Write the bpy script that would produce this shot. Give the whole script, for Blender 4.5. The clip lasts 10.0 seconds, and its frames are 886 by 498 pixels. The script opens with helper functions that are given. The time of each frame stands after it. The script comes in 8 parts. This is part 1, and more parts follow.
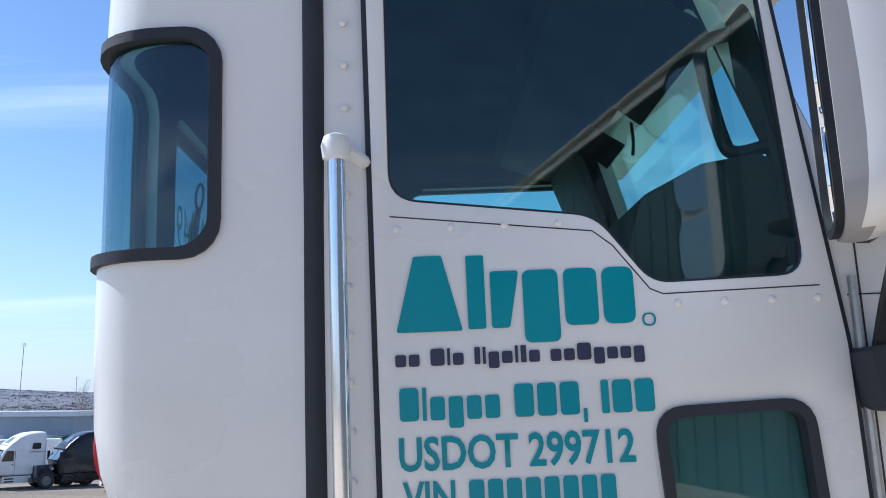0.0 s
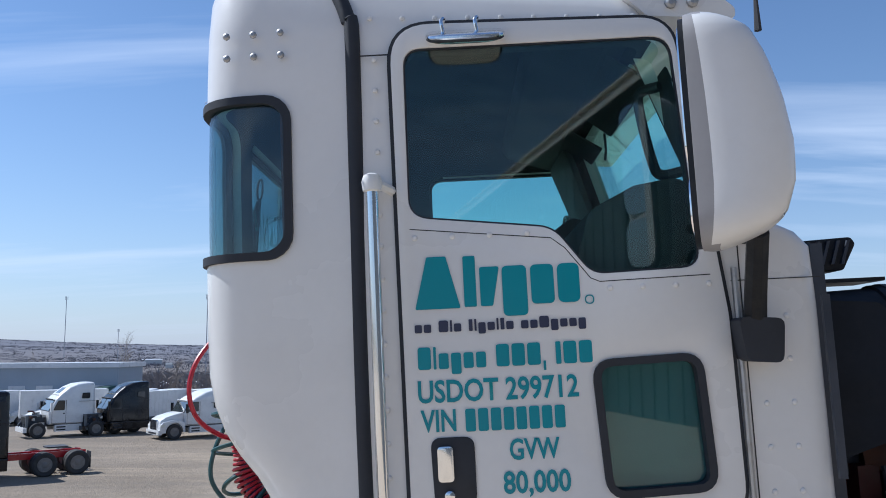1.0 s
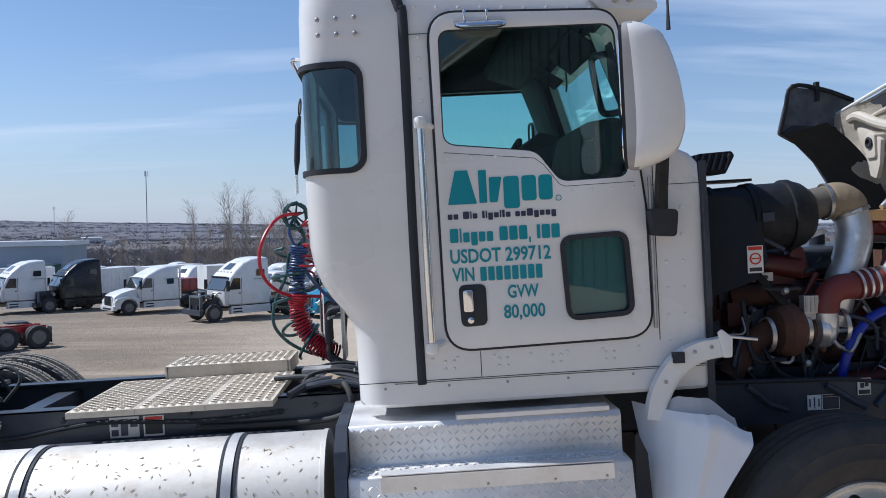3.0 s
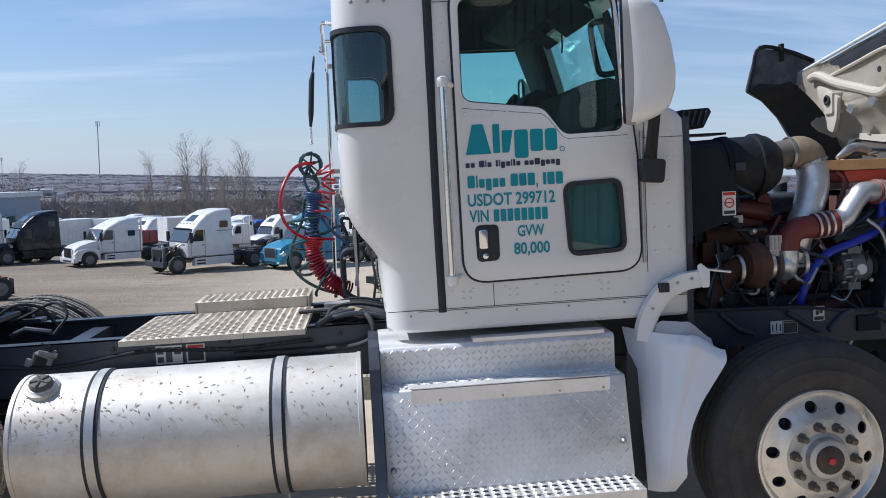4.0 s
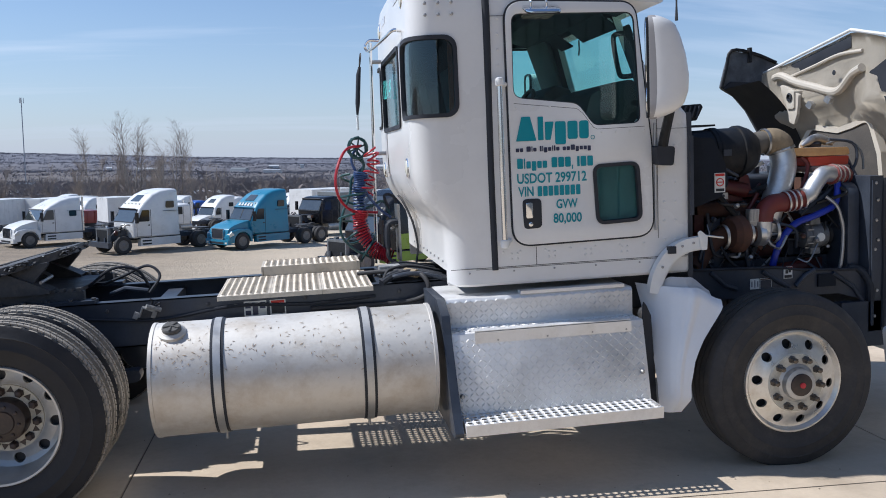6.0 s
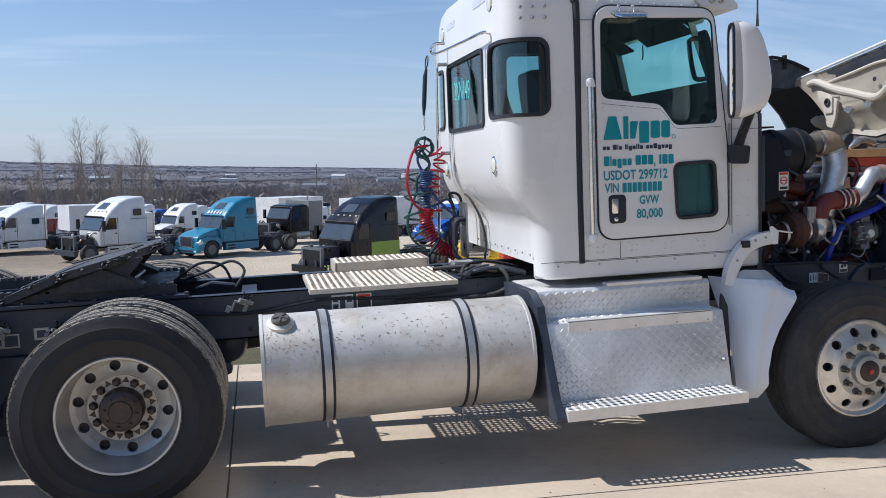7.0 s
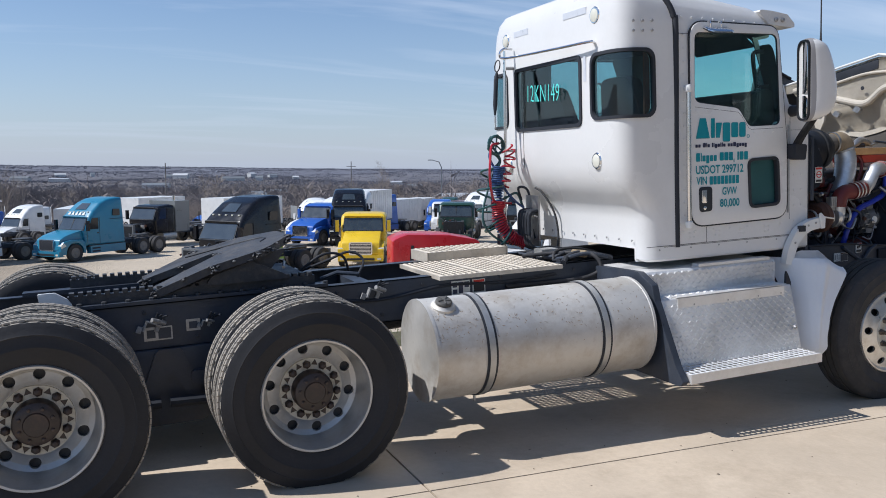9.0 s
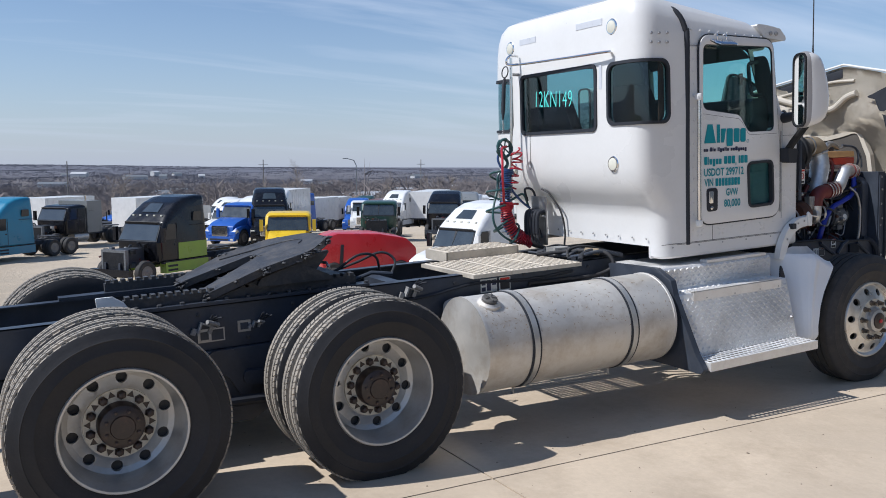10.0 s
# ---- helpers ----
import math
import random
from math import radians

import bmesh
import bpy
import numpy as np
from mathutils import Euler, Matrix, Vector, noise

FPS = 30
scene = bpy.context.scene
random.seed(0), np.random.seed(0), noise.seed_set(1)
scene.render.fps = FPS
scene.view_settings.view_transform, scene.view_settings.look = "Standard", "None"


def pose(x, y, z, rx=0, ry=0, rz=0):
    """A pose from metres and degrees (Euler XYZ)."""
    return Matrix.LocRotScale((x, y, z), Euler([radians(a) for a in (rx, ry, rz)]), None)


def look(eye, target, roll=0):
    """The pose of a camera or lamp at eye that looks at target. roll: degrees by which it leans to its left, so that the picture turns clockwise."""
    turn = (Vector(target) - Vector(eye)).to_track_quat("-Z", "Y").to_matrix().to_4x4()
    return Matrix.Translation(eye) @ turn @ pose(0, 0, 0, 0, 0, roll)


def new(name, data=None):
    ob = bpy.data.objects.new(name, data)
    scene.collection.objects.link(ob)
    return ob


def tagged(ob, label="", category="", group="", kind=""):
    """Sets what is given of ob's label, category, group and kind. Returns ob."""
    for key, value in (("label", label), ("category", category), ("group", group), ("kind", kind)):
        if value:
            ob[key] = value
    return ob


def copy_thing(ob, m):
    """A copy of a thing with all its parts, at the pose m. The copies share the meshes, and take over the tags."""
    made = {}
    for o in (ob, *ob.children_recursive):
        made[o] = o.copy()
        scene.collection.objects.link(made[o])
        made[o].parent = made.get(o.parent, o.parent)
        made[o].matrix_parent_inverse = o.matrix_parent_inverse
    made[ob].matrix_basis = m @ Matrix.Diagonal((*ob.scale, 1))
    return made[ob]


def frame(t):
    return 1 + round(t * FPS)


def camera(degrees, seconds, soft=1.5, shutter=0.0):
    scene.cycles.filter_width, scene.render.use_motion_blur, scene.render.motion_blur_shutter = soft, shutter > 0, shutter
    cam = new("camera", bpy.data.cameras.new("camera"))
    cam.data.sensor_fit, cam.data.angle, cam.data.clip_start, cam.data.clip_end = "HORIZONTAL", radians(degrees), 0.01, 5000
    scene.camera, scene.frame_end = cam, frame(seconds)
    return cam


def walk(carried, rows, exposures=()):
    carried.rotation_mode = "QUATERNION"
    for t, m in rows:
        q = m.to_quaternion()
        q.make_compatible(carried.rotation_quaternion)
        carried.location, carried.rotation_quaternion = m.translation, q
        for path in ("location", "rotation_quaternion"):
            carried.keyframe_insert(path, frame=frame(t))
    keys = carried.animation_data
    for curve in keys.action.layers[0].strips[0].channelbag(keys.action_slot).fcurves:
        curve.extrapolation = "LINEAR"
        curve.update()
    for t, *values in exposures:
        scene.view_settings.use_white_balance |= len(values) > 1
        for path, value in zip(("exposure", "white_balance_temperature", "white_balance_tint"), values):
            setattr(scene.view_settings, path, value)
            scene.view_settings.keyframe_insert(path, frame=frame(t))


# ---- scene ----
cam = camera(55.7, 10.0, 0.95)
# the truck sits slightly nose-up on its suspension: its own frame against the level world
RISE, NOSE = 0.372, -2.25
TRUCK = pose(0, 0, RISE, 0, NOSE, 0)
PATH = [
    (0, (-0.056, -0.014, 1.407), (-0.005, 1.953, 1.763), -2.43),
    (0.5, (0.036, -0.361, 1.418), (0.032, 1.615, 1.723), -2.65),
    (1, (0.007, -0.697, 1.417), (-0.024, 1.287, 1.661), -2.68),
    (1.5, (-0.079, -1.013, 1.427), (-0.103, 0.821, 1.582), -2.8),
    (2, (-0.025, -1.354, 1.431), (-0.025, 0.484, 1.513), -2.9),
    (2.5, (-0.144, -1.670, 1.451), (-0.106, 0.169, 1.463), -3.0),
    (3, (-0.285, -1.911, 1.450), (-0.204, -0.074, 1.397), -3.1),
    (4.5, (-0.673, -2.625, 1.444), (-0.471, -0.807, 1.245), -2.9),
    (5, (-0.737, -2.903, 1.468), (-0.501, -1.090, 1.252), -2.8),
    (5.5, (-0.973, -3.102, 1.488), (-0.706, -1.294, 1.273), -2.7),
    (7, (-2.113, -3.170, 1.441), (-1.722, -1.383, 1.250), -2.3),
    (7.5, (-2.513, -3.202, 1.453), (-2.053, -1.431, 1.261), -2.3),
    (8, (-2.956, -3.104, 1.472), (-2.415, -1.356, 1.277), -2.3),
    (8.5, (-3.453, -3.169, 1.496), (-2.830, -1.450, 1.294), -2.3),
    (9, (-3.890, -3.097, 1.488), (-3.184, -1.409, 1.282), -2.2),
    (9.5, (-4.295, -2.996, 1.519), (-3.503, -1.349, 1.308), -2.1),
    (10, (-4.717, -2.941, 1.555), (-3.836, -1.340, 1.338), -2.1),]
walk(cam, [(t, TRUCK @ look(eye, target, roll)) for t, eye, target, roll in PATH],
     [(0.0, 0.62, 5480, 10), (0.5, 0.40, 5500, 10), (1.0, 0.24, 5580, 10), (2.0, 0.18, 5630, 11), (3.0, 0.12, 5720, 11), (5.0, 0.19, 5800, 11), (8.0, 0.13, 5850, 11), (10.0, 0.07, 5900, 11)])

# ---- light ----
SUN_TO = Vector((-0.62, 0.155, 0.755)).normalized()
world = bpy.data.worlds.new("world")
scene.world = world
world.use_nodes = True
wn, wl = world.node_tree.nodes, world.node_tree.links
wn.clear()
w_out = wn.new("ShaderNodeOutputWorld")
w_bg = wn.new("ShaderNodeBackground")
w_sky = wn.new("ShaderNodeTexSky")
w_sky.sky_type, w_sky.sun_disc = "NISHITA", False
w_sky.sun_elevation = math.asin(SUN_TO.z)
w_sky.sun_rotation = math.atan2(SUN_TO.x, SUN_TO.y) % (2 * math.pi)
w_sky.altitude, w_sky.air_density, w_sky.dust_density, w_sky.ozone_density = 200, 1.0, 0.25, 3.0
w_bg.inputs["Strength"].default_value = 0.10
# thin cirrus, drawn out along one wind direction on a high flat layer
w_co = wn.new("ShaderNodeTexCoord")
w_sep = wn.new("ShaderNodeSeparateXYZ")
wl.new(w_co.outputs["Generated"], w_sep.inputs[0])


def wmath(op, a, b):
    n = wn.new("ShaderNodeMath")
    n.operation = op
    for i, v in enumerate((a, b)):
        if isinstance(v, (int, float)):
            n.inputs[i].default_value = v
        else:
            wl.new(v, n.inputs[i])
    return n.outputs[0]


w_h = wmath("MAXIMUM", w_sep.outputs[2], 0.0)
w_d = wmath("ADD", w_h, 0.12)
w_comb = wn.new("ShaderNodeCombineXYZ")
wl.new(wmath("DIVIDE", w_sep.outputs[0], w_d), w_comb.inputs[0])
wl.new(wmath("DIVIDE", w_sep.outputs[1], w_d), w_comb.inputs[1])
w_map = wn.new("ShaderNodeMapping")
w_map.inputs["Rotation"].default_value = (0, 0, radians(-14))
w_map.inputs["Scale"].default_value = (0.42, 1.9, 1)
wl.new(w_comb.outputs[0], w_map.inputs["Vector"])
w_noise = wn.new("ShaderNodeTexNoise")
w_noise.inputs["Scale"].default_value, w_noise.inputs["Detail"].default_value = 0.75, 6
w_noise.inputs["Roughness"].default_value, w_noise.inputs["Distortion"].default_value = 0.55, 0.5
wl.new(w_map.outputs[0], w_noise.inputs["Vector"])
w_ramp = wn.new("ShaderNodeValToRGB")
w_ramp.color_ramp.elements[0].position, w_ramp.color_ramp.elements[0].color = 0.50, (0, 0, 0, 1)
w_ramp.color_ramp.elements[1].position, w_ramp.color_ramp.elements[1].color = 0.80, (0.6, 0.6, 0.6, 1)
wl.new(w_noise.outputs["Fac"], w_ramp.inputs[0])
w_mix = wn.new("ShaderNodeMix")
w_mix.data_type = "RGBA"
wl.new(w_ramp.outputs[0], w_mix.inputs[0])
wl.new(w_sky.outputs[0], w_mix.inputs[6])
w_mix.inputs[7].default_value = (8.6, 9.0, 9.6, 1)
# pale haze towards the horizon
w_haze = wn.new("ShaderNodeMix")
w_haze.data_type = "RGBA"
wl.new(wmath("MULTIPLY", wmath("POWER", wmath("SUBTRACT", 1.0, wmath("MINIMUM", w_h, 1.0)), 9.0), 0.85), w_haze.inputs[0])
wl.new(w_mix.outputs[2], w_haze.inputs[6])
w_haze.inputs[7].default_value = (4.35, 4.75, 5.6, 1)
wl.new(w_haze.outputs[2], w_bg.inputs["Color"])
wl.new(w_bg.outputs[0], w_out.inputs["Surface"])

sun_data = bpy.data.lights.new("sun", "SUN")
sun_data.energy, sun_data.angle, sun_data.color = 4.6, radians(0.53), (1.0, 0.945, 0.86)
sun = new("sun", sun_data)
sun.matrix_world = look(SUN_TO * 50, (0, 0, 0))


# ---- materials ----
def material(name, base, rough=0.5, metal=0.0, vary=0.12, scale=3.0, grain=60.0, bump=0.05, dirt=None, dirt_amount=0.35, coat=0.0,
             rough_vary=0.12, random_tint=0.0, stretch=(1, 1, 1), spec=0.5):
    """A surface with a base colour that varies at two scales, patches of dirt, and fine relief."""
    m = bpy.data.materials.new(name)
    m.use_nodes = True
    nt = m.node_tree
    N, K = nt.nodes, nt.links
    p = N["Principled BSDF"]
    co = N.new("ShaderNodeTexCoord")
    mp = N.new("ShaderNodeMapping")
    mp.inputs["Scale"].default_value = stretch
    K.new(co.outputs["Object"], mp.inputs["Vector"])
    big, fine = N.new("ShaderNodeTexNoise"), N.new("ShaderNodeTexNoise")
    for n, s in ((big, scale), (fine, grain)):
        n.inputs["Scale"].default_value, n.inputs["Detail"].default_value = s, 6
        K.new(mp.outputs[0], n.inputs["Vector"])

    def mixc(fac, a, b, mode="MIX"):
        x = N.new("ShaderNodeMix")
        x.data_type, x.blend_type = "RGBA", mode
        for i, v in ((0, fac), (6, a), (7, b)):
            if isinstance(v, (int, float)):
                x.inputs[i].default_value = v
            elif isinstance(v, tuple):
                x.inputs[i].default_value = (*v[:3], 1)
            else:
                K.new(v, x.inputs[i])
        return x.outputs[2]

    def ramp(src, lo, hi, a=0.0, b=1.0):
        r = N.new("ShaderNodeMapRange")
        r.inputs[1].default_value, r.inputs[2].default_value, r.inputs[3].default_value, r.inputs[4].default_value = lo, hi, a, b
        K.new(src, r.inputs[0])
        return r.outputs[0]

    dark = tuple(c * (1 - vary) for c in base)
    light = tuple(min(1, c * (1 + vary * 0.6)) for c in base)
    col = mixc(ramp(big.outputs["Fac"], 0.3, 0.7), dark, light)
    col = mixc(ramp(fine.outputs["Fac"], 0.35, 0.75, 0, vary), col, tuple(c * 0.6 for c in base))
    if random_tint:
        oi = N.new("ShaderNodeObjectInfo")
        col = mixc(ramp(oi.outputs["Random"], 0, 1, 0, random_tint), col, tuple(c * 0.55 for c in base))
    if dirt:
        d = N.new("ShaderNodeTexNoise")
        d.inputs["Scale"].default_value, d.inputs["Detail"].default_value, d.inputs["Roughness"].default_value = scale * 1.7, 9, 0.7
        K.new(mp.outputs[0], d.inputs["Vector"])
        col = mixc(ramp(d.outputs["Fac"], 0.48, 0.72, 0, dirt_amount), col, dirt)
    K.new(col, p.inputs["Base Color"])
    p.inputs["Metallic"].default_value = metal
    p.inputs["Specular IOR Level"].default_value = spec
    K.new(ramp(big.outputs["Fac"], 0.3, 0.7, max(0.02, rough - rough_vary), min(1, rough + rough_vary)), p.inputs["Roughness"])
    if coat:
        p.inputs["Coat Weight"].default_value, p.inputs["Coat Roughness"].default_value = coat, 0.06
    if bump:
        b = N.new("ShaderNodeBump")
        b.inputs["Strength"].default_value, b.inputs["Distance"].default_value = bump, 0.01
        K.new(fine.outputs["Fac"], b.inputs["Height"])
        K.new(b.outputs[0], p.inputs["Normal"])
    return m


def glass(name, tint, gloss=0.035):
    """Tinted pane: what lies behind shows through the tint, with a sharp reflection on top."""
    m = bpy.data.materials.new(name)
    m.use_nodes = True
    N, K = m.node_tree.nodes, m.node_tree.links
    N.clear()
    out = N.new("ShaderNodeOutputMaterial")
    mix, tr, gl, fr = (N.new("ShaderNode" + k) for k in ("MixShader", "BsdfTransparent", "BsdfGlossy", "LayerWeight"))
    tr.inputs[0].default_value = (*tint, 1)
    gl.inputs["Roughness"].default_value = 0.02
    fr.inputs["Blend"].default_value = 0.5
    pw, ma = N.new("ShaderNodeMath"), N.new("ShaderNodeMath")
    pw.operation, ma.operation = "POWER", "MULTIPLY_ADD"
    K.new(fr.outputs["Facing"], pw.inputs[0])
    pw.inputs[1].default_value = 4.5
    K.new(pw.outputs[0], ma.inputs[0])
    ma.inputs[1].default_value, ma.inputs[2].default_value = 0.7, gloss
    K.new(ma.outputs[0], mix.inputs[0])
    K.new(tr.outputs[0], mix.inputs[1])
    K.new(gl.outputs[0], mix.inputs[2])
    K.new(mix.outputs[0], out.inputs[0])
    return m


WHITE = material("white_paint", (0.725, 0.715, 0.695), 0.32, vary=0.05, scale=1.2, grain=40, bump=0.01, dirt=(0.55, 0.52, 0.47), dirt_amount=0.16, coat=0.25)
WHITE_DULL = material("white_plastic", (0.76, 0.76, 0.74), 0.45, vary=0.05, scale=2, grain=50, bump=0.02, dirt=(0.5, 0.48, 0.44), dirt_amount=0.2)
HOOD_IN = material("hood_fibreglass", (0.58, 0.525, 0.435), 0.4, vary=0.08, scale=2.2, grain=30, bump=0.06, dirt=(0.34, 0.29, 0.22), dirt_amount=0.28)
# BLACK and RUBBER hold a blue lift for sky sheen and lens glare.
BLACK = material("black_paint", (0.045, 0.054, 0.073), 0.38, vary=0.3, scale=4, grain=60, bump=0.06, dirt=(0.08, 0.078, 0.076), dirt_amount=0.28, spec=0.4)
GREASE = material("greasy_black_steel", (0.055, 0.056, 0.061), 0.55, vary=0.4, scale=9, grain=45, bump=0.4, dirt=(0.12, 0.105, 0.09), dirt_amount=0.6, spec=0.4)
RUBBER = material("black_rubber", (0.031, 0.034, 0.042), 0.6, vary=0.2, scale=8, grain=80, bump=0.04, spec=0.3)
TYRE = material("tyre_rubber", (0.048, 0.047, 0.048), 0.75, vary=0.3, scale=4, grain=60, bump=0.12, dirt=(0.11, 0.095, 0.08), dirt_amount=0.4, spec=0.3)
TYRE_DRIVE = material("clean_tyre_rubber", (0.027, 0.0275, 0.031), 0.65, vary=0.3, scale=4, grain=60, bump=0.12, dirt=(0.05, 0.042, 0.036), dirt_amount=0.25, spec=0.3)
TREAD = material("worn_tread_rubber", (0.30, 0.27, 0.23), 0.9, vary=0.25, scale=5, grain=60, bump=0.25, dirt=(0.44, 0.38, 0.30), dirt_amount=0.65)
TYRE_TOP = material("steer_tread_rubber", (0.05, 0.046, 0.042), 0.85, vary=0.25, scale=5, grain=60, bump=0.2, dirt=(0.11, 0.095, 0.075), dirt_amount=0.4)
INSIDE = material("dark_cab_trim", (0.035, 0.034, 0.036), 0.7, vary=0.2, scale=5, grain=90, bump=0.06)
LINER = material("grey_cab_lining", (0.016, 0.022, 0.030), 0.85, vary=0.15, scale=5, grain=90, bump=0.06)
CHROME = material("chrome", (0.80, 0.80, 0.80), 0.12, 1.0, vary=0.05, scale=6, grain=50, bump=0.01, rough_vary=0.05)
ALLOY = material("polished_alloy", (0.74, 0.73, 0.70), 0.36, 0.9, vary=0.12, scale=7, grain=70, bump=0.04, dirt=(0.42, 0.36, 0.28), dirt_amount=0.45)
ALLOY_DULL = material("dull_alloy", (0.54, 0.535, 0.52), 0.5, 0.75, vary=0.12, scale=7, grain=70, bump=0.05, dirt=(0.36, 0.32, 0.26), dirt_amount=0.4)
TANK = material("brushed_tank_alloy", (0.69, 0.665, 0.62), 0.66, 0.8, vary=0.10, scale=2.2, grain=40, bump=0.03, dirt=(0.40, 0.32, 0.23), dirt_amount=0.6, stretch=(1, 1, 1))
PLATE = material("tread_plate_alloy", (0.84, 0.83, 0.81), 0.50, 0.62, vary=0.10, scale=4, grain=60, bump=0.04, dirt=(0.42, 0.39, 0.35), dirt_amount=0.3)
PIPE = material("cast_alloy_pipe", (0.74, 0.74, 0.73), 0.42, 0.8, vary=0.12, scale=6, grain=60, bump=0.05, dirt=(0.32, 0.28, 0.24), dirt_amount=0.4)
TAN_RUBBER = material("dusty_tan_elbow", (0.26, 0.20, 0.125), 0.75, vary=0.2, scale=7, grain=60, bump=0.1, dirt=(0.12, 0.09, 0.06), dirt_amount=0.5)
DUSTY = material("dusty_black_plastic", (0.014, 0.016, 0.020), 0.55, vary=0.3, scale=6, grain=60, bump=0.05, dirt=(0.07, 0.06, 0.048), dirt_amount=0.35, spec=0.25)
RED_HOSE = material("red_silicone_hose", (0.185, 0.032, 0.026), 0.55, vary=0.2, scale=12, grain=60, bump=0.05, dirt=(0.10, 0.04, 0.03), dirt_amount=0.35)
RUST = material("rusty_cast_iron", (0.11, 0.05, 0.032), 0.85, vary=0.3, scale=14, grain=60, bump=0.25, dirt=(0.07, 0.04, 0.03), dirt_amount=0.5)
ENGINE_RED = material("red_engine_paint", (0.085, 0.011, 0.010), 0.5, vary=0.3, scale=10, grain=50, bump=0.12, dirt=(0.03, 0.022, 0.02), dirt_amount=0.6)
ORANGE = material("faded_tank_plastic", (0.60, 0.35, 0.145), 0.45, vary=0.12, scale=7, grain=50, bump=0.03, dirt=(0.33, 0.11, 0.05), dirt_amount=0.3)
TANK_RED = material("red_coolant", (0.48, 0.055, 0.028), 0.4, vary=0.15, scale=8, grain=50, bump=0.02)
BLUE_HOSE = material("blue_hose", (0.015, 0.035, 0.36), 0.45, vary=0.15, scale=12, grain=50, bump=0.04)
COIL_RED = material("red_air_line", (0.40, 0.014, 0.028), 0.35, vary=0.12, scale=12, bump=0.01)
COIL_BLUE = material("blue_air_line", (0.025, 0.06, 0.17), 0.4, vary=0.12, scale=12, bump=0.01)
COIL_GREEN = material("green_air_line", (0.022, 0.075, 0.074), 0.4, vary=0.12, scale=12, bump=0.01)
TEAL = material("teal_vinyl", (0.0, 0.235, 0.29), 0.4, vary=0.04, scale=6, bump=0.0)
NAVY = material("dark_vinyl", (0.025, 0.03, 0.07), 0.4, vary=0.04, scale=6, bump=0.0)
CHALK = material("teal_window_marker", (0.12, 0.72, 0.66), 0.6, vary=0.1, scale=40, bump=0.0)
SEAT = material("dark_seat_cloth", (0.05, 0.052, 0.06), 0.9, vary=0.2, scale=8, grain=120, bump=0.1)
SEAT_RED = material("red_brown_curtain", (0.22, 0.06, 0.035), 0.9, vary=0.2, scale=8, grain=120, bump=0.1)
LABEL_WHITE = material("sticker_white", (0.72, 0.72, 0.68), 0.5, vary=0.06, scale=12, bump=0.0, dirt=(0.4, 0.37, 0.3), dirt_amount=0.3)
LABEL_RED = material("sticker_red", (0.55, 0.03, 0.02), 0.5, vary=0.06, scale=12, bump=0.0)
REFLECT = material("silver_reflective_tape", (0.60, 0.62, 0.66), 0.35, vary=0.06, scale=20, grain=200, bump=0.05)
LENS = material("clear_lamp_lens", (0.70, 0.68, 0.58), 0.12, vary=0.1, scale=30, bump=0.1)
MIRROR = material("mirror_glass", (0.9, 0.9, 0.9), 0.02, 1.0, vary=0.0, bump=0.0, rough_vary=0.0)
RED_SPOT = material("red_hub_plug", (0.50, 0.03, 0.04), 0.4, vary=0.1, bump=0.0)
GLASS = glass("teal_cab_glass", (0.785, 0.95, 0.93), 0.045)
GLASS_DARK = glass("tinted_rear_glass", (0.62, 0.77, 0.79), 0.07)
GLASS_KERB = glass("kerb_glass", (0.72, 0.90, 0.90), 0.05)
GLASS_SIDE = material("far_side_glass", (0.025, 0.03, 0.035), 0.08, vary=0.2, scale=1.6, bump=0.0, rough_vary=0.03)
GLASS_FAR = material("far_windscreen", (0.045, 0.055, 0.057), 0.10, vary=0.35, scale=1.6, bump=0.0, rough_vary=0.04, spec=1.0, coat=1.0)
CONCRETE = material("weathered_concrete", (0.55, 0.45, 0.335), 0.9, vary=0.18, scale=0.9, grain=28, bump=0.25, dirt=(0.32, 0.25, 0.175), dirt_amount=0.6)
CATWALK = material("dusty_catwalk_alloy", (0.62, 0.555, 0.46), 0.65, 0.4, vary=0.15, scale=5, grain=60, bump=0.06, dirt=(0.34, 0.29, 0.22), dirt_amount=0.7)
GALV = material("galvanised_steel", (0.45, 0.45, 0.45), 0.5, 1.0, vary=0.2, scale=20, bump=0.05, dirt=(0.2, 0.17, 0.14), dirt_amount=0.4)


# ---- mesh helpers ----
def part(name, bm, mat, parent=None, label="", smooth=32, bevel=0.0, m=None, recalc=True):
    """Links a bmesh as ONE mesh object under a thing or part."""
    if bevel:
        sharp = [e for e in bm.edges if len(e.link_faces) == 2 and e.calc_face_angle(0) > radians(40)]
        bmesh.ops.bevel(bm, geom=sharp, offset=bevel, segments=2, profile=0.6, affect="EDGES", clamp_overlap=True)
    me = bpy.data.meshes.new(name)
    if recalc:
        bmesh.ops.recalc_face_normals(bm, faces=bm.faces)
    if smooth:
        for f in bm.faces:
            f.smooth = True
        for e in bm.edges:
            e.smooth = not (len(e.link_faces) == 2 and e.calc_face_angle(0) > radians(smooth))
    bm.to_mesh(me)
    bm.free()
    for x in mat if isinstance(mat, (list, tuple)) else (mat,):
        me.materials.append(x)
    ob = new(name, me)
    if parent:
        ob.parent = parent
    if m is not None:
        ob.matrix_basis = m
    return tagged(ob, label)


def again(ob, parent, m, name=None):
    """Another object on the same mesh."""
    o = new(name or ob.name.split(".")[0], ob.data)
    o.parent = parent
    o.matrix_basis = m
    return o


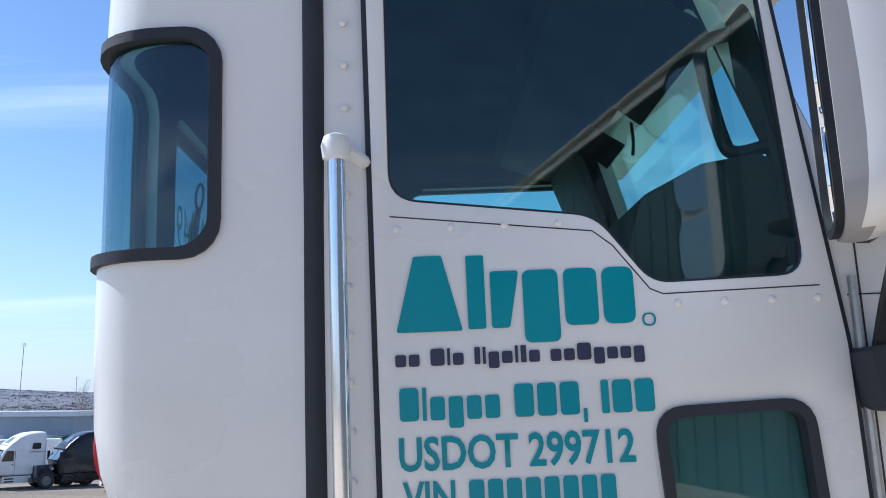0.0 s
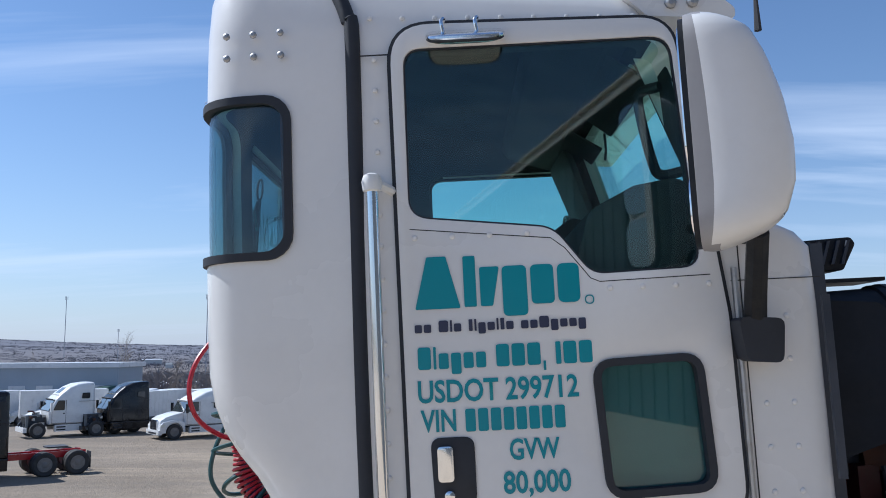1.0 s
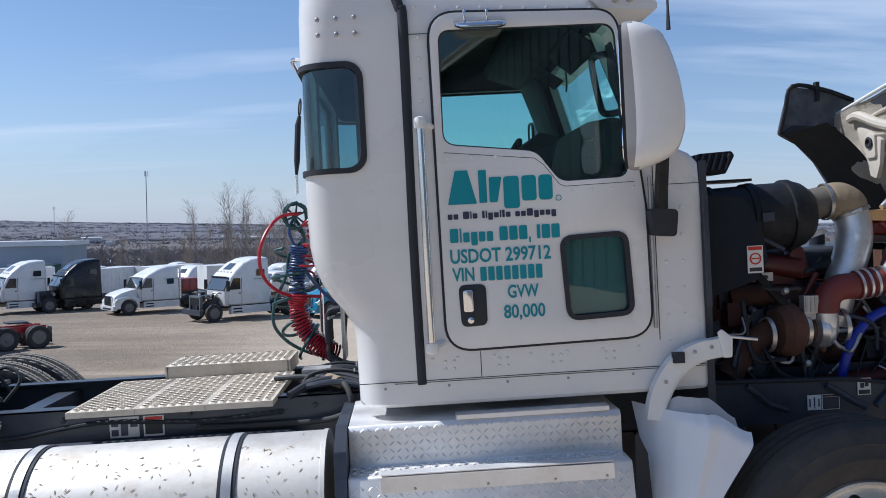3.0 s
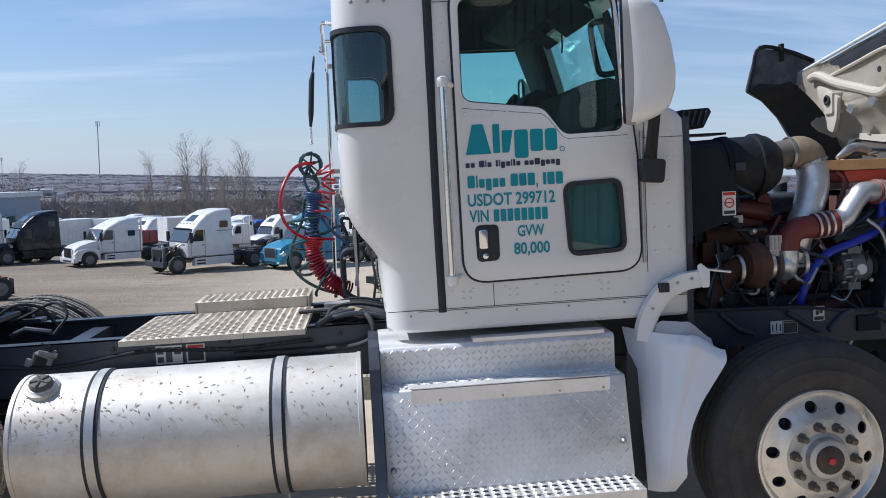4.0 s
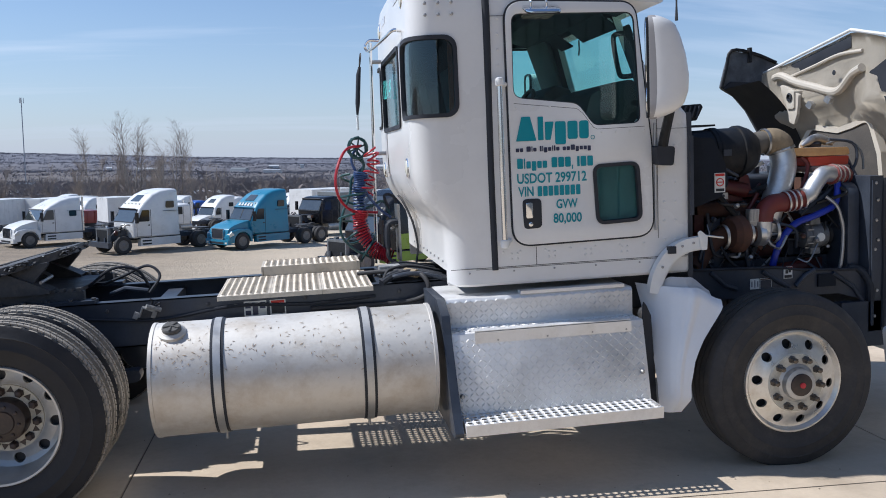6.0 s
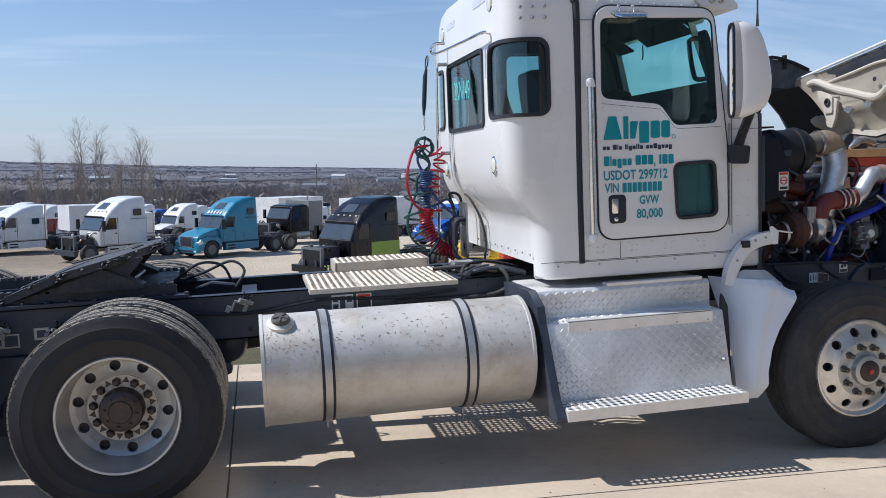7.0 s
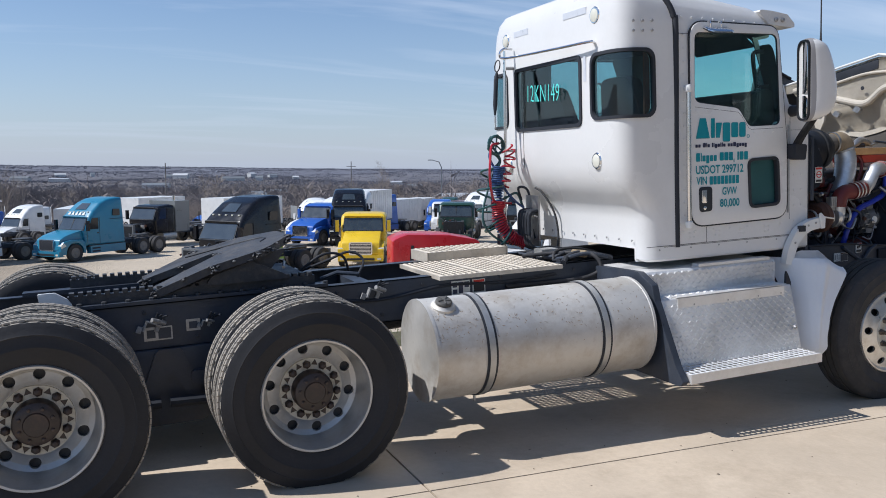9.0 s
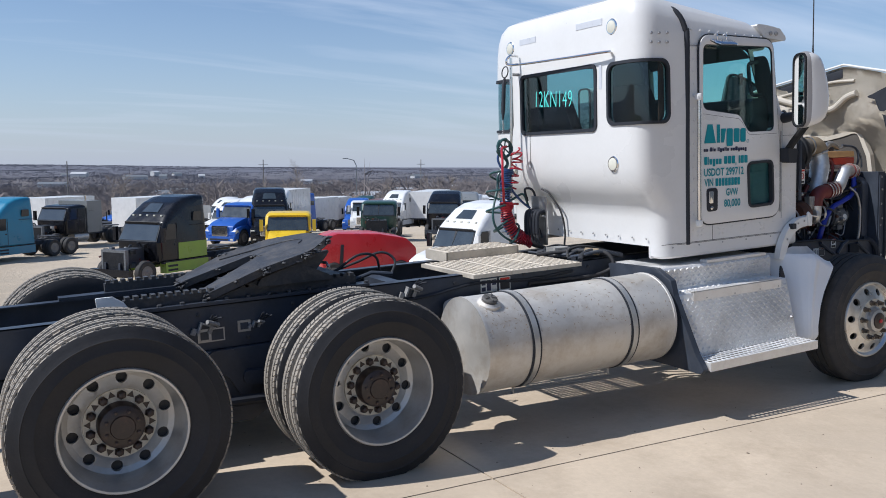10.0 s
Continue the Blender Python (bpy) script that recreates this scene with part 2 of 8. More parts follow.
def box(bm, x0, x1, y0, y1, z0, z1):
    v = [bm.verts.new(c) for c in ((x0, y0, z0), (x1, y0, z0), (x1, y1, z0), (x0, y1, z0), (x0, y0, z1), (x1, y0, z1), (x1, y1, z1), (x0, y1, z1))]
    for q in ((3, 2, 1, 0), (4, 5, 6, 7), (0, 1, 5, 4), (1, 2, 6, 5), (2, 3, 7, 6), (3, 0, 4, 7)):
        bm.faces.new([v[i] for i in q])
    return v


def boxed(*r):
    bm = bmesh.new()
    box(bm, *r)
    return bm


def ring_at(bm, centre, a, b, r, seg, r2=None):
    return [bm.verts.new(centre + a * (r * math.cos(2 * math.pi * i / seg)) + b * ((r2 or r) * math.sin(2 * math.pi * i / seg))) for i in range(seg)]


def bridge(bm, a, b):
    n = len(a)
    for i in range(n):
        bm.faces.new((a[i], a[(i + 1) % n], b[(i + 1) % n], b[i]))


def axes(d):
    d = d.normalized()
    a = d.orthogonal().normalized()
    return a, d.cross(a)


def tube(bm, pts, r, seg=10, caps=True):
    """A round tube along points; r is a radius or one radius a point."""
    pts = [Vector(p) for p in pts]
    rs = r if isinstance(r, (list, tuple)) else [r] * len(pts)
    a, b = axes(pts[1] - pts[0])
    rings = []
    for i, p in enumerate(pts):
        d = (pts[min(i + 1, len(pts) - 1)] - pts[max(i - 1, 0)]).normalized()
        a = (a - d * a.dot(d)).normalized()
        rings.append(ring_at(bm, p, a, d.cross(a), rs[i], seg))
    for u, v in zip(rings, rings[1:]):
        bridge(bm, u, v)
    if caps:
        bm.faces.new(rings[0][::-1])
        bm.faces.new(rings[-1])


def spline(pts, n=8):
    """Catmull-Rom through the points."""
    p = [Vector(q) for q in pts]
    p = [2 * p[0] - p[1]] + p + [2 * p[-1] - p[-2]]
    out = []
    for i in range(1, len(p) - 2):
        for k in range(n):
            t = k / n
            out.append(0.5 * (2 * p[i] + (p[i + 1] - p[i - 1]) * t + (2 * p[i - 1] - 5 * p[i] + 4 * p[i + 1] - p[i + 2]) * t * t
                              + (3 * p[i] - p[i - 1] - 3 * p[i + 1] + p[i + 2]) * t ** 3))
    return out + [p[-2]]


def tubed(pts, r, seg=10, n=0):
    bm = bmesh.new()
    if n and isinstance(r, (list, tuple)):
        r = [float(v) for v in np.interp(np.linspace(0, len(r) - 1, (len(r) - 1) * n + 1), range(len(r)), r)]
    tube(bm, spline(pts, n) if n else pts, r, seg)
    return bm


def lathe(bm, profile, origin, axis, seg=32, closed=False):
    """Spins (radius, along) pairs round an axis."""
    origin, axis = Vector(origin), Vector(axis).normalized()
    a, b = axes(axis)
    rings = [ring_at(bm, origin + axis * s, a, b, max(r, 1e-4), seg) for r, s in profile]
    for u, v in zip(rings, rings[1:]):
        bridge(bm, u, v)
    if closed:
        bridge(bm, rings[-1], rings[0])
    else:
        bm.faces.new(rings[0][::-1])
        bm.faces.new(rings[-1])


def lathed(profile, origin, axis, seg=32, closed=False):
    bm = bmesh.new()
    lathe(bm, profile, origin, axis, seg, closed)
    return bm


def rounded(points, r, seg=5):
    """A polygon in two dimensions with rounded corners."""
    out = []
    n = len(points)
    for i in range(n):
        p, a, b = Vector(points[i]), Vector(points[i - 1]), Vector(points[(i + 1) % n])
        ra = r[i] if isinstance(r, (list, tuple)) else r
        u, v = (a - p).normalized(), (b - p).normalized()
        ang = u.angle(v)
        d = min(ra / max(math.tan(ang / 2), 1e-3), (a - p).length * 0.49, (b - p).length * 0.49)
        p0, p1 = p + u * d, p + v * d
        for k in range(seg + 1):
            t = k / seg
            out.append((p0 * (1 - t) + p * t) * (1 - t) + (p * (1 - t) + p1 * t) * t)
    return out


def rrect(x0, x1, z0, z1, r, seg=5):
    return rounded([(x0, z0), (x1, z0), (x1, z1), (x0, z1)], r, seg)


def swell(outline, d):
    """An outline moved outwards by d."""
    n = len(outline)
    area = sum(outline[i - 1].x * outline[i].y - outline[i].x * outline[i - 1].y for i in range(n))
    s = 1 if area > 0 else -1
    out = []
    for i in range(n):
        k = 1
        while (outline[(i + k) % n] - outline[i - 1]).length < 1e-6:
            k += 1
        t = (outline[(i + k) % n] - outline[i - 1]).normalized()
        out.append(outline[i] + Vector((t.y, -t.x)) * (d * s))
    return out


def along_y(y):
    return lambda p: (p.x, y, p.y)


def along_x(x):
    return lambda p: (x, p.x, p.y)


def prism(bm, outline, at0, at1):
    a = [bm.verts.new(at0(p)) for p in outline]
    b = [bm.verts.new(at1(p)) for p in outline]
    bm.faces.new(a)
    bm.faces.new(b[::-1])
    bridge(bm, a, b)


def prismed(outline, at0, at1):
    bm = bmesh.new()
    prism(bm, outline, at0, at1)
    bmesh.ops.recalc_face_normals(bm, faces=bm.faces)
    return bm


def band(outer, inner, at0, at1):
    """A frame between two outlines of equal length."""
    bm = bmesh.new()
    q = [[bm.verts.new(f(p)) for p in o] for o, f in ((outer, at0), (outer, at1), (inner, at1), (inner, at0))]
    for i in range(4):
        bridge(bm, q[i], q[(i + 1) % 4])
    return bm


def boolean(a, b, op, hollow=False):
    """a op b for two closed bmeshes; both are used up. hollow: a has an inner skin that looks inwards."""
    obs = []
    for bm in (a, b):
        if bm is b or not hollow:
            bmesh.ops.recalc_face_normals(bm, faces=bm.faces)
        me = bpy.data.meshes.new("work")
        bm.to_mesh(me)
        bm.free()
        for x in (WHITE, LINER):
            me.materials.append(x)
        obs.append(new("work", me))
    md = obs[0].modifiers.new("cut", "BOOLEAN")
    md.operation, md.object, md.solver = op, obs[1], "EXACT"
    dg = bpy.context.evaluated_depsgraph_get()
    out = bmesh.new()
    out.from_mesh(obs[0].evaluated_get(dg).to_mesh())
    for o in obs:
        me = o.data
        bpy.data.objects.remove(o)
        bpy.data.meshes.remove(me)
    return out


def lettering(name, text, mat, parent, x0, x1, z0, z1, y, label="", weight=0.022):
    """Built-in font, fitted to a rectangle on a face that looks towards -y."""
    cu = bpy.data.curves.new("letters", "FONT")
    cu.body, cu.size, cu.extrude, cu.resolution_u = text, 1, 0.0, 3
    cu.offset = weight
    tmp = new("letters", cu)
    me = tmp.evaluated_get(bpy.context.evaluated_depsgraph_get()).to_mesh()
    bm = bmesh.new()
    bm.from_mesh(me)
    bpy.data.objects.remove(tmp)
    xs, zs = [v.co.x for v in bm.verts], [v.co.y for v in bm.verts]
    for v in bm.verts:
        v.co = Vector((x0 + (v.co.x - min(xs)) / (max(xs) - min(xs)) * (x1 - x0), y, z0 + (v.co.y - min(zs)) / (max(zs) - min(zs)) * (z1 - z0)))
    return part(name, bm, mat, parent, label, smooth=0)


# ---- ground, sky line ----
FIELD = -3.4


def smooth(a, b, t):
    t = min(1, max(0, (t - a) / (b - a)))
    return t * t * (3 - 2 * t)


def skyline(bearing):
    """Elevation of the far ridge, in degrees, by bearing from straight ahead (clockwise)."""
    b = max(-70, min(70, bearing))
    base = 0.12 - 0.0125 * b + (0.00045 * b * b if b < 0 else 0)
    return base + 0.05 * noise.noise(Vector((b * 0.11, 3, 0))) + 0.02 * noise.noise(Vector((b * 0.7, 9, 0)))


def ground_height(x, y):
    z = FIELD * smooth(4.7, 13.5, y)
    if y > 12:
        z += 0.10 * noise.noise(Vector((x * 0.09, y * 0.09, 1)))
    d = math.hypot(x, y)
    z -= 2.3 * smooth(54, 92, y)
    if y > 95:
        z -= 9.0 * smooth(95, 260, y)
    if d > 500:
        top = 1.8 + math.tan(radians(skyline(math.degrees(math.atan2(x, y))))) * 2600
        if y > 0:
            z += (top + 14.7) * smooth(600, 2600, d) + 7 * noise.noise(Vector((x * 0.004, y * 0.004, 5))) * smooth(500, 900, d) * (1 - smooth(1800, 2500, d))
    return z


bm = bmesh.new()
ys = [-3000, -600, -120, -40, -16, -8, -4, 0, 2, 3.5, 4.4, 4.7, 5.2, 6, 7, 8, 9, 10, 11, 12, 13.5] + [15 + 2.5 * i for i in range(34)] + [105, 120, 140, 165, 200, 240, 300, 380, 470] + [560 + 120 * i for i in range(18)] + [2850, 3300, 4200]
xs = [-3400, -2600] + [-2100 + 175 * i for i in range(6)] + [-1050 + 85 * i for i in range(9)] + [-300, -240, -190, -150, -120, -95, -75] + [-60 + 3 * i for i in range(41)] + [75, 95, 120, 150, 190, 240, 300] + [370 + 85 * i for i in range(9)] + [1225 + 175 * i for i in range(6)] + [2600, 3400]
grid = [[bm.verts.new((x, y, ground_height(x, y))) for x in xs] for y in ys]
for j in range(len(ys) - 1):
    for i in range(len(xs) - 1):
        bm.faces.new((grid[j][i], grid[j][i + 1], grid[j + 1][i + 1], grid[j + 1][i]))


def ground_material():
    """Packed gravel in the yard, dry grass on the bank, brown winter land beyond, by place."""
    m = bpy.data.materials.new("ground")
    m.use_nodes = True
    N, K = m.node_tree.nodes, m.node_tree.links
    p = N["Principled BSDF"]
    geo = N.new("ShaderNodeNewGeometry")
    sep = N.new("ShaderNodeSeparateXYZ")
    K.new(geo.outputs["Position"], sep.inputs[0])

    def noise_tex(scale, detail=8, rough=0.6):
        n = N.new("ShaderNodeTexNoise")
        n.inputs["Scale"].default_value, n.inputs["Detail"].default_value, n.inputs["Roughness"].default_value = scale, detail, rough
        K.new(geo.outputs["Position"], n.inputs["Vector"])
        return n.outputs["Fac"]

    def rng(src, lo, hi, a=0.0, b=1.0):
        r = N.new("ShaderNodeMapRange")
        for i, v in enumerate((lo, hi, a, b)):
            r.inputs[i + 1].default_value = v
        K.new(src, r.inputs[0])
        return r.outputs[0]

    def mixc(fac, a, b):
        x = N.new("ShaderNodeMix")
        x.data_type = "RGBA"
        K.new(fac, x.inputs[0])
        for i, v in ((6, a), (7, b)):
            if isinstance(v, tuple):
                x.inputs[i].default_value = (*v, 1)
            else:
                K.new(v, x.inputs[i])
        return x.outputs[2]

    gravel = mixc(rng(noise_tex(0.16), 0.32, 0.68), (0.24, 0.19, 0.135), (0.39, 0.315, 0.23))
    gravel = mixc(rng(noise_tex(1.7, 10, 0.8), 0.47, 0.66, 0, 0.55), gravel, (0.17, 0.135, 0.098))
    gravel = mixc(rng(noise_tex(6.0, 10, 0.75), 0.45, 0.75, 0, 0.6), gravel, (0.20, 0.16, 0.115))
    gravel = mixc(rng(noise_tex(0.6, 6), 0.55, 0.75, 0, 0.5), gravel, (0.16, 0.13, 0.095))
    # wheel tracks and scraped bands along the rows
    stretch = N.new("ShaderNodeMapping")
    stretch.inputs["Scale"].default_value = (0.05, 0.55, 1.0)
    stretch.inputs["Rotation"].default_value = (0, 0, radians(7))
    K.new(geo.outputs["Position"], stretch.inputs["Vector"])
    tracks = N.new("ShaderNodeTexNoise")
    tracks.inputs["Scale"].default_value, tracks.inputs["Detail"].default_value = 1.0, 7
    K.new(stretch.outputs[0], tracks.inputs["Vector"])
    gravel = mixc(rng(tracks.outputs["Fac"], 0.50, 0.66, 0, 0.6), gravel, (0.19, 0.16, 0.125))
    gravel = mixc(rng(tracks.outputs["Fac"], 0.46, 0.34, 0, 0.5), gravel, (0.56, 0.445, 0.31))
    # darker gravel towards one end of the yard, paler towards the other
    gravel = mixc(rng(sep.outputs[0], -9, -24, 0, 0.7), gravel, (0.17, 0.14, 0.11))
    gravel = mixc(rng(sep.outputs[0], -10, -2, 0, 0.65), gravel, (0.64, 0.54, 0.41))
    grass = mixc(rng(noise_tex(4.0), 0.35, 0.65), (0.13, 0.105, 0.055), (0.085, 0.09, 0.035))
    wild = mixc(rng(noise_tex(0.02), 0.35, 0.65), (0.125, 0.102, 0.085), (0.155, 0.132, 0.11))
    wild = mixc(rng(noise_tex(0.006, 10, 0.7), 0.50, 0.62), wild, (0.075, 0.065, 0.06))
    # Distant haze is put into this blue-grey base colour.
    hazy_hills = mixc(rng(noise_tex(0.010, 12, 0.75), 0.40, 0.62), (0.118, 0.122, 0.150), (0.138, 0.140, 0.165))
    # the edges between the kinds of ground wander
    wob = N.new("ShaderNodeMath")
    wob.operation = "MULTIPLY_ADD"
    K.new(noise_tex(0.35, 4), wob.inputs[0])
    wob.inputs[1].default_value = 3.0
    K.new(sep.outputs[1], wob.inputs[2])
    col = mixc(rng(wob.outputs[0], 11.5, 13.5), grass, gravel)
    wob2 = N.new("ShaderNodeMath")
    wob2.operation = "MULTIPLY_ADD"
    K.new(noise_tex(0.05, 5), wob2.inputs[0])
    wob2.inputs[1].default_value = 30.0
    K.new(sep.outputs[1], wob2.inputs[2])
    col = mixc(rng(wob2.outputs[0], 108, 114), col, wild)
    # The haze-tinted colour takes over with distance.
    col = mixc(rng(sep.outputs[1], 500, 1500), col, hazy_hills)
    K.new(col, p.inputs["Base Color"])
    p.inputs["Roughness"].default_value = 0.95
    b = N.new("ShaderNodeBump")
    b.inputs["Strength"].default_value, b.inputs["Distance"].default_value = 0.9, 0.12
    K.new(noise_tex(5.0, 10, 0.7), b.inputs["Height"])
    K.new(b.outputs[0], p.inputs["Normal"])
    return m


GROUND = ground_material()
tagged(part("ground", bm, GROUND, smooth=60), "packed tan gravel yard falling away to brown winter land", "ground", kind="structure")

# concrete apron under the truck: slabs with narrow joints between them
pavement = tagged(part("pavement", boxed(-36, 36, -46.0, 4.35, -0.22, 0.004), material("joint_dirt", (0.16, 0.135, 0.105), 0.95, scale=4, bump=0.2)), "weathered tan concrete apron with straight joints", "pavement", kind="structure")
SLAB_X = [-34, -29.5, -25, -20.5, -16, -11.5, -7, -2.35, 2.25, 6.8, 11.4, 16, 20.6, 25, 29.5, 34]
SLAB_Y = [-45.5, -40.2, -35, -29.7, -24.4, -19.1, -13.9, -8.6, -3.9, 0.86, 4.3]
for i in range(len(SLAB_X) - 1):
    for j in range(len(SLAB_Y) - 1):
        bm = boxed(SLAB_X[i] + 0.006, SLAB_X[i + 1] - 0.006, SLAB_Y[j] + 0.006, SLAB_Y[j + 1] - 0.006, -0.1, 0.013)
        part("slab", bm, CONCRETE, pavement, bevel=0.004)

# the shop building across the apron: metal wall under a pale eave
SHOP = pose(6.4, -8.0, 0, 0, 0, math.degrees(math.atan2(-0.979, -0.204)))
shop = tagged(new("shop_building"), "grey metal-clad shop building with a pale eave", "building")
shop.matrix_world = SHOP
CLAD = material("grey_metal_cladding", (0.055, 0.068, 0.082), 0.55, vary=0.1, scale=0.6, grain=12, bump=0.03, dirt=(0.14, 0.13, 0.12), dirt_amount=0.3)
PALE = material("pale_eave_paint", (0.78, 0.74, 0.66), 0.5, vary=0.08, scale=1.0, grain=20, bump=0.02)
part("wall", boxed(-6, 38, 0.6, 18, 0.01, 8.6), CLAD, shop)
for i in range(55):
    part("cladding_rib", boxed(-5.8 + 0.8 * i, -5.68 + 0.8 * i, 0.55, 0.602, 0.02, 8.5), CLAD, shop)
part("soffit", boxed(-6.4, 38.4, 0.02, 0.6, 8.62, 8.68), CLAD, shop)
part("eave_fascia", boxed(-6.4, 38.4, -0.03, 0.02, 8.60, 8.98), PALE, shop)
part("roof", prismed([Vector((0.0, 8.99)), Vector((18.6, 8.99)), Vector((9.3, 9.7))], along_x(-6.4), along_x(38.4)), CLAD, shop)
part("gutter", tubed([(-6.4, -0.09, 8.90), (38.4, -0.09, 8.90)], 0.06, 8), PALE, shop)

# ---- the white tractor ----
truck = tagged(new("semi_truck"), "white day-cab tractor with open hood parked on concrete", "truck")
truck.matrix_world = TRUCK
MID = 2.447  # the truck's middle line


def over(f):
    """Mirrors a plan y to the far side."""
    return 2 * MID - f


# cab shell: rounded plan sections, stacked
Y0 = 1.49
SECTIONS = [  # height, rear, front, inset
    (0.715, -0.51, 0.95, 0.012), (0.73, -0.515, 0.95, 0.0), (0.82, -0.515, 0.95, 0), (1.00, -0.518, 0.95, 0), (1.06, -0.53, 0.95, 0), (1.11, -0.56, 0.95, 0), (1.17, -0.608, 0.95, 0), (1.23, -0.645, 0.95, 0),
    (1.30, -0.672, 0.95, 0), (1.38, -0.686, 0.95, 0), (1.50, -0.69, 0.95, 0), (1.65, -0.69, 0.945, 0), (1.69, -0.69, 0.91, 0), (1.735, -0.69, 0.82, 0.0), (1.75, -0.69, 0.765, 0.0), (1.95, -0.69, 0.69, 0.004),
    (2.20, -0.685, 0.60, 0.010), (2.27, -0.682, 0.575, 0.016), (2.33, -0.675, 0.555, 0.030), (2.375, -0.66, 0.53, 0.055), (2.405, -0.63, 0.49, 0.095), (2.42, -0.58, 0.43, 0.15), (2.425, -0.50, 0.36, 0.24)]


def cab_solid(inset):
    bm = bmesh.new()
    rings = []
    for k, (z, xr, xf, s) in enumerate(SECTIONS):
        d = s + inset
        z = z - inset if k > len(SECTIONS) - 6 else z + inset * (k == 0)
        o = rounded([(xr + inset, Y0 + d), (xf - inset, Y0 + d), (xf - inset, over(Y0 + d)), (xr + inset, over(Y0 + d))],
                    [0.17 - inset * 0.5, 0.07, 0.07, 0.17 - inset * 0.5], 8)
        lift = max(0, z - 2.2) / 0.22
        rings.append([bm.verts.new((p.x, p.y, z + lift * max(0, 0.5 - p.x) * 0.15 + lift * 0.03 * (1 - ((p.y - MID) / 0.96) ** 2))) for p in o])
    for a, b in zip(rings, rings[1:]):
        bridge(bm, a, b)
    caps = [bm.faces.new(rings[0][::-1]), bm.faces.new(rings[-1])]
    bmesh.ops.poke(bm, faces=caps)
    bmesh.ops.triangulate(bm, faces=bm.faces)
    bmesh.ops.recalc_face_normals(bm, faces=bm.faces)
    return bm


WIN = rounded([(-0.111, 2.232), (-0.113, 1.772), (0.262, 1.728), (0.357, 1.600), (0.640, 1.606), (0.606, 2.232)], [0.05, 0.06, 0.09, 0.07, 0.05, 0.06], 6)
LOW = rounded([(0.348, 1.370), (0.612, 1.378), (0.628, 1.050), (0.366, 1.040)], 0.045, 5)
REAR = rrect(1.965, 2.925, 1.655, 2.125, 0.05, 5)
FAR_WIN = rounded([(-0.111, 2.268), (-0.113, 1.772), (0.262, 1.728), (0.357, 1.600), (0.676, 1.606), (0.642, 2.268)], [0.07, 0.06, 0.09, 0.07, 0.05, 0.10], 6)
SHIELD = rounded([(1.66, 1.84), (2.86, 1.84), (2.74, 2.235), (1.66, 2.235)], 0.06, 5)


def corner_cutter(side, grow=0.0):
    """The block that takes the wrap-round window out of a rear corner."""
    lo, hi = 1.30, 1.83 + grow
    y0, y1 = (lo, hi) if side < 0 else (over(hi), over(lo))
    bm = bmesh.new()
    box(bm, -0.90, -0.430 + grow, y0, y1, 1.688 - grow, 2.118 + grow)
    inner = hi if side < 0 else over(hi)
    ed = []
    for e in bm.edges:
        c = (e.verts[0].co + e.verts[1].co) / 2
        d = (e.verts[0].co - e.verts[1].co)
        if abs(d.y) > 0.1 and c.x > -0.5:
            ed.append(e)
        if abs(d.x) > 0.1 and abs(c.y - inner) < 0.01:
            ed.append(e)
    bmesh.ops.bevel(bm, geom=ed, offset=0.065 + grow * 0.5, segments=5, profile=0.5, affect="EDGES")
    return bm



def cab_shell(outer, inner):
    """Two nested skins, the inner one looking inwards."""
    bm = cab_solid(outer)
    core = cab_solid(inner)
    made = {v: bm.verts.new(v.co) for v in core.verts}
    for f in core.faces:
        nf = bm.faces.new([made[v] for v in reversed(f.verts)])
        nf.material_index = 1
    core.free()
    return bm


shell = cab_shell(0.0, 0.045)
cuts = [prismed(WIN, along_y(1.3), along_y(1.65)), prismed(LOW, along_y(1.3), along_y(1.65)), prismed(FAR_WIN, along_y(over(1.65)), along_y(over(1.3))),
        prismed(REAR, along_x(-0.9), along_x(-0.5)), prismed(SHIELD, along_x(0.40), along_x(1.1)), corner_cutter(-1), corner_cutter(1),
        boxed(-0.90, 0.30, 1.615, over(1.615), 0.60, 0.805),  # the rear wall ends higher than the side skirts
        prismed(rounded([Vector(p) for p in ((-0.90, 0.60), (-0.90, 0.765), (-0.535, 0.765), (-0.505, 0.735), (-0.465, 0.716), (-0.44, 0.60))], 0.01, 2), along_y(1.3), along_y(1.60))]
for c in cuts:
    shell = boolean(shell, c, "DIFFERENCE", True)
shell.normal_update()
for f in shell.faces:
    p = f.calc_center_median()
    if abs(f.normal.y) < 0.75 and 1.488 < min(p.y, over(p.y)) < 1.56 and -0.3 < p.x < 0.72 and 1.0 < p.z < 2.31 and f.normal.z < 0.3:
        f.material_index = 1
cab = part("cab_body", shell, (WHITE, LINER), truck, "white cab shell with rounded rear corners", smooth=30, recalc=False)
# wrap-round corner panes and their rubber
for side in (-1, 1):
    pane = boolean(cab_shell(0.006, 0.011), corner_cutter(side, 0.004), "INTERSECT", True)
    p = part("corner_window", pane, (GLASS_DARK, GLASS_DARK), cab, "dark curved corner window in black rubber", smooth=30)
    rub = boolean(boolean(cab_shell(-0.010, 0.02), corner_cutter(side, 0.010), "INTERSECT", True), corner_cutter(side, -0.012), "DIFFERENCE", True)
    part("window_rubber", rub, (RUBBER, RUBBER), p, smooth=30)
rear_pane = part("rear_window", prismed(swell(REAR, 0.006), along_x(-0.684), along_x(-0.679)), GLASS_DARK, cab, "tinted rear window with hand-marked stock number")
part("window_rubber", band(swell(REAR, 0.012), swell(REAR, -0.014), along_x(-0.700), along_x(-0.672)), RUBBER, rear_pane, bevel=0.004)
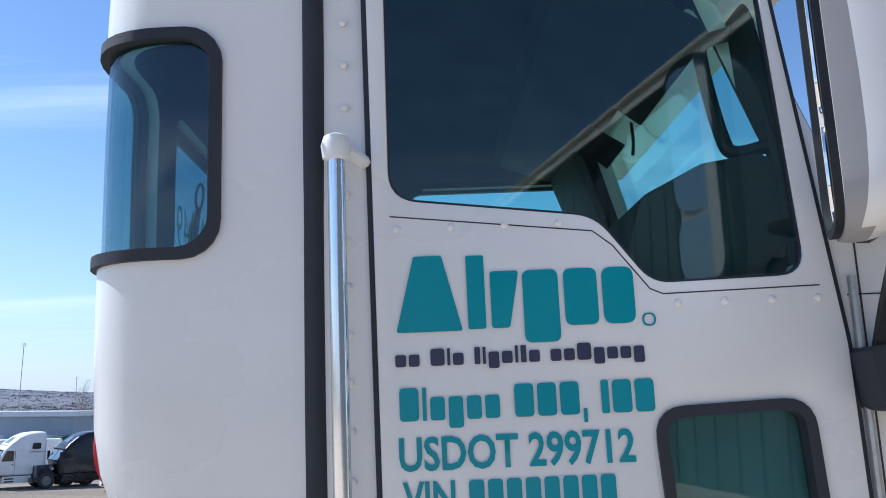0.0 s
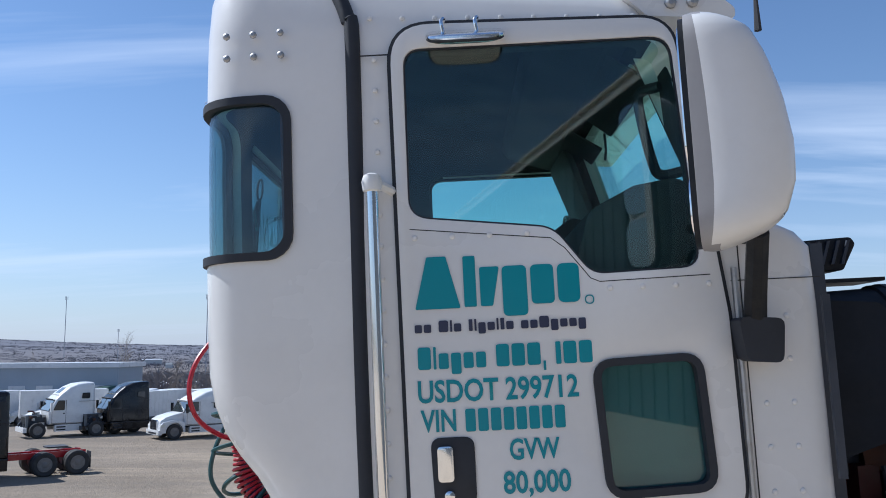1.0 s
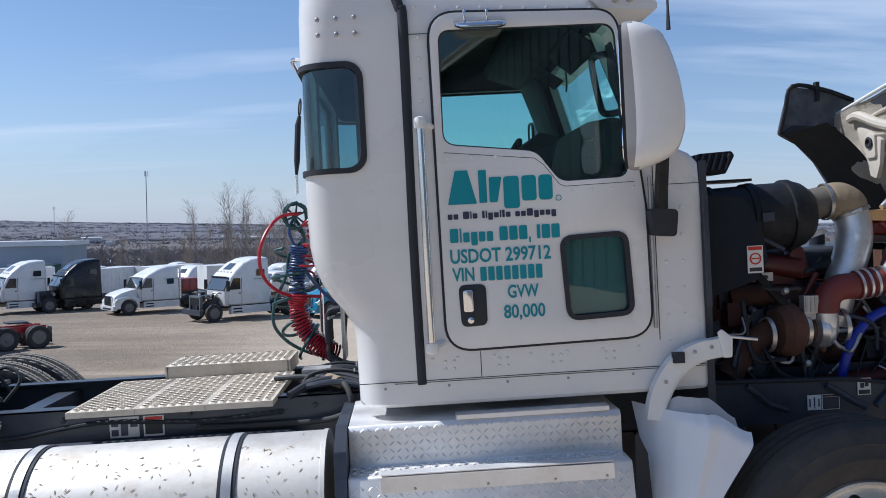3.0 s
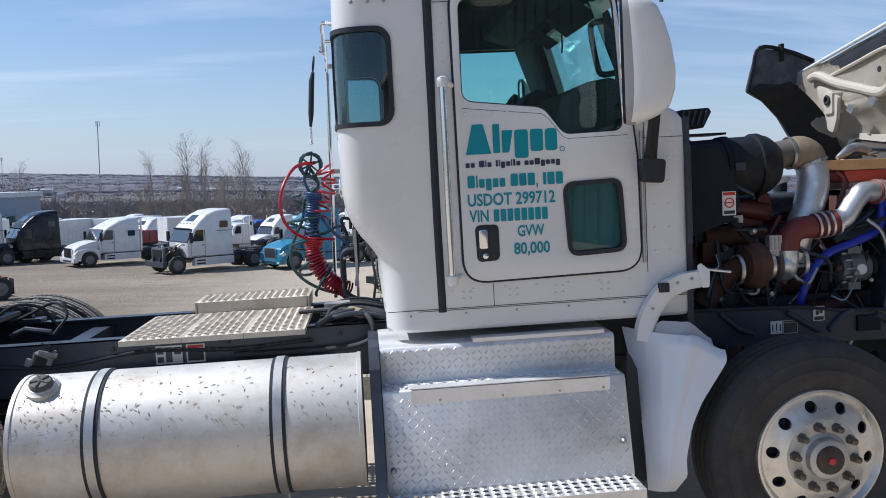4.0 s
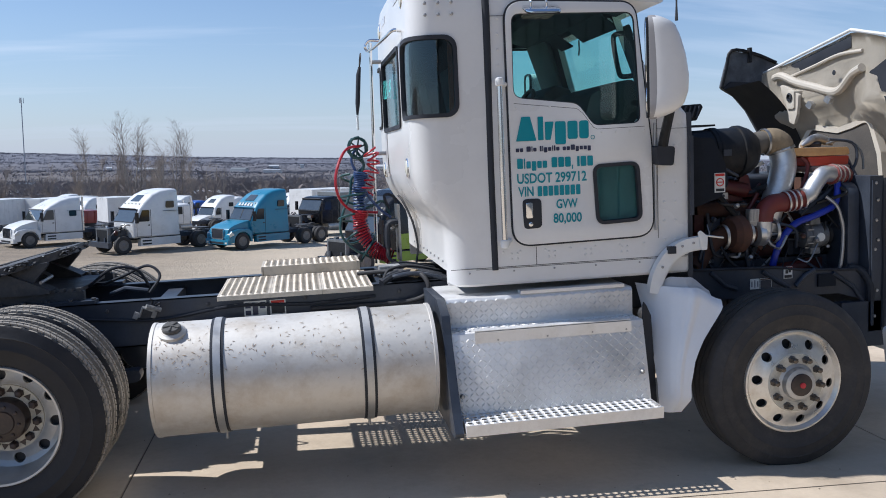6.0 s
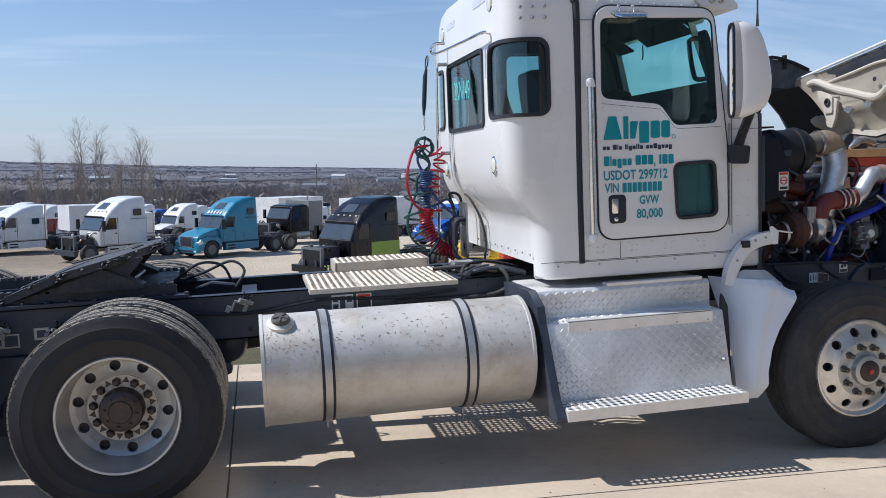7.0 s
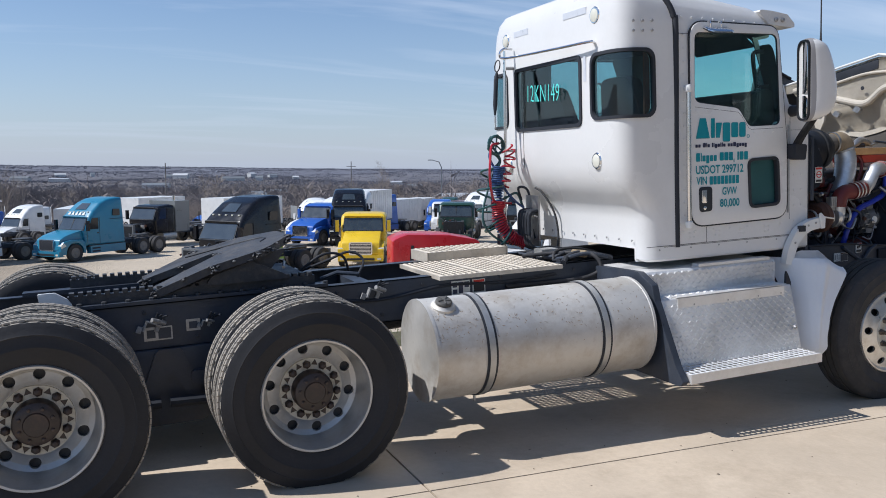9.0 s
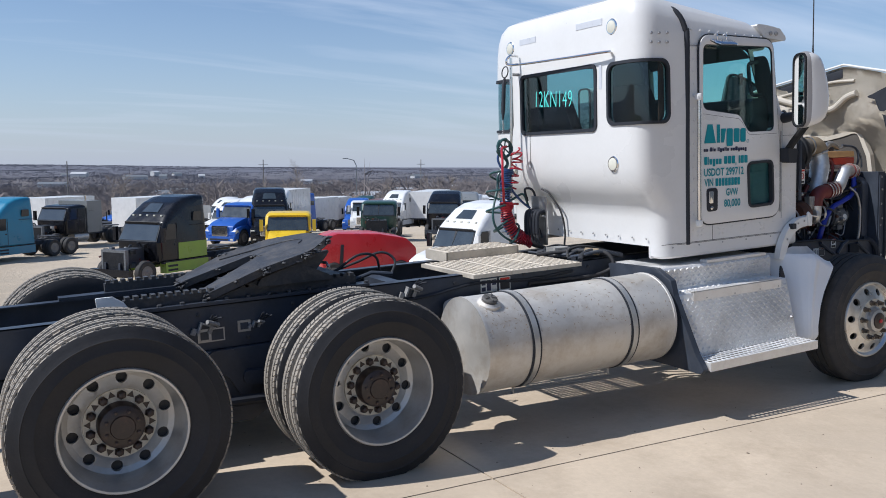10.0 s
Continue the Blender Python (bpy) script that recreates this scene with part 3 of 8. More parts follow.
ws = boolean(cab_shell(0.010, 0.016), prismed(swell(SHIELD, 0.004), along_x(0.40), along_x(1.1)), "INTERSECT", True)
part("windscreen", ws, (GLASS, GLASS), cab, "teal-tinted windscreen", smooth=30)
far_pane = part("far_door_window", prismed(swell(FAR_WIN, 0.004), along_y(over(1.503)), along_y(over(1.498))), GLASS, cab)
part("window_rubber", band(swell(FAR_WIN, 0.004), swell(FAR_WIN, -0.012), along_y(over(1.488)), along_y(over(1.512))), RUBBER, far_pane)

# door: a proud panel in a black seal
DOOR = rounded([(-0.146, 2.302), (-0.137, 0.938), (0.706, 0.952), (0.700, 1.48), (0.612, 2.284)], [0.11, 0.11, 0.11, 0.5, 0.10], 8)
part("door_seal", band(swell(DOOR, 0.010), swell(DOOR, -0.02), along_y(1.492), along_y(1.4835)), RUBBER, cab)
panel = prismed(DOOR, along_y(1.4925), along_y(1.476))
for o in (WIN, LOW):
    panel = boolean(panel, prismed(o, along_y(1.3), along_y(1.65)), "DIFFERENCE")
door = part("door", panel, WHITE, truck, "white riveted cab door with teal lettering", smooth=30, bevel=0.004)
dw = part("door_window", prismed(swell(WIN, 0.002), along_y(1.4895), along_y(1.4855)), GLASS, door, "teal-tinted stepped door window")
part("window_rubber", band(swell(WIN, 0.002), swell(WIN, -0.0045), along_y(1.4815), along_y(1.494)), RUBBER, dw)
lw = part("kerb_window", prismed(swell(LOW, 0.002), along_y(1.502), along_y(1.497)), GLASS_KERB, door, "small dark look-down window in thick rubber")
# No shadow from the pane, so light reaches the added panel behind.
lw.visible_shadow = False
# Panel added behind the glass to make the kerb window look brighter.
part("inner_panel", prismed(swell(LOW, 0.002), along_y(1.506), along_y(1.510)), material("grey_green_inner_panel", (0.11, 0.15, 0.15), 0.6, vary=0.2, scale=4, bump=0.03), cab, "grey-green panel added to brighten the kerb window")
part("window_rubber", band(swell(LOW, 0.010), swell(LOW, -0.010), along_y(1.468), along_y(1.506)), RUBBER, lw, bevel=0.004)


# lettering and marks on the door, 2 mm proud of it
def bars(name, rects, mat, y, label=""):
    bm = bmesh.new()
    for x0, x1, z0, z1 in rects:
        prism(bm, rrect(x0, x1, z0, z1, min(x1 - x0, z1 - z0) * 0.22, 3), along_y(y), along_y(y + 0.0012))
    return part(name, bm, mat, door, label, smooth=0)


YD = 1.4730
for o, r in (([(-0.106, 1.528), (-0.072, 1.664), (-0.022, 1.664), (0.012, 1.528)], 0.004), (rrect(0.022, 0.054, 1.530, 1.662, 0.004), 0), ([(0.064, 1.530), (0.064, 1.632), (0.116, 1.632), (0.096, 1.530)], 0.006),
             (rrect(0.122, 0.186, 1.502, 1.632, 0.014), 0), (rrect(0.196, 0.256, 1.530, 1.632, 0.014), 0), (rrect(0.265, 0.322, 1.530, 1.632, 0.018), 0)):
    part("logo_block", prismed(rounded(o, r, 4) if r else o, along_y(YD), along_y(YD + 0.0012)), TEAL, door, "plain teal block of the company mark", smooth=0)
part("mark_ring", band(rrect(0.333, 0.357, 1.523, 1.547, 0.012), rrect(0.336, 0.354, 1.526, 1.544, 0.009), along_y(YD), along_y(YD + 0.001)), TEAL, door, smooth=0)


def word_bars(name, widths, x0, x1, base, x_height, top, drop, mat, label):
    """A line of writing as plain upright bars, one to a character: s small, t tall, d dropped, a blank for a gap."""
    unit = {"s": 1.0, "t": 0.62, "w": 1.25, "d": 1.0, "i": 0.42, " ": 0.62, ",": 0.40}
    pitch = (x1 - x0) / sum(unit[c] for c in widths)
    x, rects = x0, []
    for c in widths:
        w = unit[c] * pitch
        if c != " ":
            z1 = {"s": x_height, "d": x_height, ",": base + 0.010}.get(c, top)
            rects.append((x + pitch * 0.10, x + w - pitch * 0.10, base - (drop if c in "d," else 0.0), z1))
        x += w
    for r in rects:
        bars(name, [r], mat, YD, label)


word_bars("line_mark", "ss wis tidsits sswdssd", -0.112, 0.334, 1.468, 1.489, 1.498, 0.008, NAVY, "small dark line of writing")
word_bars("owner_mark", "wisdss www, tww", -0.108, 0.346, 1.374, 1.414, 1.431, 0.014, TEAL, "teal line of writing")
lettering("number_line", "USDOT 299712", TEAL, door, -0.108, 0.302, 1.288, 1.347, YD, "teal sign-written number line")
lettering("serial_word", "VIN", TEAL, door, -0.104, -0.014, 1.216, 1.272, YD, "teal sign-written word")
for i in range(8):
    bars("serial_bar", [(0.010 + i * 0.0325, 0.036 + i * 0.0325, 1.214, 1.271)], TEAL, YD)
lettering("weight_word", "GVW", TEAL, door, 0.118, 0.245, 1.138, 1.192, YD, "teal sign-written word")
lettering("weight_number", "80,000", TEAL, door, 0.098, 0.268, 1.046, 1.112, YD, "teal sign-written number")

# door handle
HND = rounded([(-0.082, 1.202), (0.030, 1.202), (0.030, 1.034), (-0.076, 1.030)], 0.028, 5)
handle = part("door_handle", prismed(HND, along_y(1.478), along_y(1.470)), RUBBER, door, "black door-handle pocket with chrome paddle", bevel=0.003)
part("paddle", prismed(rrect(-0.066, -0.024, 1.092, 1.182, 0.012), along_y(1.474), along_y(1.458)), CHROME, handle, "chrome paddle", bevel=0.005)
part("lock", lathed([(0.013, 0), (0.013, 0.008), (0.009, 0.010)], (-0.038, 1.471, 1.058), (0, -1, 0), 16), CHROME, handle)

# rivets and bolt heads, all on shared meshes
RIVET = part("rivet", lathed([(0.0078, 0), (0.0068, 0.003), (0.003, 0.0048)], (0, 0, 0), (0, -1, 0), 8), WHITE, cab, m=pose(-0.20, 1.489, 0.905))


def rivets(points, y, parent=cab):
    for x, z in points:
        again(RIVET, parent, pose(x, y, z), "rivet")


rivets([(-0.19, 1.02 + 0.085 * i) for i in range(15)], 1.490)
rivets([(-0.10 + 0.098 * i, 1.716) for i in range(4)] + [(0.40 + 0.085 * i, 1.562) for i in range(4)], 1.476, door)
rivets([(0.85, 0.92 + 0.11 * i) for i in range(6)] + [(0.78, 0.92 + 0.11 * i) for i in range(6)], 1.490)
rivets([(-0.20 + 0.09 * i, 2.335 - 0.004 * i) for i in range(9)], 1.507)
rivets([(-0.15 + dx + 0.22 * i, 0.862 + dz) for i in range(4) for dx in (0, 0.035) for dz in (0, 0.03)], 1.490)
rivets([(-0.10 + 0.15 * i, 0.905) for i in range(6)], 1.490)
BOLT = part("bolt", lathed([(0.010, 0), (0.010, 0.006), (0.005, 0.009)], (0, 0, 0), (0, -1, 0), 8), GALV, cab, m=pose(-0.590, 1.491, 2.296))
for x, z in ((-0.517, 2.298), (-0.443, 2.301), (-0.590, 2.234), (-0.517, 2.236), (-0.443, 2.238)):
    again(BOLT, cab, pose(x, 1.491, z), "bolt")
for x in (-0.40, -0.14, 0.10, 0.35, 0.62):
    again(BOLT, cab, pose(x, 1.490, 0.795) @ Matrix.Scale(0.6, 4), "bolt")
for i in range(9):
    again(BOLT, cab, pose(-0.527, 1.62 + 0.15 * i, 0.86, 0, 0, -90) @ Matrix.Scale(0.75, 4), "bolt")
# seams: thin dark lines in the side
for r in ((-0.505, 0.93, 1.4885, 1.492, 0.8185, 0.8215), (-0.006, -0.003, 1.4885, 1.492, 0.822, 0.926), (-0.24, -0.15, 1.4885, 1.492, 2.2215, 2.2245), (0.715, 0.945, 1.4885, 1.492, 1.5655, 1.568), (0.738, 0.741, 1.4885, 1.492, 0.93, 1.72)):
    part("panel_seam", boxed(*r), INSIDE, cab)
part("door_seam", tubed([(-0.112, 1.4762, 1.740), (0.255, 1.4762, 1.700), (0.290, 1.4762, 1.672), (0.352, 1.4762, 1.590), (0.375, 1.4762, 1.580), (0.66, 1.4762, 1.585)], 0.0014, 6), INSIDE, door)
# rubber joint between cab and rear part, and chrome trims
part("joint_strip", tubed([(-0.249, 1.4985, 0.805), (-0.253, 1.4985, 1.40), (-0.248, 1.5005, 2.24), (-0.258, 1.506, 2.33), (-0.29, 1.525, 2.42), (-0.33, 1.57, 2.478), (-0.35, 1.70, 2.505)], 0.021, 12, 4), RUBBER, cab, "black rubber joint strip")
hinge = part("hinge_bar", boxed(0.942, 0.962, 1.480, 1.493, 1.055, 1.52), BLACK, cab, "black bolted hinge strip", bevel=0.003)
part("door_hinge", tubed([(0.722, 1.480, 0.98), (0.722, 1.480, 1.60)], 0.008, 8), GALV, cab)
grab = part("grab_bar", tubed([(-0.202, 1.428, 0.965), (-0.202, 1.428, 1.855)], 0.0155, 16), CHROME, truck, "upright chrome grab bar")
for z, d in ((0.955, -1), (1.862, 1)):
    bm = lathed([(0.006, -0.03), (0.024, -0.024), (0.027, 0.0), (0.022, 0.016), (0.010, 0.022)], (-0.202, 1.428, z), (0, 0, d), 18)
    tube(bm, [(-0.202, 1.43, z), (-0.165, 1.47, z - 0.012 * d), (-0.155, 1.490, z - 0.015 * d)], 0.013, 8)
    part("end_cap", bm, WHITE_DULL, grab)

# rear wall: lamps, tape, cover strips
for y, z in ((1.794, 2.375), (3.088, 2.375), (1.784, 1.405), (3.075, 1.379)):
    x = -0.687 if z < 2 else -0.678
    lamp = part("rear_lamp", lathed([(0.054, -0.02), (0.058, 0.002), (0.052, 0.008), (0.046, 0.008)], (x, y, z), (-1, 0, 0), 24), CHROME, truck, "round clear work lamp in a chrome ring")
    part("lens", lathed([(0.047, 0.002), (0.044, 0.010), (0.028, 0.014), (0.002, 0.016)], (x, y, z), (-1, 0, 0), 20), LENS, lamp)
for y0, y1, z0 in ((1.90, 2.20, 2.405), (2.72, 2.95, 2.385)):
    part("reflective_tape", boxed(-0.6805, -0.668, y0, y1, z0, z0 + 0.045), REFLECT, cab, "silver reflective tape")
part("reflective_tape", boxed(-0.693, -0.688, 1.895, 1.925, 1.95, 2.12), REFLECT, cab)
part("panel_seam", boxed(-0.6925, -0.688, 2.812, 2.815, 1.36, 1.64), INSIDE, cab)
chalk = lettering("stock_number", "12KN149", CHALK, rear_pane, 0, 0.47, 0, 0.125, 0.0, "teal hand-written stock number", weight=-0.012)
chalk.matrix_basis = pose(-0.7015, 2.69, 1.865, 0, 0, -90) @ pose(0, -0.0125, 0, 0, 3, 0)

# roof visor with its round lamp covers, and the sun lamp over the door
bm = bmesh.new()
prism(bm, rounded([Vector((0.46, 2.405)), Vector((0.60, 2.395)), Vector((0.735, 2.375)), Vector((0.80, 2.315)), Vector((0.80, 2.285)), Vector((0.70, 2.292)), Vector((0.56, 2.305))], 0.02, 3),
      lambda p: (p.x, 1.515, p.y), lambda p: (p.x, over(1.515), p.y))
part("sun_visor", bm, WHITE, truck, "white visor over the windscreen", bevel=0.012)
for x in (0.625, 0.685):
    again(BOLT, cab, pose(x, 1.513, 2.335) @ Matrix.Scale(1.6, 4), "bolt")
LOOK_DOWN = pose(0.058, 1.446, 2.252, 28, 0, 0)


def dish(half, deep, levels):
    """A shallow rounded dish: outlines of shrinking size, stacked along local z."""
    bm = bmesh.new()
    rings = [[bm.verts.new((p.x, p.y, z)) for p in rrect(-half + d, half - d, -deep + d, deep - d, deep * 0.8 - d * 0.6, 6)] for d, z in levels]
    for a, b in zip(rings, rings[1:]):
        bridge(bm, a, b)
    bm.faces.new(rings[0][::-1])
    bm.faces.new(rings[-1])
    return bm


vm = part("blind_spot_mirror", dish(0.106, 0.066, [(0.002, -0.004), (0.0, 0.0), (0.002, 0.005), (0.008, 0.007), (0.034, 0.009), (0.050, 0.009)]), CHROME, truck, "small oblong look-down mirror over the door", m=LOOK_DOWN)
part("mirror_rim", dish(0.104, 0.064, [(0.0, -0.003), (0.001, -0.009), (0.006, -0.012)]), RUBBER, vm)
part("mirror_face", dish(0.097, 0.057, [(0.0, -0.0125), (0.006, -0.015), (0.025, -0.020), (0.045, -0.022)]), MIRROR, vm)
for x in (0.0, 0.09):
    part("hook", tubed([(x, 1.482, 2.30), (x + 0.004, 1.462, 2.305), (x - 0.004, 1.448, 2.292), (x, 1.450, 2.262)], 0.005, 8, 4), CHROME, vm, m=LOOK_DOWN.inverted())

# door mirror on its arms
def mirror_housing():
    """A bullet-shaped shell: rounded outlines that shrink towards its nose, which bulges lowest down."""
    bm = bmesh.new()
    o = rounded([(1.075, 1.617), (1.250, 1.617), (1.250, 2.150), (1.075, 2.165)], 0.075, 6)
    fine = []
    for p, q in zip(o, o[1:] + o[:1]):
        n = max(1, int((q - p).length / 0.03))
        fine += [p.lerp(q, k / n) for k in range(n)]
    deep = [(0.560, -0.012), (0.562, 0.0), (0.600, 0.003)] + [(0.600 + 0.170 * math.sin(radians(a)), 0.003 - 0.068 * (1 - math.cos(radians(a)))) for a in (12, 24, 36, 48, 60, 70, 79, 86, 90)]
    rings = []
    for x, grow in deep:
        ring = []
        for p in swell(fine, grow):
            v = max(0.0, min(1.0, (p.y - 1.617) / 0.548))
            f = float(np.interp(v, [0.0, 0.06, 0.14, 0.25, 0.40, 0.60, 0.78, 0.90, 0.97, 1.0], [0.50, 0.72, 0.88, 0.98, 1.0, 0.93, 0.80, 0.66, 0.53, 0.46]))
            ring.append(bm.verts.new((0.56 + (x - 0.56) * f, p.x, p.y)))
        rings.append(ring)
    for a, b in zip(rings, rings[1:]):
        bridge(bm, a, b)
    for f in bm.faces:
        f.material_index = 1 if f.calc_center_median().x < 0.592 else 0
    bm.faces.new(rings[0][::-1])
    bm.faces.new(rings[-1])
    return bm


MIRROR_GREY = material("grey_mirror_plastic", (0.30, 0.29, 0.29), 0.55, vary=0.08, scale=6, bump=0.03)
mir = part("door_mirror", mirror_housing(), (WHITE, MIRROR_GREY), truck, "tall white aerodynamic door mirror on dark arms", smooth=50)
part("mirror_rim", band(rrect(1.078, 1.247, 1.622, 2.152, 0.07, 6), rrect(1.090, 1.235, 1.636, 2.138, 0.06, 6), along_x(0.549), along_x(0.590)), DUSTY, mir, bevel=0.004)
GLASS_TURN = Matrix.Translation((0.562, 1.162, 0)) @ pose(0, 0, 0, 0, 0, -10) @ Matrix.Translation((-0.562, -1.162, 0))
part("mirror_glass", prismed(rrect(1.092, 1.233, 1.800, 2.136, 0.05, 5), along_x(0.556), along_x(0.5595)), MIRROR, mir, m=GLASS_TURN)
part("convex_glass", prismed(rrect(1.092, 1.233, 1.640, 1.785, 0.05, 5), along_x(0.556), along_x(0.5595)), MIRROR, mir, m=GLASS_TURN)
mir.matrix_basis = Matrix.Translation((0.655, 1.165, 0)) @ pose(0, 0, 0, 0, 0, -20) @ Matrix.Translation((-0.655, -1.165, 0))
arm = part("lower_arm", tubed([(0.755, 1.455, 1.44), (0.735, 1.37, 1.53), (0.70, 1.22, 1.66)], [0.030, 0.028, 0.026], 8, 4), DUSTY, truck, "dark lower mirror arm")
bm = bmesh.new()
prism(bm, rounded([(0.698, 1.472), (0.812, 1.462), (0.800, 1.352), (0.712, 1.360)], 0.02, 3), along_y(1.495), along_y(1.40))
part("arm_foot", bm, RUBBER, arm, "black rubber mirror-arm foot", bevel=0.012)
part("upper_arm", tubed([(0.76, 1.50, 1.70), (0.74, 1.42, 1.705), (0.68, 1.28, 1.735)], [0.042, 0.036, 0.014], 12, 4), RUBBER, truck)
part("antenna", tubed([(0.72, 1.262, 2.14), (0.721, 1.262, 2.22), (0.722, 1.262, 2.95)], [0.009, 0.005, 0.0035], 6), INSIDE, mir, "thin black whip antenna")

# inside the cab
dash = part("dashboard", prismed(rounded([Vector((0.30, 0.80)), Vector((0.31, 1.58)), Vector((0.37, 1.78)), Vector((0.50, 1.845)), Vector((0.635, 1.865)), Vector((0.70, 1.72)), Vector((0.80, 0.80))], 0.05, 4), along_y(1.56), along_y(over(1.56))), INSIDE, truck, "dark dashboard with a raised instrument hood", bevel=0.01)
part("instrument_hood", prismed(rounded([Vector((0.34, 1.72)), Vector((0.37, 1.85)), Vector((0.46, 1.915)), Vector((0.575, 1.885)), Vector((0.60, 1.72))], 0.04, 4), along_y(2.52), along_y(3.24)), INSIDE, dash, bevel=0.025)
part("gauge_panel", prismed(rrect(2.58, 3.18, 1.62, 1.84, 0.03), along_x(0.30), along_x(0.345)), SEAT, dash, bevel=0.008)
part("cab_floor", boxed(-0.465, 0.88, 1.56, over(1.56), 0.808, 0.85), INSIDE, truck)
part("skirt_joint", boxed(-0.36, 0.945, 1.4880, 1.4905, 0.8115, 0.8140), INSIDE, cab)
TRIM_GREY = material("grey_pillar_trim", (0.115, 0.12, 0.125), 0.75, vary=0.12, scale=5, grain=90, bump=0.05)
part("pillar_trim", prismed(rounded([Vector((2.90, 1.80)), Vector((3.31, 1.80)), Vector((3.30, 2.27)), Vector((2.78, 2.25))], 0.05, 4), lambda p: (0.690 - (p.y - 1.75) * 0.36, p.x, p.y), lambda p: (0.660 - (p.y - 1.75) * 0.36, p.x, p.y)), TRIM_GREY, truck, "grey trim of the driver's windscreen pillar", bevel=0.01)
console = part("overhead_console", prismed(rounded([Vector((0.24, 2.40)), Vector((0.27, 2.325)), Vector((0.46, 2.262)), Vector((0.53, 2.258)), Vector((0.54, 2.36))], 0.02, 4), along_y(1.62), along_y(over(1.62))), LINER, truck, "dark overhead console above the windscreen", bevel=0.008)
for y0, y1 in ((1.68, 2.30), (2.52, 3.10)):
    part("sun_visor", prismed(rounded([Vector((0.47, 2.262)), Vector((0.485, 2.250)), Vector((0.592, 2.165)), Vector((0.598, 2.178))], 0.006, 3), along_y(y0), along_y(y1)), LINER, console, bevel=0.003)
part("visor_cord", tubed([(0.575, 2.34, 2.19), (0.577, 2.34, 2.13), (0.572, 2.34, 2.09)], 0.005, 6), RUBBER, console)
for y in (1.97, over(1.97)):
    seat = part("cab_seat", prismed(rrect(y - 0.25, y + 0.25, 1.05, 1.18, 0.05), along_x(-0.22), along_x(0.26)), SEAT, truck, "dark cloth cab seat with a high back", bevel=0.02)
    back = rounded([Vector((y - 0.25, 1.12)), Vector((y + 0.25, 1.12)), Vector((y + 0.255, 1.66)), Vector((y + 0.17, 1.985)), Vector((y - 0.17, 1.985)), Vector((y - 0.255, 1.66))], [0.04, 0.04, 0.12, 0.10, 0.10, 0.12], 6)
    part("backrest", prismed(back, lambda p: (-0.12 - (p.y - 1.12) * 0.22, p.x, p.y), lambda p: (-0.25 - (p.y - 1.12) * 0.20, p.x, p.y)), SEAT, seat, bevel=0.03)
    part("armrest", prismed(rrect(-0.24, 0.06, 1.36, 1.42, 0.025), along_y(y + (0.25 if y < MID else -0.31)), along_y(y + (0.31 if y < MID else -0.25))), SEAT, seat, bevel=0.012)
wheel_bm = bmesh.new()
WX, WY, WZ = 0.30, over(1.97), 1.715
tube(wheel_bm, [(WX + 0.10 * math.cos(a), WY + 0.225 * math.sin(a), WZ + 0.195 * math.cos(a)) for a in [2 * math.pi * i / 28 for i in range(29)]], 0.016, 8)
tube(wheel_bm, [(WX, WY - 0.22, WZ), (WX + 0.035, WY, WZ - 0.03), (WX, WY + 0.22, WZ)], 0.013, 8)
tube(wheel_bm, [(WX + 0.035, WY, WZ - 0.03), (WX + 0.16, WY, WZ - 0.16)], 0.035, 8)
part("steering_wheel", wheel_bm, INSIDE, truck, "black steering wheel")
part("pillar_handle", tubed([(0.600, 1.60, 2.13), (0.555, 1.64, 2.125), (0.550, 1.65, 2.08), (0.575, 1.65, 1.93), (0.595, 1.64, 1.885), (0.650, 1.60, 1.885)], 0.015, 10, 6), RUBBER, truck, "black pillar grab handle")
far_mirror = part("far_mirror", prismed(rrect(3.62, 3.80, 1.66, 2.10, 0.06, 5), along_x(0.60), along_x(0.70)), WHITE, truck, "white door mirror on the driver's side", bevel=0.03)
part("mirror_rim", band(rrect(3.62, 3.80, 1.66, 2.10, 0.06, 5), rrect(3.635, 3.785, 1.675, 2.085, 0.05, 5), along_x(0.588), along_x(0.605)), RUBBER, far_mirror)
part("mirror_glass", prismed(rrect(3.634, 3.786, 1.674, 2.086, 0.05, 5), along_x(0.594), along_x(0.599)), MIRROR, far_mirror)
part("mirror_arm", tubed([(0.70, over(1.49), 1.62), (0.66, 3.55, 1.70), (0.655, 3.70, 1.76)], 0.018, 8, 4), RUBBER, far_mirror)
part("belt", boxed(-0.462, -0.392, 1.552, 1.566, 1.45, 2.24), SEAT_RED, truck, "red-brown hanging seat belt", bevel=0.004)

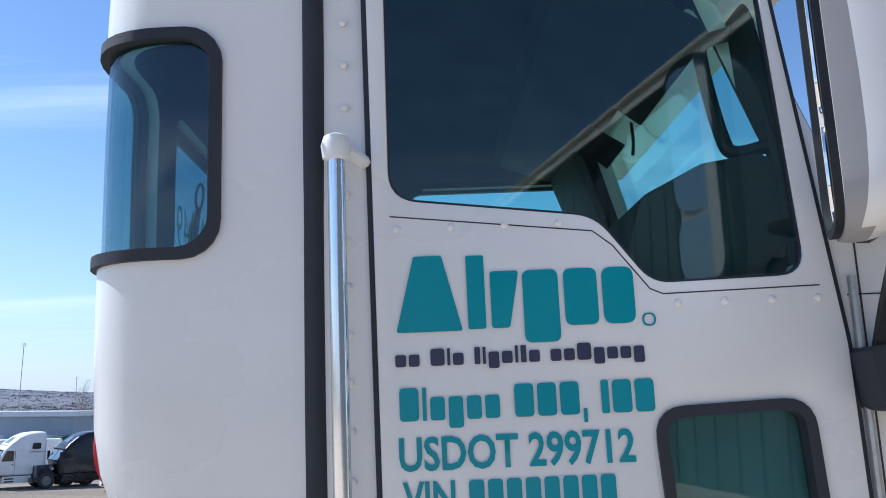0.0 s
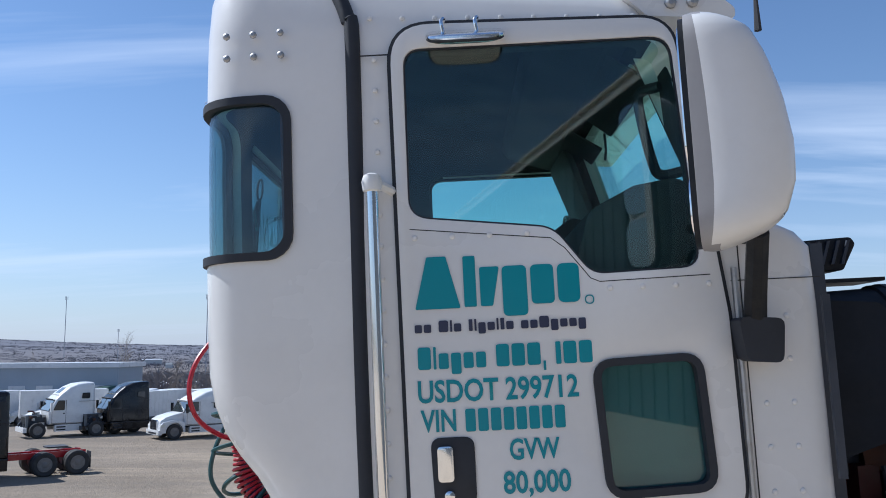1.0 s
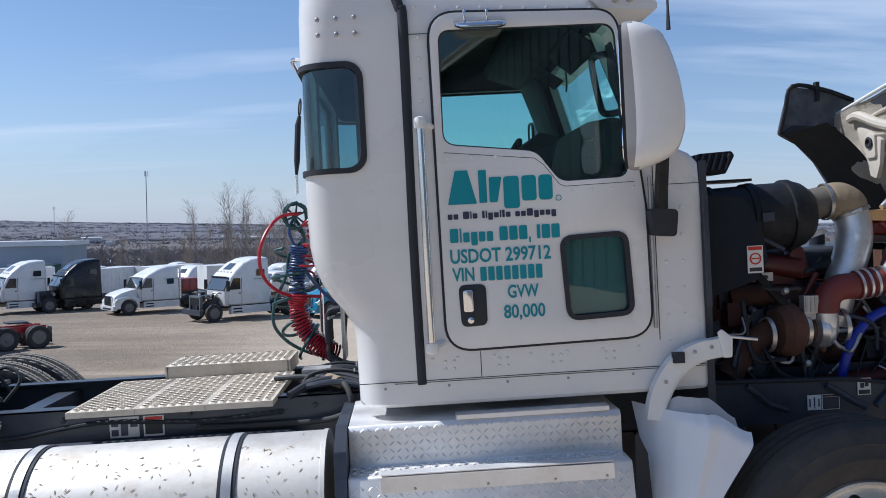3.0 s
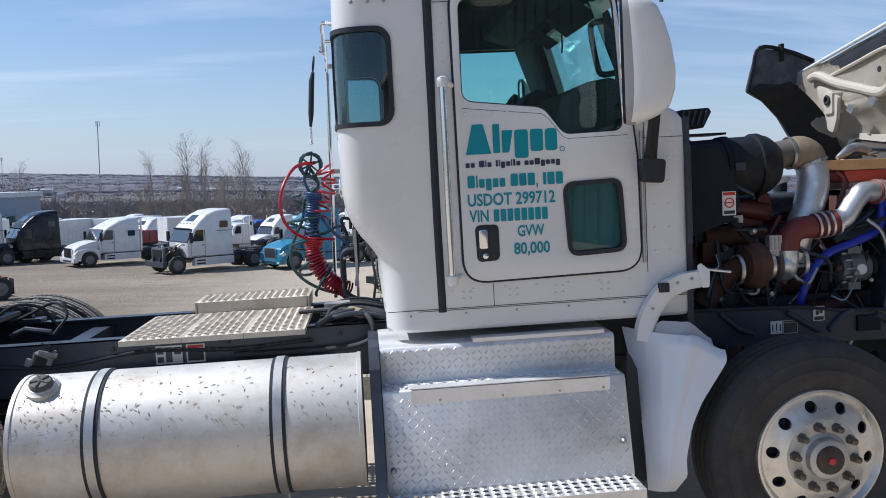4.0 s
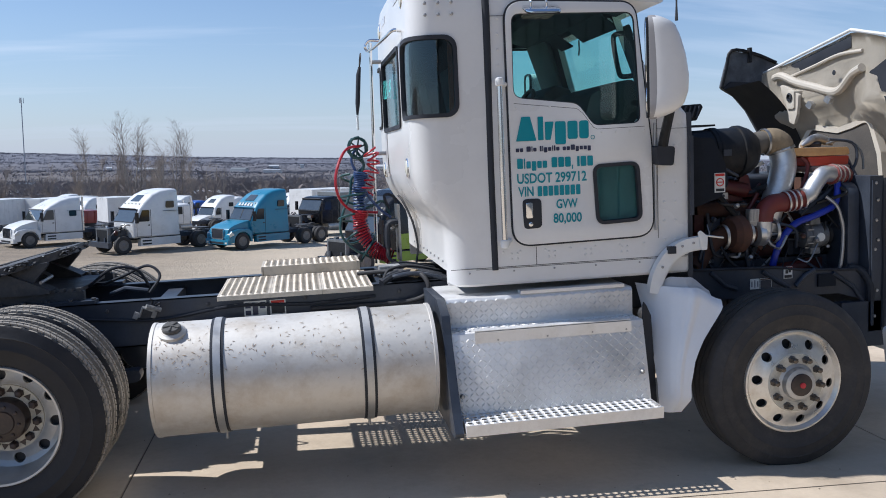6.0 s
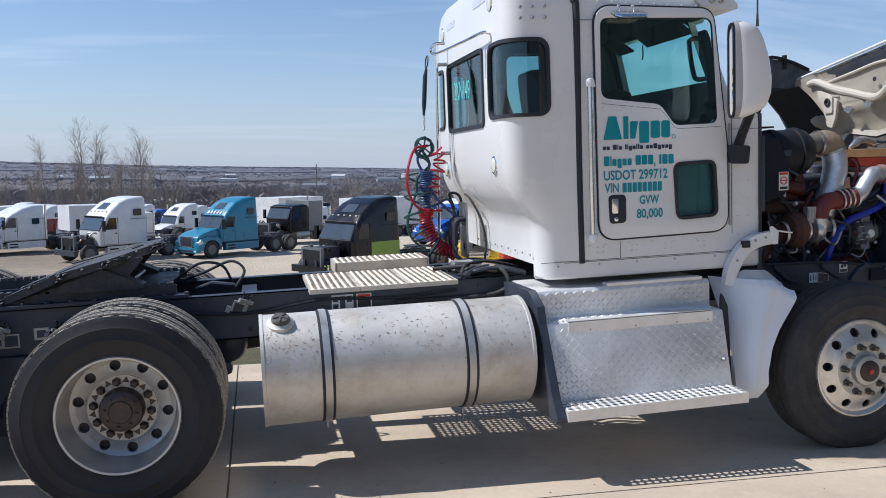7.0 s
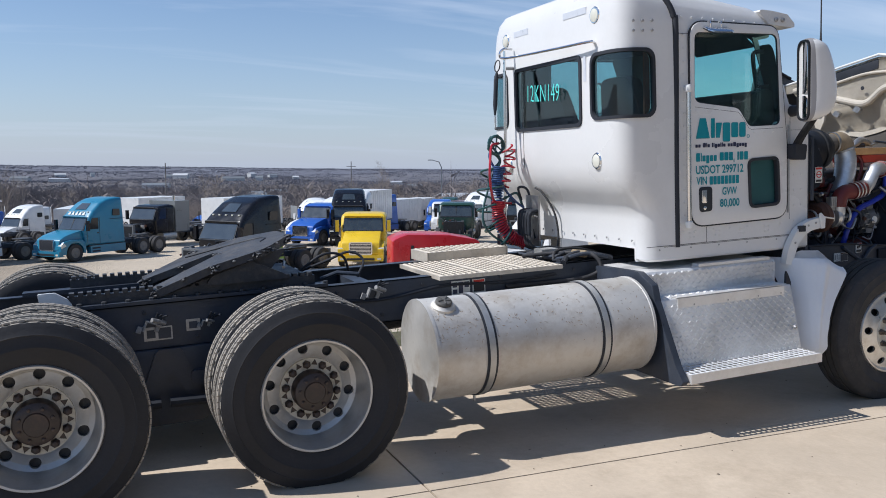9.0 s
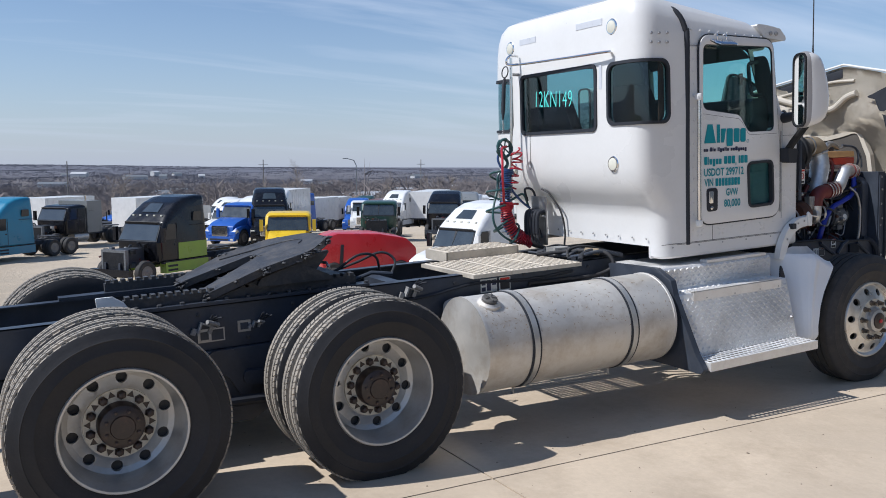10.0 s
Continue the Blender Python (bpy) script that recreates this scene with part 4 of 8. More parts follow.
# ---- wheels ----
def tyre_mesh(width, drive):
    """A truck tyre round +y: its outer face at y = 0, width inwards."""
    R, w = (0.511 if drive else 0.518), width
    prof = [(0.292, 0.030), (0.312, 0.016), (0.352, 0.002), (0.385, -0.003), (0.390, -0.007), (0.396, -0.007), (0.401, -0.004), (0.445, 0.0), (0.450, -0.003), (0.455, 0.001), (0.482, 0.010), (0.505, 0.022), (R - 0.004, 0.034)]
    grooves = [0.075, 0.115, w / 2, w - 0.115, w - 0.075] if drive else [0.09, w / 2, w - 0.09]
    g = 0.006
    for c in grooves:
        prof += [(R, c - g), (R - 0.010, c - g + 0.001), (R - 0.010, c + g - 0.001), (R, c + g)]
    prof += [(R - 0.004, w - 0.034), (0.505, w - 0.022), (0.482, w - 0.010), (0.445, w), (0.40, w + 0.004), (0.352, w - 0.002), (0.312, w - 0.016), (0.292, w - 0.030)]
    bm = bmesh.new()
    seg = 168 if drive else 72
    rings = []
    for k, (r, s) in enumerate(prof):
        notch = drive and r > 0.50
        ring = []
        for i in range(seg):
            a = 2 * math.pi * i / seg
            rr = r
            if notch and i % 4 == 0 and (s < 0.045 or s > w - 0.045):
                rr -= 0.005
            # tread blocks lean: shift each rib a little round the wheel
            a += (0.006 * math.sin(k * 1.7) if drive and r > R - 0.012 else 0)
            ring.append(bm.verts.new((rr * math.sin(a), s, rr * math.cos(a))))
        rings.append(ring)
    for a, b in zip(rings, rings[1:]):
        bridge(bm, a, b)
    bridge(bm, rings[-1], rings[0])
    for f in bm.faces:
        c = f.calc_center_median()
        if math.hypot(c.x, c.z) > R - 0.0075:
            f.material_index = 1
    return bm


def tread_mesh(width):
    """The drive tyre's tread: blocks with slanted ends standing on the ribs."""
    R, w, g = 0.511, width, 0.006
    grooves = [0.075, 0.115, w / 2, w - 0.115, w - 0.075]
    bm = bmesh.new()
    edges = [0.036] + [e for c in grooves for e in (c - g, c + g)] + [w - 0.036]
    n = 100
    for rib in range(0, len(edges), 2):
        s0, s1 = edges[rib] + 0.001, edges[rib + 1] - 0.001
        lean = 0.012 if (rib // 2) % 2 else -0.012
        for i in range(n):
            a0 = 2 * math.pi * (i + 0.37 * rib) / n
            a1 = a0 + 2 * math.pi / n * 0.88
            vs = []
            for r in (R - 0.002, R + 0.007):
                d = 0.0 if r < R else 0.0015
                for a, s, l in ((a0 + d, s0 + d, -lean), (a1 - d, s0 + d, -lean), (a1 - d, s1 - d, lean), (a0 + d, s1 - d, lean)):
                    vs.append(bm.verts.new((r * math.sin(a + l), s, r * math.cos(a + l))))
            for fq in ((4, 5, 6, 7), (0, 1, 5, 4), (1, 2, 6, 5), (2, 3, 7, 6), (3, 0, 4, 7)):
                bm.faces.new([vs[k] for k in fq])
    return bm


def rim_mesh(dish):
    """Disc wheel round +y; dish: how deep the disc lies behind the lip."""
    if dish:
        prof = [(0.306, 0.022), (0.300, 0.010), (0.290, 0.012), (0.284, 0.028), (0.279, 0.080), (0.275, 0.150), (0.262, 0.190), (0.235, 0.205), (0.195, 0.200), (0.176, 0.184), (0.080, 0.184), (0.080, 0.207), (0.170, 0.207), (0.195, 0.220), (0.25, 0.223), (0.292, 0.190), (0.298, 0.04)]
        hole_r, hole_at = 0.222, 0.028
    else:
        prof = [(0.306, 0.022), (0.300, 0.008), (0.290, 0.006), (0.282, 0.016), (0.272, 0.028), (0.255, 0.026), (0.215, 0.006), (0.180, -0.006), (0.168, -0.010), (0.080, -0.010), (0.080, 0.012), (0.175, 0.012), (0.22, 0.026), (0.26, 0.046), (0.290, 0.06), (0.300, 0.04)]
        hole_r, hole_at = 0.228, 0.027
    bm = lathed(prof, (0, 0, 0), (0, 1, 0), 80, True)
    for i in range(10):
        a = 2 * math.pi * (i + 0.5) / 10
        c = bmesh.new()
        tube(c, [(hole_r * math.sin(a), -0.06, hole_r * math.cos(a)), (hole_r * math.sin(a), 0.26, hole_r * math.cos(a))], hole_at, 18)
        bm = boolean(bm, c, "DIFFERENCE")
    return bm


def nut_mesh(long):
    return lathed([(0.0235, 0.0), (0.0235, -0.012), (0.019, -0.016), (0.016, -0.03 - long), (0.009, -0.034 - long)], (0, 0, 0), (0, 1, 0), 6)


STEER_T, DRIVE_T = None, None
CREAM = material("pale_hub_flange", (0.64, 0.60, 0.50), 0.6, vary=0.15, scale=12, bump=0.08, dirt=(0.22, 0.18, 0.13), dirt_amount=0.5)
HUB_DARK = material("oily_hub", (0.035, 0.025, 0.022), 0.4, vary=0.3, scale=12, bump=0.1, dirt=(0.10, 0.055, 0.035), dirt_amount=0.5)
NUT_STEEL = material("dark_nut_steel", (0.16, 0.14, 0.12), 0.35, metal=0.8, vary=0.3, scale=20, bump=0.03, dirt=(0.06, 0.045, 0.035), dirt_amount=0.4)
shared = {}


def wheel(x, y, z, front, side, outer=True, turn=0.0):
    """side -1: the outer face looks towards -y."""
    key = "steer" if front else "drive"
    m = pose(x, y, z, 0, turn, 0) if side < 0 else pose(x, y, z, 0, turn, 180)
    lab = "black steer tyre on a bright alloy disc wheel" if front else "dusty black drive tyre on a deep alloy wheel"

    def put(name, make, mat, parent, mm=None, lab=""):
        k = key + name
        if k not in shared:
            shared[k] = part(name, make(), mat, parent, lab, smooth=35)
            o = shared[k]
        else:
            o = again(shared[k], parent, Matrix())
        if mm is not None:
            o.matrix_basis = mm
        return o

    t = put("wheel", lambda: tyre_mesh(0.285 if front else 0.265, not front), (TYRE, TYRE_TOP) if front else (TYRE_DRIVE, TREAD), truck, m)
    tagged(t, lab)
    if not front:
        tr = put("tread", lambda: tread_mesh(0.265), TREAD, t)
        tr["kind"] = "stuff"
    if not outer:
        return
    put("brake_drum", lambda: lathed([(0.05, 0.238), (0.255, 0.238), (0.262, 0.25), (0.262, 0.30), (0.05, 0.30)] if not front else [(0.05, 0.075), (0.245, 0.075), (0.262, 0.10), (0.262, 0.22), (0.05, 0.22)], (0, 0, 0), (0, 1, 0), 40, True), GREASE, t)
    put("rim", lambda: rim_mesh(not front), ALLOY if front else ALLOY_DULL, t)
    if front:
        put("hub", lambda: lathed([(0.115, -0.004), (0.113, -0.018), (0.095, -0.026), (0.090, -0.060), (0.078, -0.066)], (0, 0, 0), (0, 1, 0), 28), ALLOY_DULL, t)
        put("hub_flange", lambda: lathed([(0.172, -0.009), (0.168, -0.016), (0.112, -0.018), (0.100, -0.012)], (0, 0, 0), (0, 1, 0), 36), CREAM, t)
        put("hub_cap", lambda: lathed([(0.066, -0.062), (0.064, -0.074), (0.040, -0.080), (0.020, -0.081)], (0, 0, 0), (0, 1, 0), 24), HUB_DARK, t)
        put("hub_plug", lambda: lathed([(0.017, -0.080), (0.016, -0.088), (0.008, -0.090)], (0, 0, 0), (0, 1, 0), 16), RED_SPOT, t)
    else:
        put("hub_flange", lambda: lathed([(0.174, 0.183), (0.172, 0.172), (0.120, 0.170), (0.10, 0.170)], (0, 0, 0), (0, 1, 0), 32), CREAM, t)
        put("hub", lambda: lathed([(0.112, 0.172), (0.110, 0.118), (0.104, 0.098), (0.092, 0.090), (0.060, 0.086), (0.055, 0.078), (0.01, 0.078)], (0, 0, 0), (0, 1, 0), 28), HUB_DARK, t)
        for i in range(8):
            a = 2 * math.pi * i / 8
            put("axle_bolt", lambda: lathed([(0.009, 0.0), (0.009, -0.010), (0.005, -0.012)], (0, 0, 0), (0, 1, 0), 6), HUB_DARK, t, pose(0.080 * math.sin(a), 0.090, 0.080 * math.cos(a)))
        for i in range(10):
            a = 2 * math.pi * (i + 0.5) / 10 + 0.3
            # Dark plates laid on the flange draw the shaded notches between the nuts.
            put("flange_pocket", lambda: prismed([Vector((0.018, -0.014)), Vector((0.0, 0.017)), Vector((-0.018, -0.014))], along_y(0.0), along_y(-0.0025)), HUB_DARK, t, pose(0.150 * math.sin(a), 0.1708, 0.150 * math.cos(a)) @ pose(0, 0, 0, 0, math.degrees(a), 0))
    for i in range(10):
        a = 2 * math.pi * i / 10 + 0.3
        put("lug_nut", lambda: nut_mesh(0.022 if front else 0.0), NUT_STEEL if front else HUB_DARK, t, pose(0.142 * math.sin(a), -0.010 if front else 0.170, 0.142 * math.cos(a)))


for side in (-1, 1):
    f = (lambda v: v) if side < 0 else over
    wheel(1.416, f(1.170), 0.085, True, side, turn=7)
    for x, z, tn in ((-2.855, 0.242, 11), (-4.208, 0.284, 25)):
        wheel(x, f(1.150), z, False, side, turn=tn)
        wheel(x, f(1.475), z, False, side, outer=False, turn=tn + 3)

# ---- chassis ----
for y in (2.02, 2.80):
    bm = bmesh.new()
    box(bm, -5.35, 2.42, y + (0 if y < 2.4 else 0.072), y + (0.008 if y < 2.4 else 0.08), 0.415, 0.69)
    box(bm, -5.35, 2.42, y, y + 0.08, 0.682, 0.690)
    box(bm, -5.35, 2.42, y, y + 0.08, 0.415, 0.423)
    part("frame_rail", bm, BLACK, truck, "black steel chassis rail")
for x in (-4.95, -3.55, -2.2, -0.8, 0.6, 1.45, 2.3):
    part("cross_member", boxed(x - 0.05, x + 0.05, 2.03, 2.87, 0.46, 0.64), BLACK, truck, bevel=0.01)
for x, z in ((-2.868, 0.258), (-4.225, 0.302), (1.451, 0.078)):
    bm = tubed([(x, 1.40, z), (x, 2.1, z), (x, 2.447, z), (x, 2.8, z), (x, over(1.40), z)], [0.07, 0.075, 0.17 if x < 0 else 0.07, 0.075, 0.07], 14)
    part("axle", bm, GREASE, truck, "dirty black axle")
for x in (-2.868, -4.225):
    for y in (1.86, over(1.86)):
        part("air_spring", lathed([(0.09, -0.13), (0.125, -0.10), (0.13, 0.0), (0.115, 0.06), (0.09, 0.10)], (x - 0.28, y, 0.33), (0, 0, 1), 18), RUBBER, truck)
        part("brake_chamber", lathed([(0.05, -0.12), (0.085, -0.09), (0.085, 0.08), (0.05, 0.10)], (x + 0.22, y + (0.10 if y < 2 else -0.10), 0.30), (1, 0, 0.3), 16), BLACK, truck)
bm = bmesh.new()
prism(bm, rounded([(-3.60, 0.42), (-3.46, 0.42), (-3.36, 0.16), (-3.42, 0.10), (-3.53, 0.30), (-3.64, 0.10), (-3.70, 0.16)], 0.04, 3), along_y(1.97), along_y(2.015))
part("suspension_hanger", bm, BLACK, truck, "greasy suspension hanger plate")
for a, b in (((-3.55, 1.9, 0.12), (-3.05, 1.9, 0.10)), ((-3.6, 1.9, 0.12), (-4.1, 1.9, 0.12))):
    part("suspension_arm", tubed([a, b], 0.03, 10), RUBBER, truck)
# Box, shafts, tanks and beams added under the frame to block sun patches.
part("suspension_box", prismed(rounded([Vector(p) for p in [(-4.02, 0.42), (-3.05, 0.42), (-3.1, 0.10), (-3.36, -0.04), (-3.70, -0.04), (-3.96, 0.10)]], 0.05, 3), along_y(1.99), along_y(2.90)), BLACK, truck, "black cross box added for suspension clutter, blocks sun", bevel=0.01)
part("drive_shaft", tubed([(-2.72, MID, 0.30), (-1.6, MID, 0.36), (-0.2, MID, 0.42), (0.9, MID, 0.45)], 0.065, 14), GREASE, truck, "greasy drive shaft")
part("inter_shaft", tubed([(-4.05, MID, 0.32), (-3.0, MID, 0.28)], 0.055, 12), GREASE, truck)
for x in (-2.35, -4.75):
    part("air_tank", lathed([(0.03, -0.32), (0.11, -0.29), (0.125, -0.25), (0.125, 0.25), (0.11, 0.29), (0.03, 0.32)], (x, MID, 0.36), (0, 1, 0), 18), BLACK, truck, "black compressed-air tank")
for x in (-2.868, -4.225):
    for y in (2.0, over(2.0)):
        part("spring_beam", prismed(rounded([Vector(p) for p in [(x - 0.55, 0.20), (x - 0.1, 0.13), (x + 0.55, 0.22), (x + 0.55, 0.29), (x, 0.24), (x - 0.55, 0.28)]], 0.03, 2), along_y(y - 0.05), along_y(y + 0.05)), BLACK, truck)
# Blocks added between tyre and rail to stop sun reaching the ground.
for x in (-2.868, -4.225):
    for y in (1.885, over(1.885)):
        part("spring_seat", prismed(rounded([Vector(p) for p in [(x - 0.30, 0.30), (x - 0.22, 0.50), (x + 0.30, 0.50), (x + 0.38, 0.36), (x + 0.30, 0.26)]], 0.03, 2), along_y(y), along_y(y + 0.125) if y < 2.4 else along_y(y - 0.125)), BLACK, truck, bevel=0.008)
# Hidden cylinder added between fuel tank and rail to block a sun patch.
part("slung_air_tank", lathed([(0.02, -0.62), (0.07, -0.60), (0.085, -0.56), (0.085, 0.56), (0.07, 0.60), (0.02, 0.62)], (-1.42, 1.925, 0.47), (1, 0, 0), 20), BLACK, truck, "black cylinder added behind the fuel tank to block sun")
# sliding bed for the coupling: angle, bolts and toothed racks
for y in (2.00, 2.80):
    part("slide_angle", boxed(-4.33, -2.55, y, y + 0.10, 0.692, 0.712), BLACK, truck, bevel=0.003)
    bm = boxed(-4.05, -2.62, y + 0.055, y + 0.105, 0.713, 0.765)
    part("slide_rack", bm, GREASE, truck, bevel=0.003)
TOOTH = part("rack_tooth", boxed(-4.04, -4.013, 2.05, 2.112, 0.7655, 0.785), GREASE, truck)
for y in (0.0, 0.80):
    for i in range(30):
        if y or i:
            again(TOOTH, truck, pose(i * 0.0475, y, 0), "rack_tooth")
HEX = part("frame_bolt", lathed([(0.016, 0), (0.016, 0.012), (0.010, 0.015)], (0, 0, 0), (0, 0, 1), 6), GREASE, truck, m=pose(-4.25, 2.03, 0.712))
for i in range(1, 14):
    again(HEX, truck, pose(-4.25 + i * 0.13, 2.03, 0.712), "frame_bolt")
for i in range(22):
    again(HEX, truck, pose(-5.1 + i * 0.29, 2.019, 0.64 if i % 2 else 0.47, 90, 0, 0) @ Matrix.Scale(0.8, 4), "frame_bolt")
part("slide_stop", prismed(rounded([(-4.19, 0.715), (-4.02, 0.715), (-4.05, 0.76), (-4.11, 0.80), (-4.20, 0.80)], 0.008, 2), along_y(2.035), along_y(2.052)), WHITE_DULL, truck, "pale stop plate on the slide rail", bevel=0.003)
BRACKET = material("dull_bare_steel", (0.36, 0.355, 0.345), 0.6, 0.3, vary=0.3, scale=20, bump=0.1, dirt=(0.06, 0.05, 0.045), dirt_amount=0.6)
# pale brackets on the rail
for x, z, s in ((-2.24, 0.645, 1.0), (-3.60, 0.585, 1.0), (-3.30, 0.560, 0.6)):
    bm = boxed(-0.045 * s, 0.045 * s, -0.05, -0.004, -0.012 * s, -0.004 * s)
    box(bm, -0.045 * s, -0.035 * s, -0.05, -0.01, -0.07 * s, -0.014 * s)
    box(bm, 0.02 * s, 0.045 * s, -0.012, 0.0, -0.055 * s, 0.03 * s)
    box(bm, -0.075 * s, -0.048 * s, -0.03, -0.012, -0.09 * s, -0.05 * s)
    tube(bm, [(-0.02 * s, -0.07, 0.012 * s), (0.06 * s, -0.03, 0.012 * s)], 0.014 * s, 8)
    br = part("lamp_bracket", bm, BRACKET, truck, "bare steel bracket with cut cables", bevel=0.002, m=pose(x, 2.018, z, 0, 24, 0))
    for k in range(3):
        part("cut_cable", tubed([(0.01 * k, -0.02, 0.01), (0.02 * k, -0.05, 0.05), (-0.01 + 0.03 * k, -0.09, 0.065)], 0.006, 6, 4), RUBBER, br)
def sticker(x0, x1, y, z0, z1, parent, marks, mat=LABEL_WHITE):
    s = part("warning_label", boxed(x0, x1, y - 0.003, y, z0, z1), mat, parent, "pale warning label with small print")
    w, h = x1 - x0, z1 - z0
    for a0, a1, b0, b1, mm in marks:
        part("print", boxed(x0 + w * a0, x0 + w * a1, y - 0.0042, y - 0.0032, z0 + h * b0, z0 + h * b1), mm, s)
    return s


sticker(-1.70, -1.565, 2.018, 0.545, 0.64, truck, [(0.06, 0.3, 0.55, 0.9, NAVY), (0.38, 0.62, 0.1, 0.9, NAVY), (0.7, 0.95, 0.5, 0.9, NAVY), (0.06, 0.3, 0.1, 0.4, NAVY)])
sticker(-1.545, -1.45, 2.018, 0.545, 0.64, truck, [(0.08, 0.92, 0.78, 0.95, LABEL_RED), (0.08, 0.92, 0.1, 0.7, INSIDE)])
sticker(-3.66, -3.50, 2.018, 0.47, 0.55, truck, [(0.1, 0.4, 0.2, 0.8, BLACK), (0.5, 0.95, 0.1, 0.9, BLACK)], GALV)
sticker(-3.42, -3.34, 2.018, 0.505, 0.575, truck, [(0.2, 0.8, 0.2, 0.8, BLACK)], GALV)

# coupling plate, tipped back
fw = pose(-3.13, MID, 0.895, 0, -13.5, 0)
plate_outline = rounded([(0.42, -0.20), (0.42, 0.20), (0.20, 0.46), (-0.12, 0.47), (-0.50, 0.40), (-0.50, 0.24), (-0.02, 0.06), (-0.02, -0.06), (-0.50, -0.24), (-0.50, -0.40), (-0.12, -0.47), (0.20, -0.46)],
                        [0.2, 0.2, 0.18, 0.1, 0.05, 0.04, 0.04, 0.04, 0.04, 0.05, 0.1, 0.18], 5)
bm = bmesh.new()
a = [bm.verts.new((p.x, p.y, 0.02 - (0.05 * smooth(-0.2, -0.5, p.x) if p.x < -0.2 else 0))) for p in plate_outline]
b = [bm.verts.new((v.co.x, v.co.y, v.co.z - 0.045)) for v in a]
bridge(bm, a, b)
bm.faces.new(a)
bm.faces.new(b[::-1])
coupling = part("fifth_wheel", bm, GREASE, truck, "greasy black coupling plate tipped back on its base", bevel=0.006, m=fw)
bm = bmesh.new()
prism(bm, rounded([(0.36, -0.02), (-0.30, -0.02), (-0.12, -0.13), (0.20, -0.13)], 0.02, 3), along_y(-0.40), along_y(-0.36))
part("plate_rib", bm, GREASE, coupling)
part("plate_rib", prismed(rounded([(0.36, -0.02), (-0.30, -0.02), (-0.12, -0.13), (0.20, -0.13)], 0.02, 3), along_y(0.36), along_y(0.40)), GREASE, coupling)
rg = random.Random(8)
bm = bmesh.new()
edge = spline([Vector((p.x, p.y, 0.0)) for p in plate_outline] + [Vector((plate_outline[0].x, plate_outline[0].y, 0.0))], 2)
for i, c in enumerate(edge):
    for k in range(2):
        h = -0.05 * smooth(-0.2, -0.5, c.x) if c.x < -0.2 else 0
        e = bmesh.ops.create_icosphere(bm, subdivisions=1, radius=1.0, matrix=Matrix.Translation((c.x + rg.gauss(0, 0.012), c.y + rg.gauss(0, 0.012), rg.uniform(-0.022, 0.018) + h)) @ pose(0, 0, 0, 0, 0, rg.uniform(0, 180)) @ Matrix.Diagonal((rg.uniform(0.008, 0.03), rg.uniform(0.006, 0.016), rg.uniform(0.003, 0.010), 1)))
        for v in e["verts"]:
            v.co += Vector((rg.gauss(0, 0.002), rg.gauss(0, 0.002), rg.gauss(0, 0.002)))
part("grease_lumps", bm, GREASE, coupling, "ragged smears of old grease", smooth=60)["kind"] = "stuff"
part("lube_groove", tubed([(0.25, -0.1, 0.021), (0.30, 0.0, 0.021), (0.25, 0.12, 0.021), (0.05, 0.2, 0.021), (-0.2, 0.28, 0.021)], 0.006, 6, 5), RUBBER, coupling)
for y in (MID - 0.36, MID + 0.36):
    bm = bmesh.new()
    prism(bm, rounded([(-3.30, 0.765), (-2.75, 0.765), (-2.95, 0.86), (-3.04, 0.90), (-3.14, 0.90), (-3.22, 0.85)], 0.02, 3), along_y(y - 0.07), along_y(y + 0.07))
    part("plate_foot", bm, GREASE, truck, "black coupling pedestal", bevel=0.006)
part("slide_plate", boxed(-3.38, -2.66, 2.10, 2.80, 0.745, 0.768), GREASE, truck, bevel=0.004)
part("release_handle", tubed([(-2.83, 1.98, 0.84), (-2.80, 2.1, 0.86), (-2.9, 2.3, 0.87)], 0.010, 8), GALV, truck)


# perforated plates: raised round holes in sheet
def perforated(bm, x0, x1, y0, y1, z, nx, ny, hole=0.30, lift=0.005, stagger=True):
    dx, dy = (x1 - x0) / nx, (y1 - y0) / ny
    for j in range(ny):
        for i in range(nx):
            cx, cy = x0 + (i + 0.5) * dx, y0 + (j + 0.5) * dy
            r = min(dx, dy) * hole
            out, inn = [], []
            for k in range(8):
                a = math.pi / 8 + math.pi / 4 * k
                c, s = math.cos(a), math.sin(a)
                m = max(abs(c), abs(s))
                out.append(bm.verts.new((cx + c / m * dx / 2, cy + s / m * dy / 2, z)))
                inn.append(bm.verts.new((cx + c * r, cy + s * r, z + lift)))
            bridge(bm, out, inn)
            for k, (sx, sy) in ((0, (1, 1)), (2, (-1, 1)), (4, (-1, -1)), (6, (1, -1))):
                v = bm.verts.new((cx + sx * dx / 2, cy + sy * dy / 2, z))
                bm.faces.new((out[k], out[(k + 1) % 8], v))
    bmesh.ops.remove_doubles(bm, verts=bm.verts, dist=0.0002)


# the catwalk: three perforated panels in angle frames, and a raised one behind
for i in range(3):
    x0 = -1.84 + i * 0.307
    bm = bmesh.new()
    perforated(bm, x0 + 0.012, x0 + 0.293, 1.885, 2.625, 0.702, 7, 18, 0.30, 0.008)
    panel_ob = part("catwalk_panel", bm, CATWALK, truck, "dull perforated alloy catwalk panel", smooth=0)
    rim = bmesh.new()
    for r in ((x0, x0 + 0.305, 1.873, 1.886, 0.676, 0.703), (x0, x0 + 0.305, 2.624, 2.637, 0.676, 0.703), (x0, x0 + 0.012, 1.886, 2.624, 0.676, 0.703), (x0 + 0.293, x0 + 0.305, 1.886, 2.624, 0.676, 0.703)):
        box(rim, *r)
    part("panel_rim", rim, CATWALK, panel_ob)
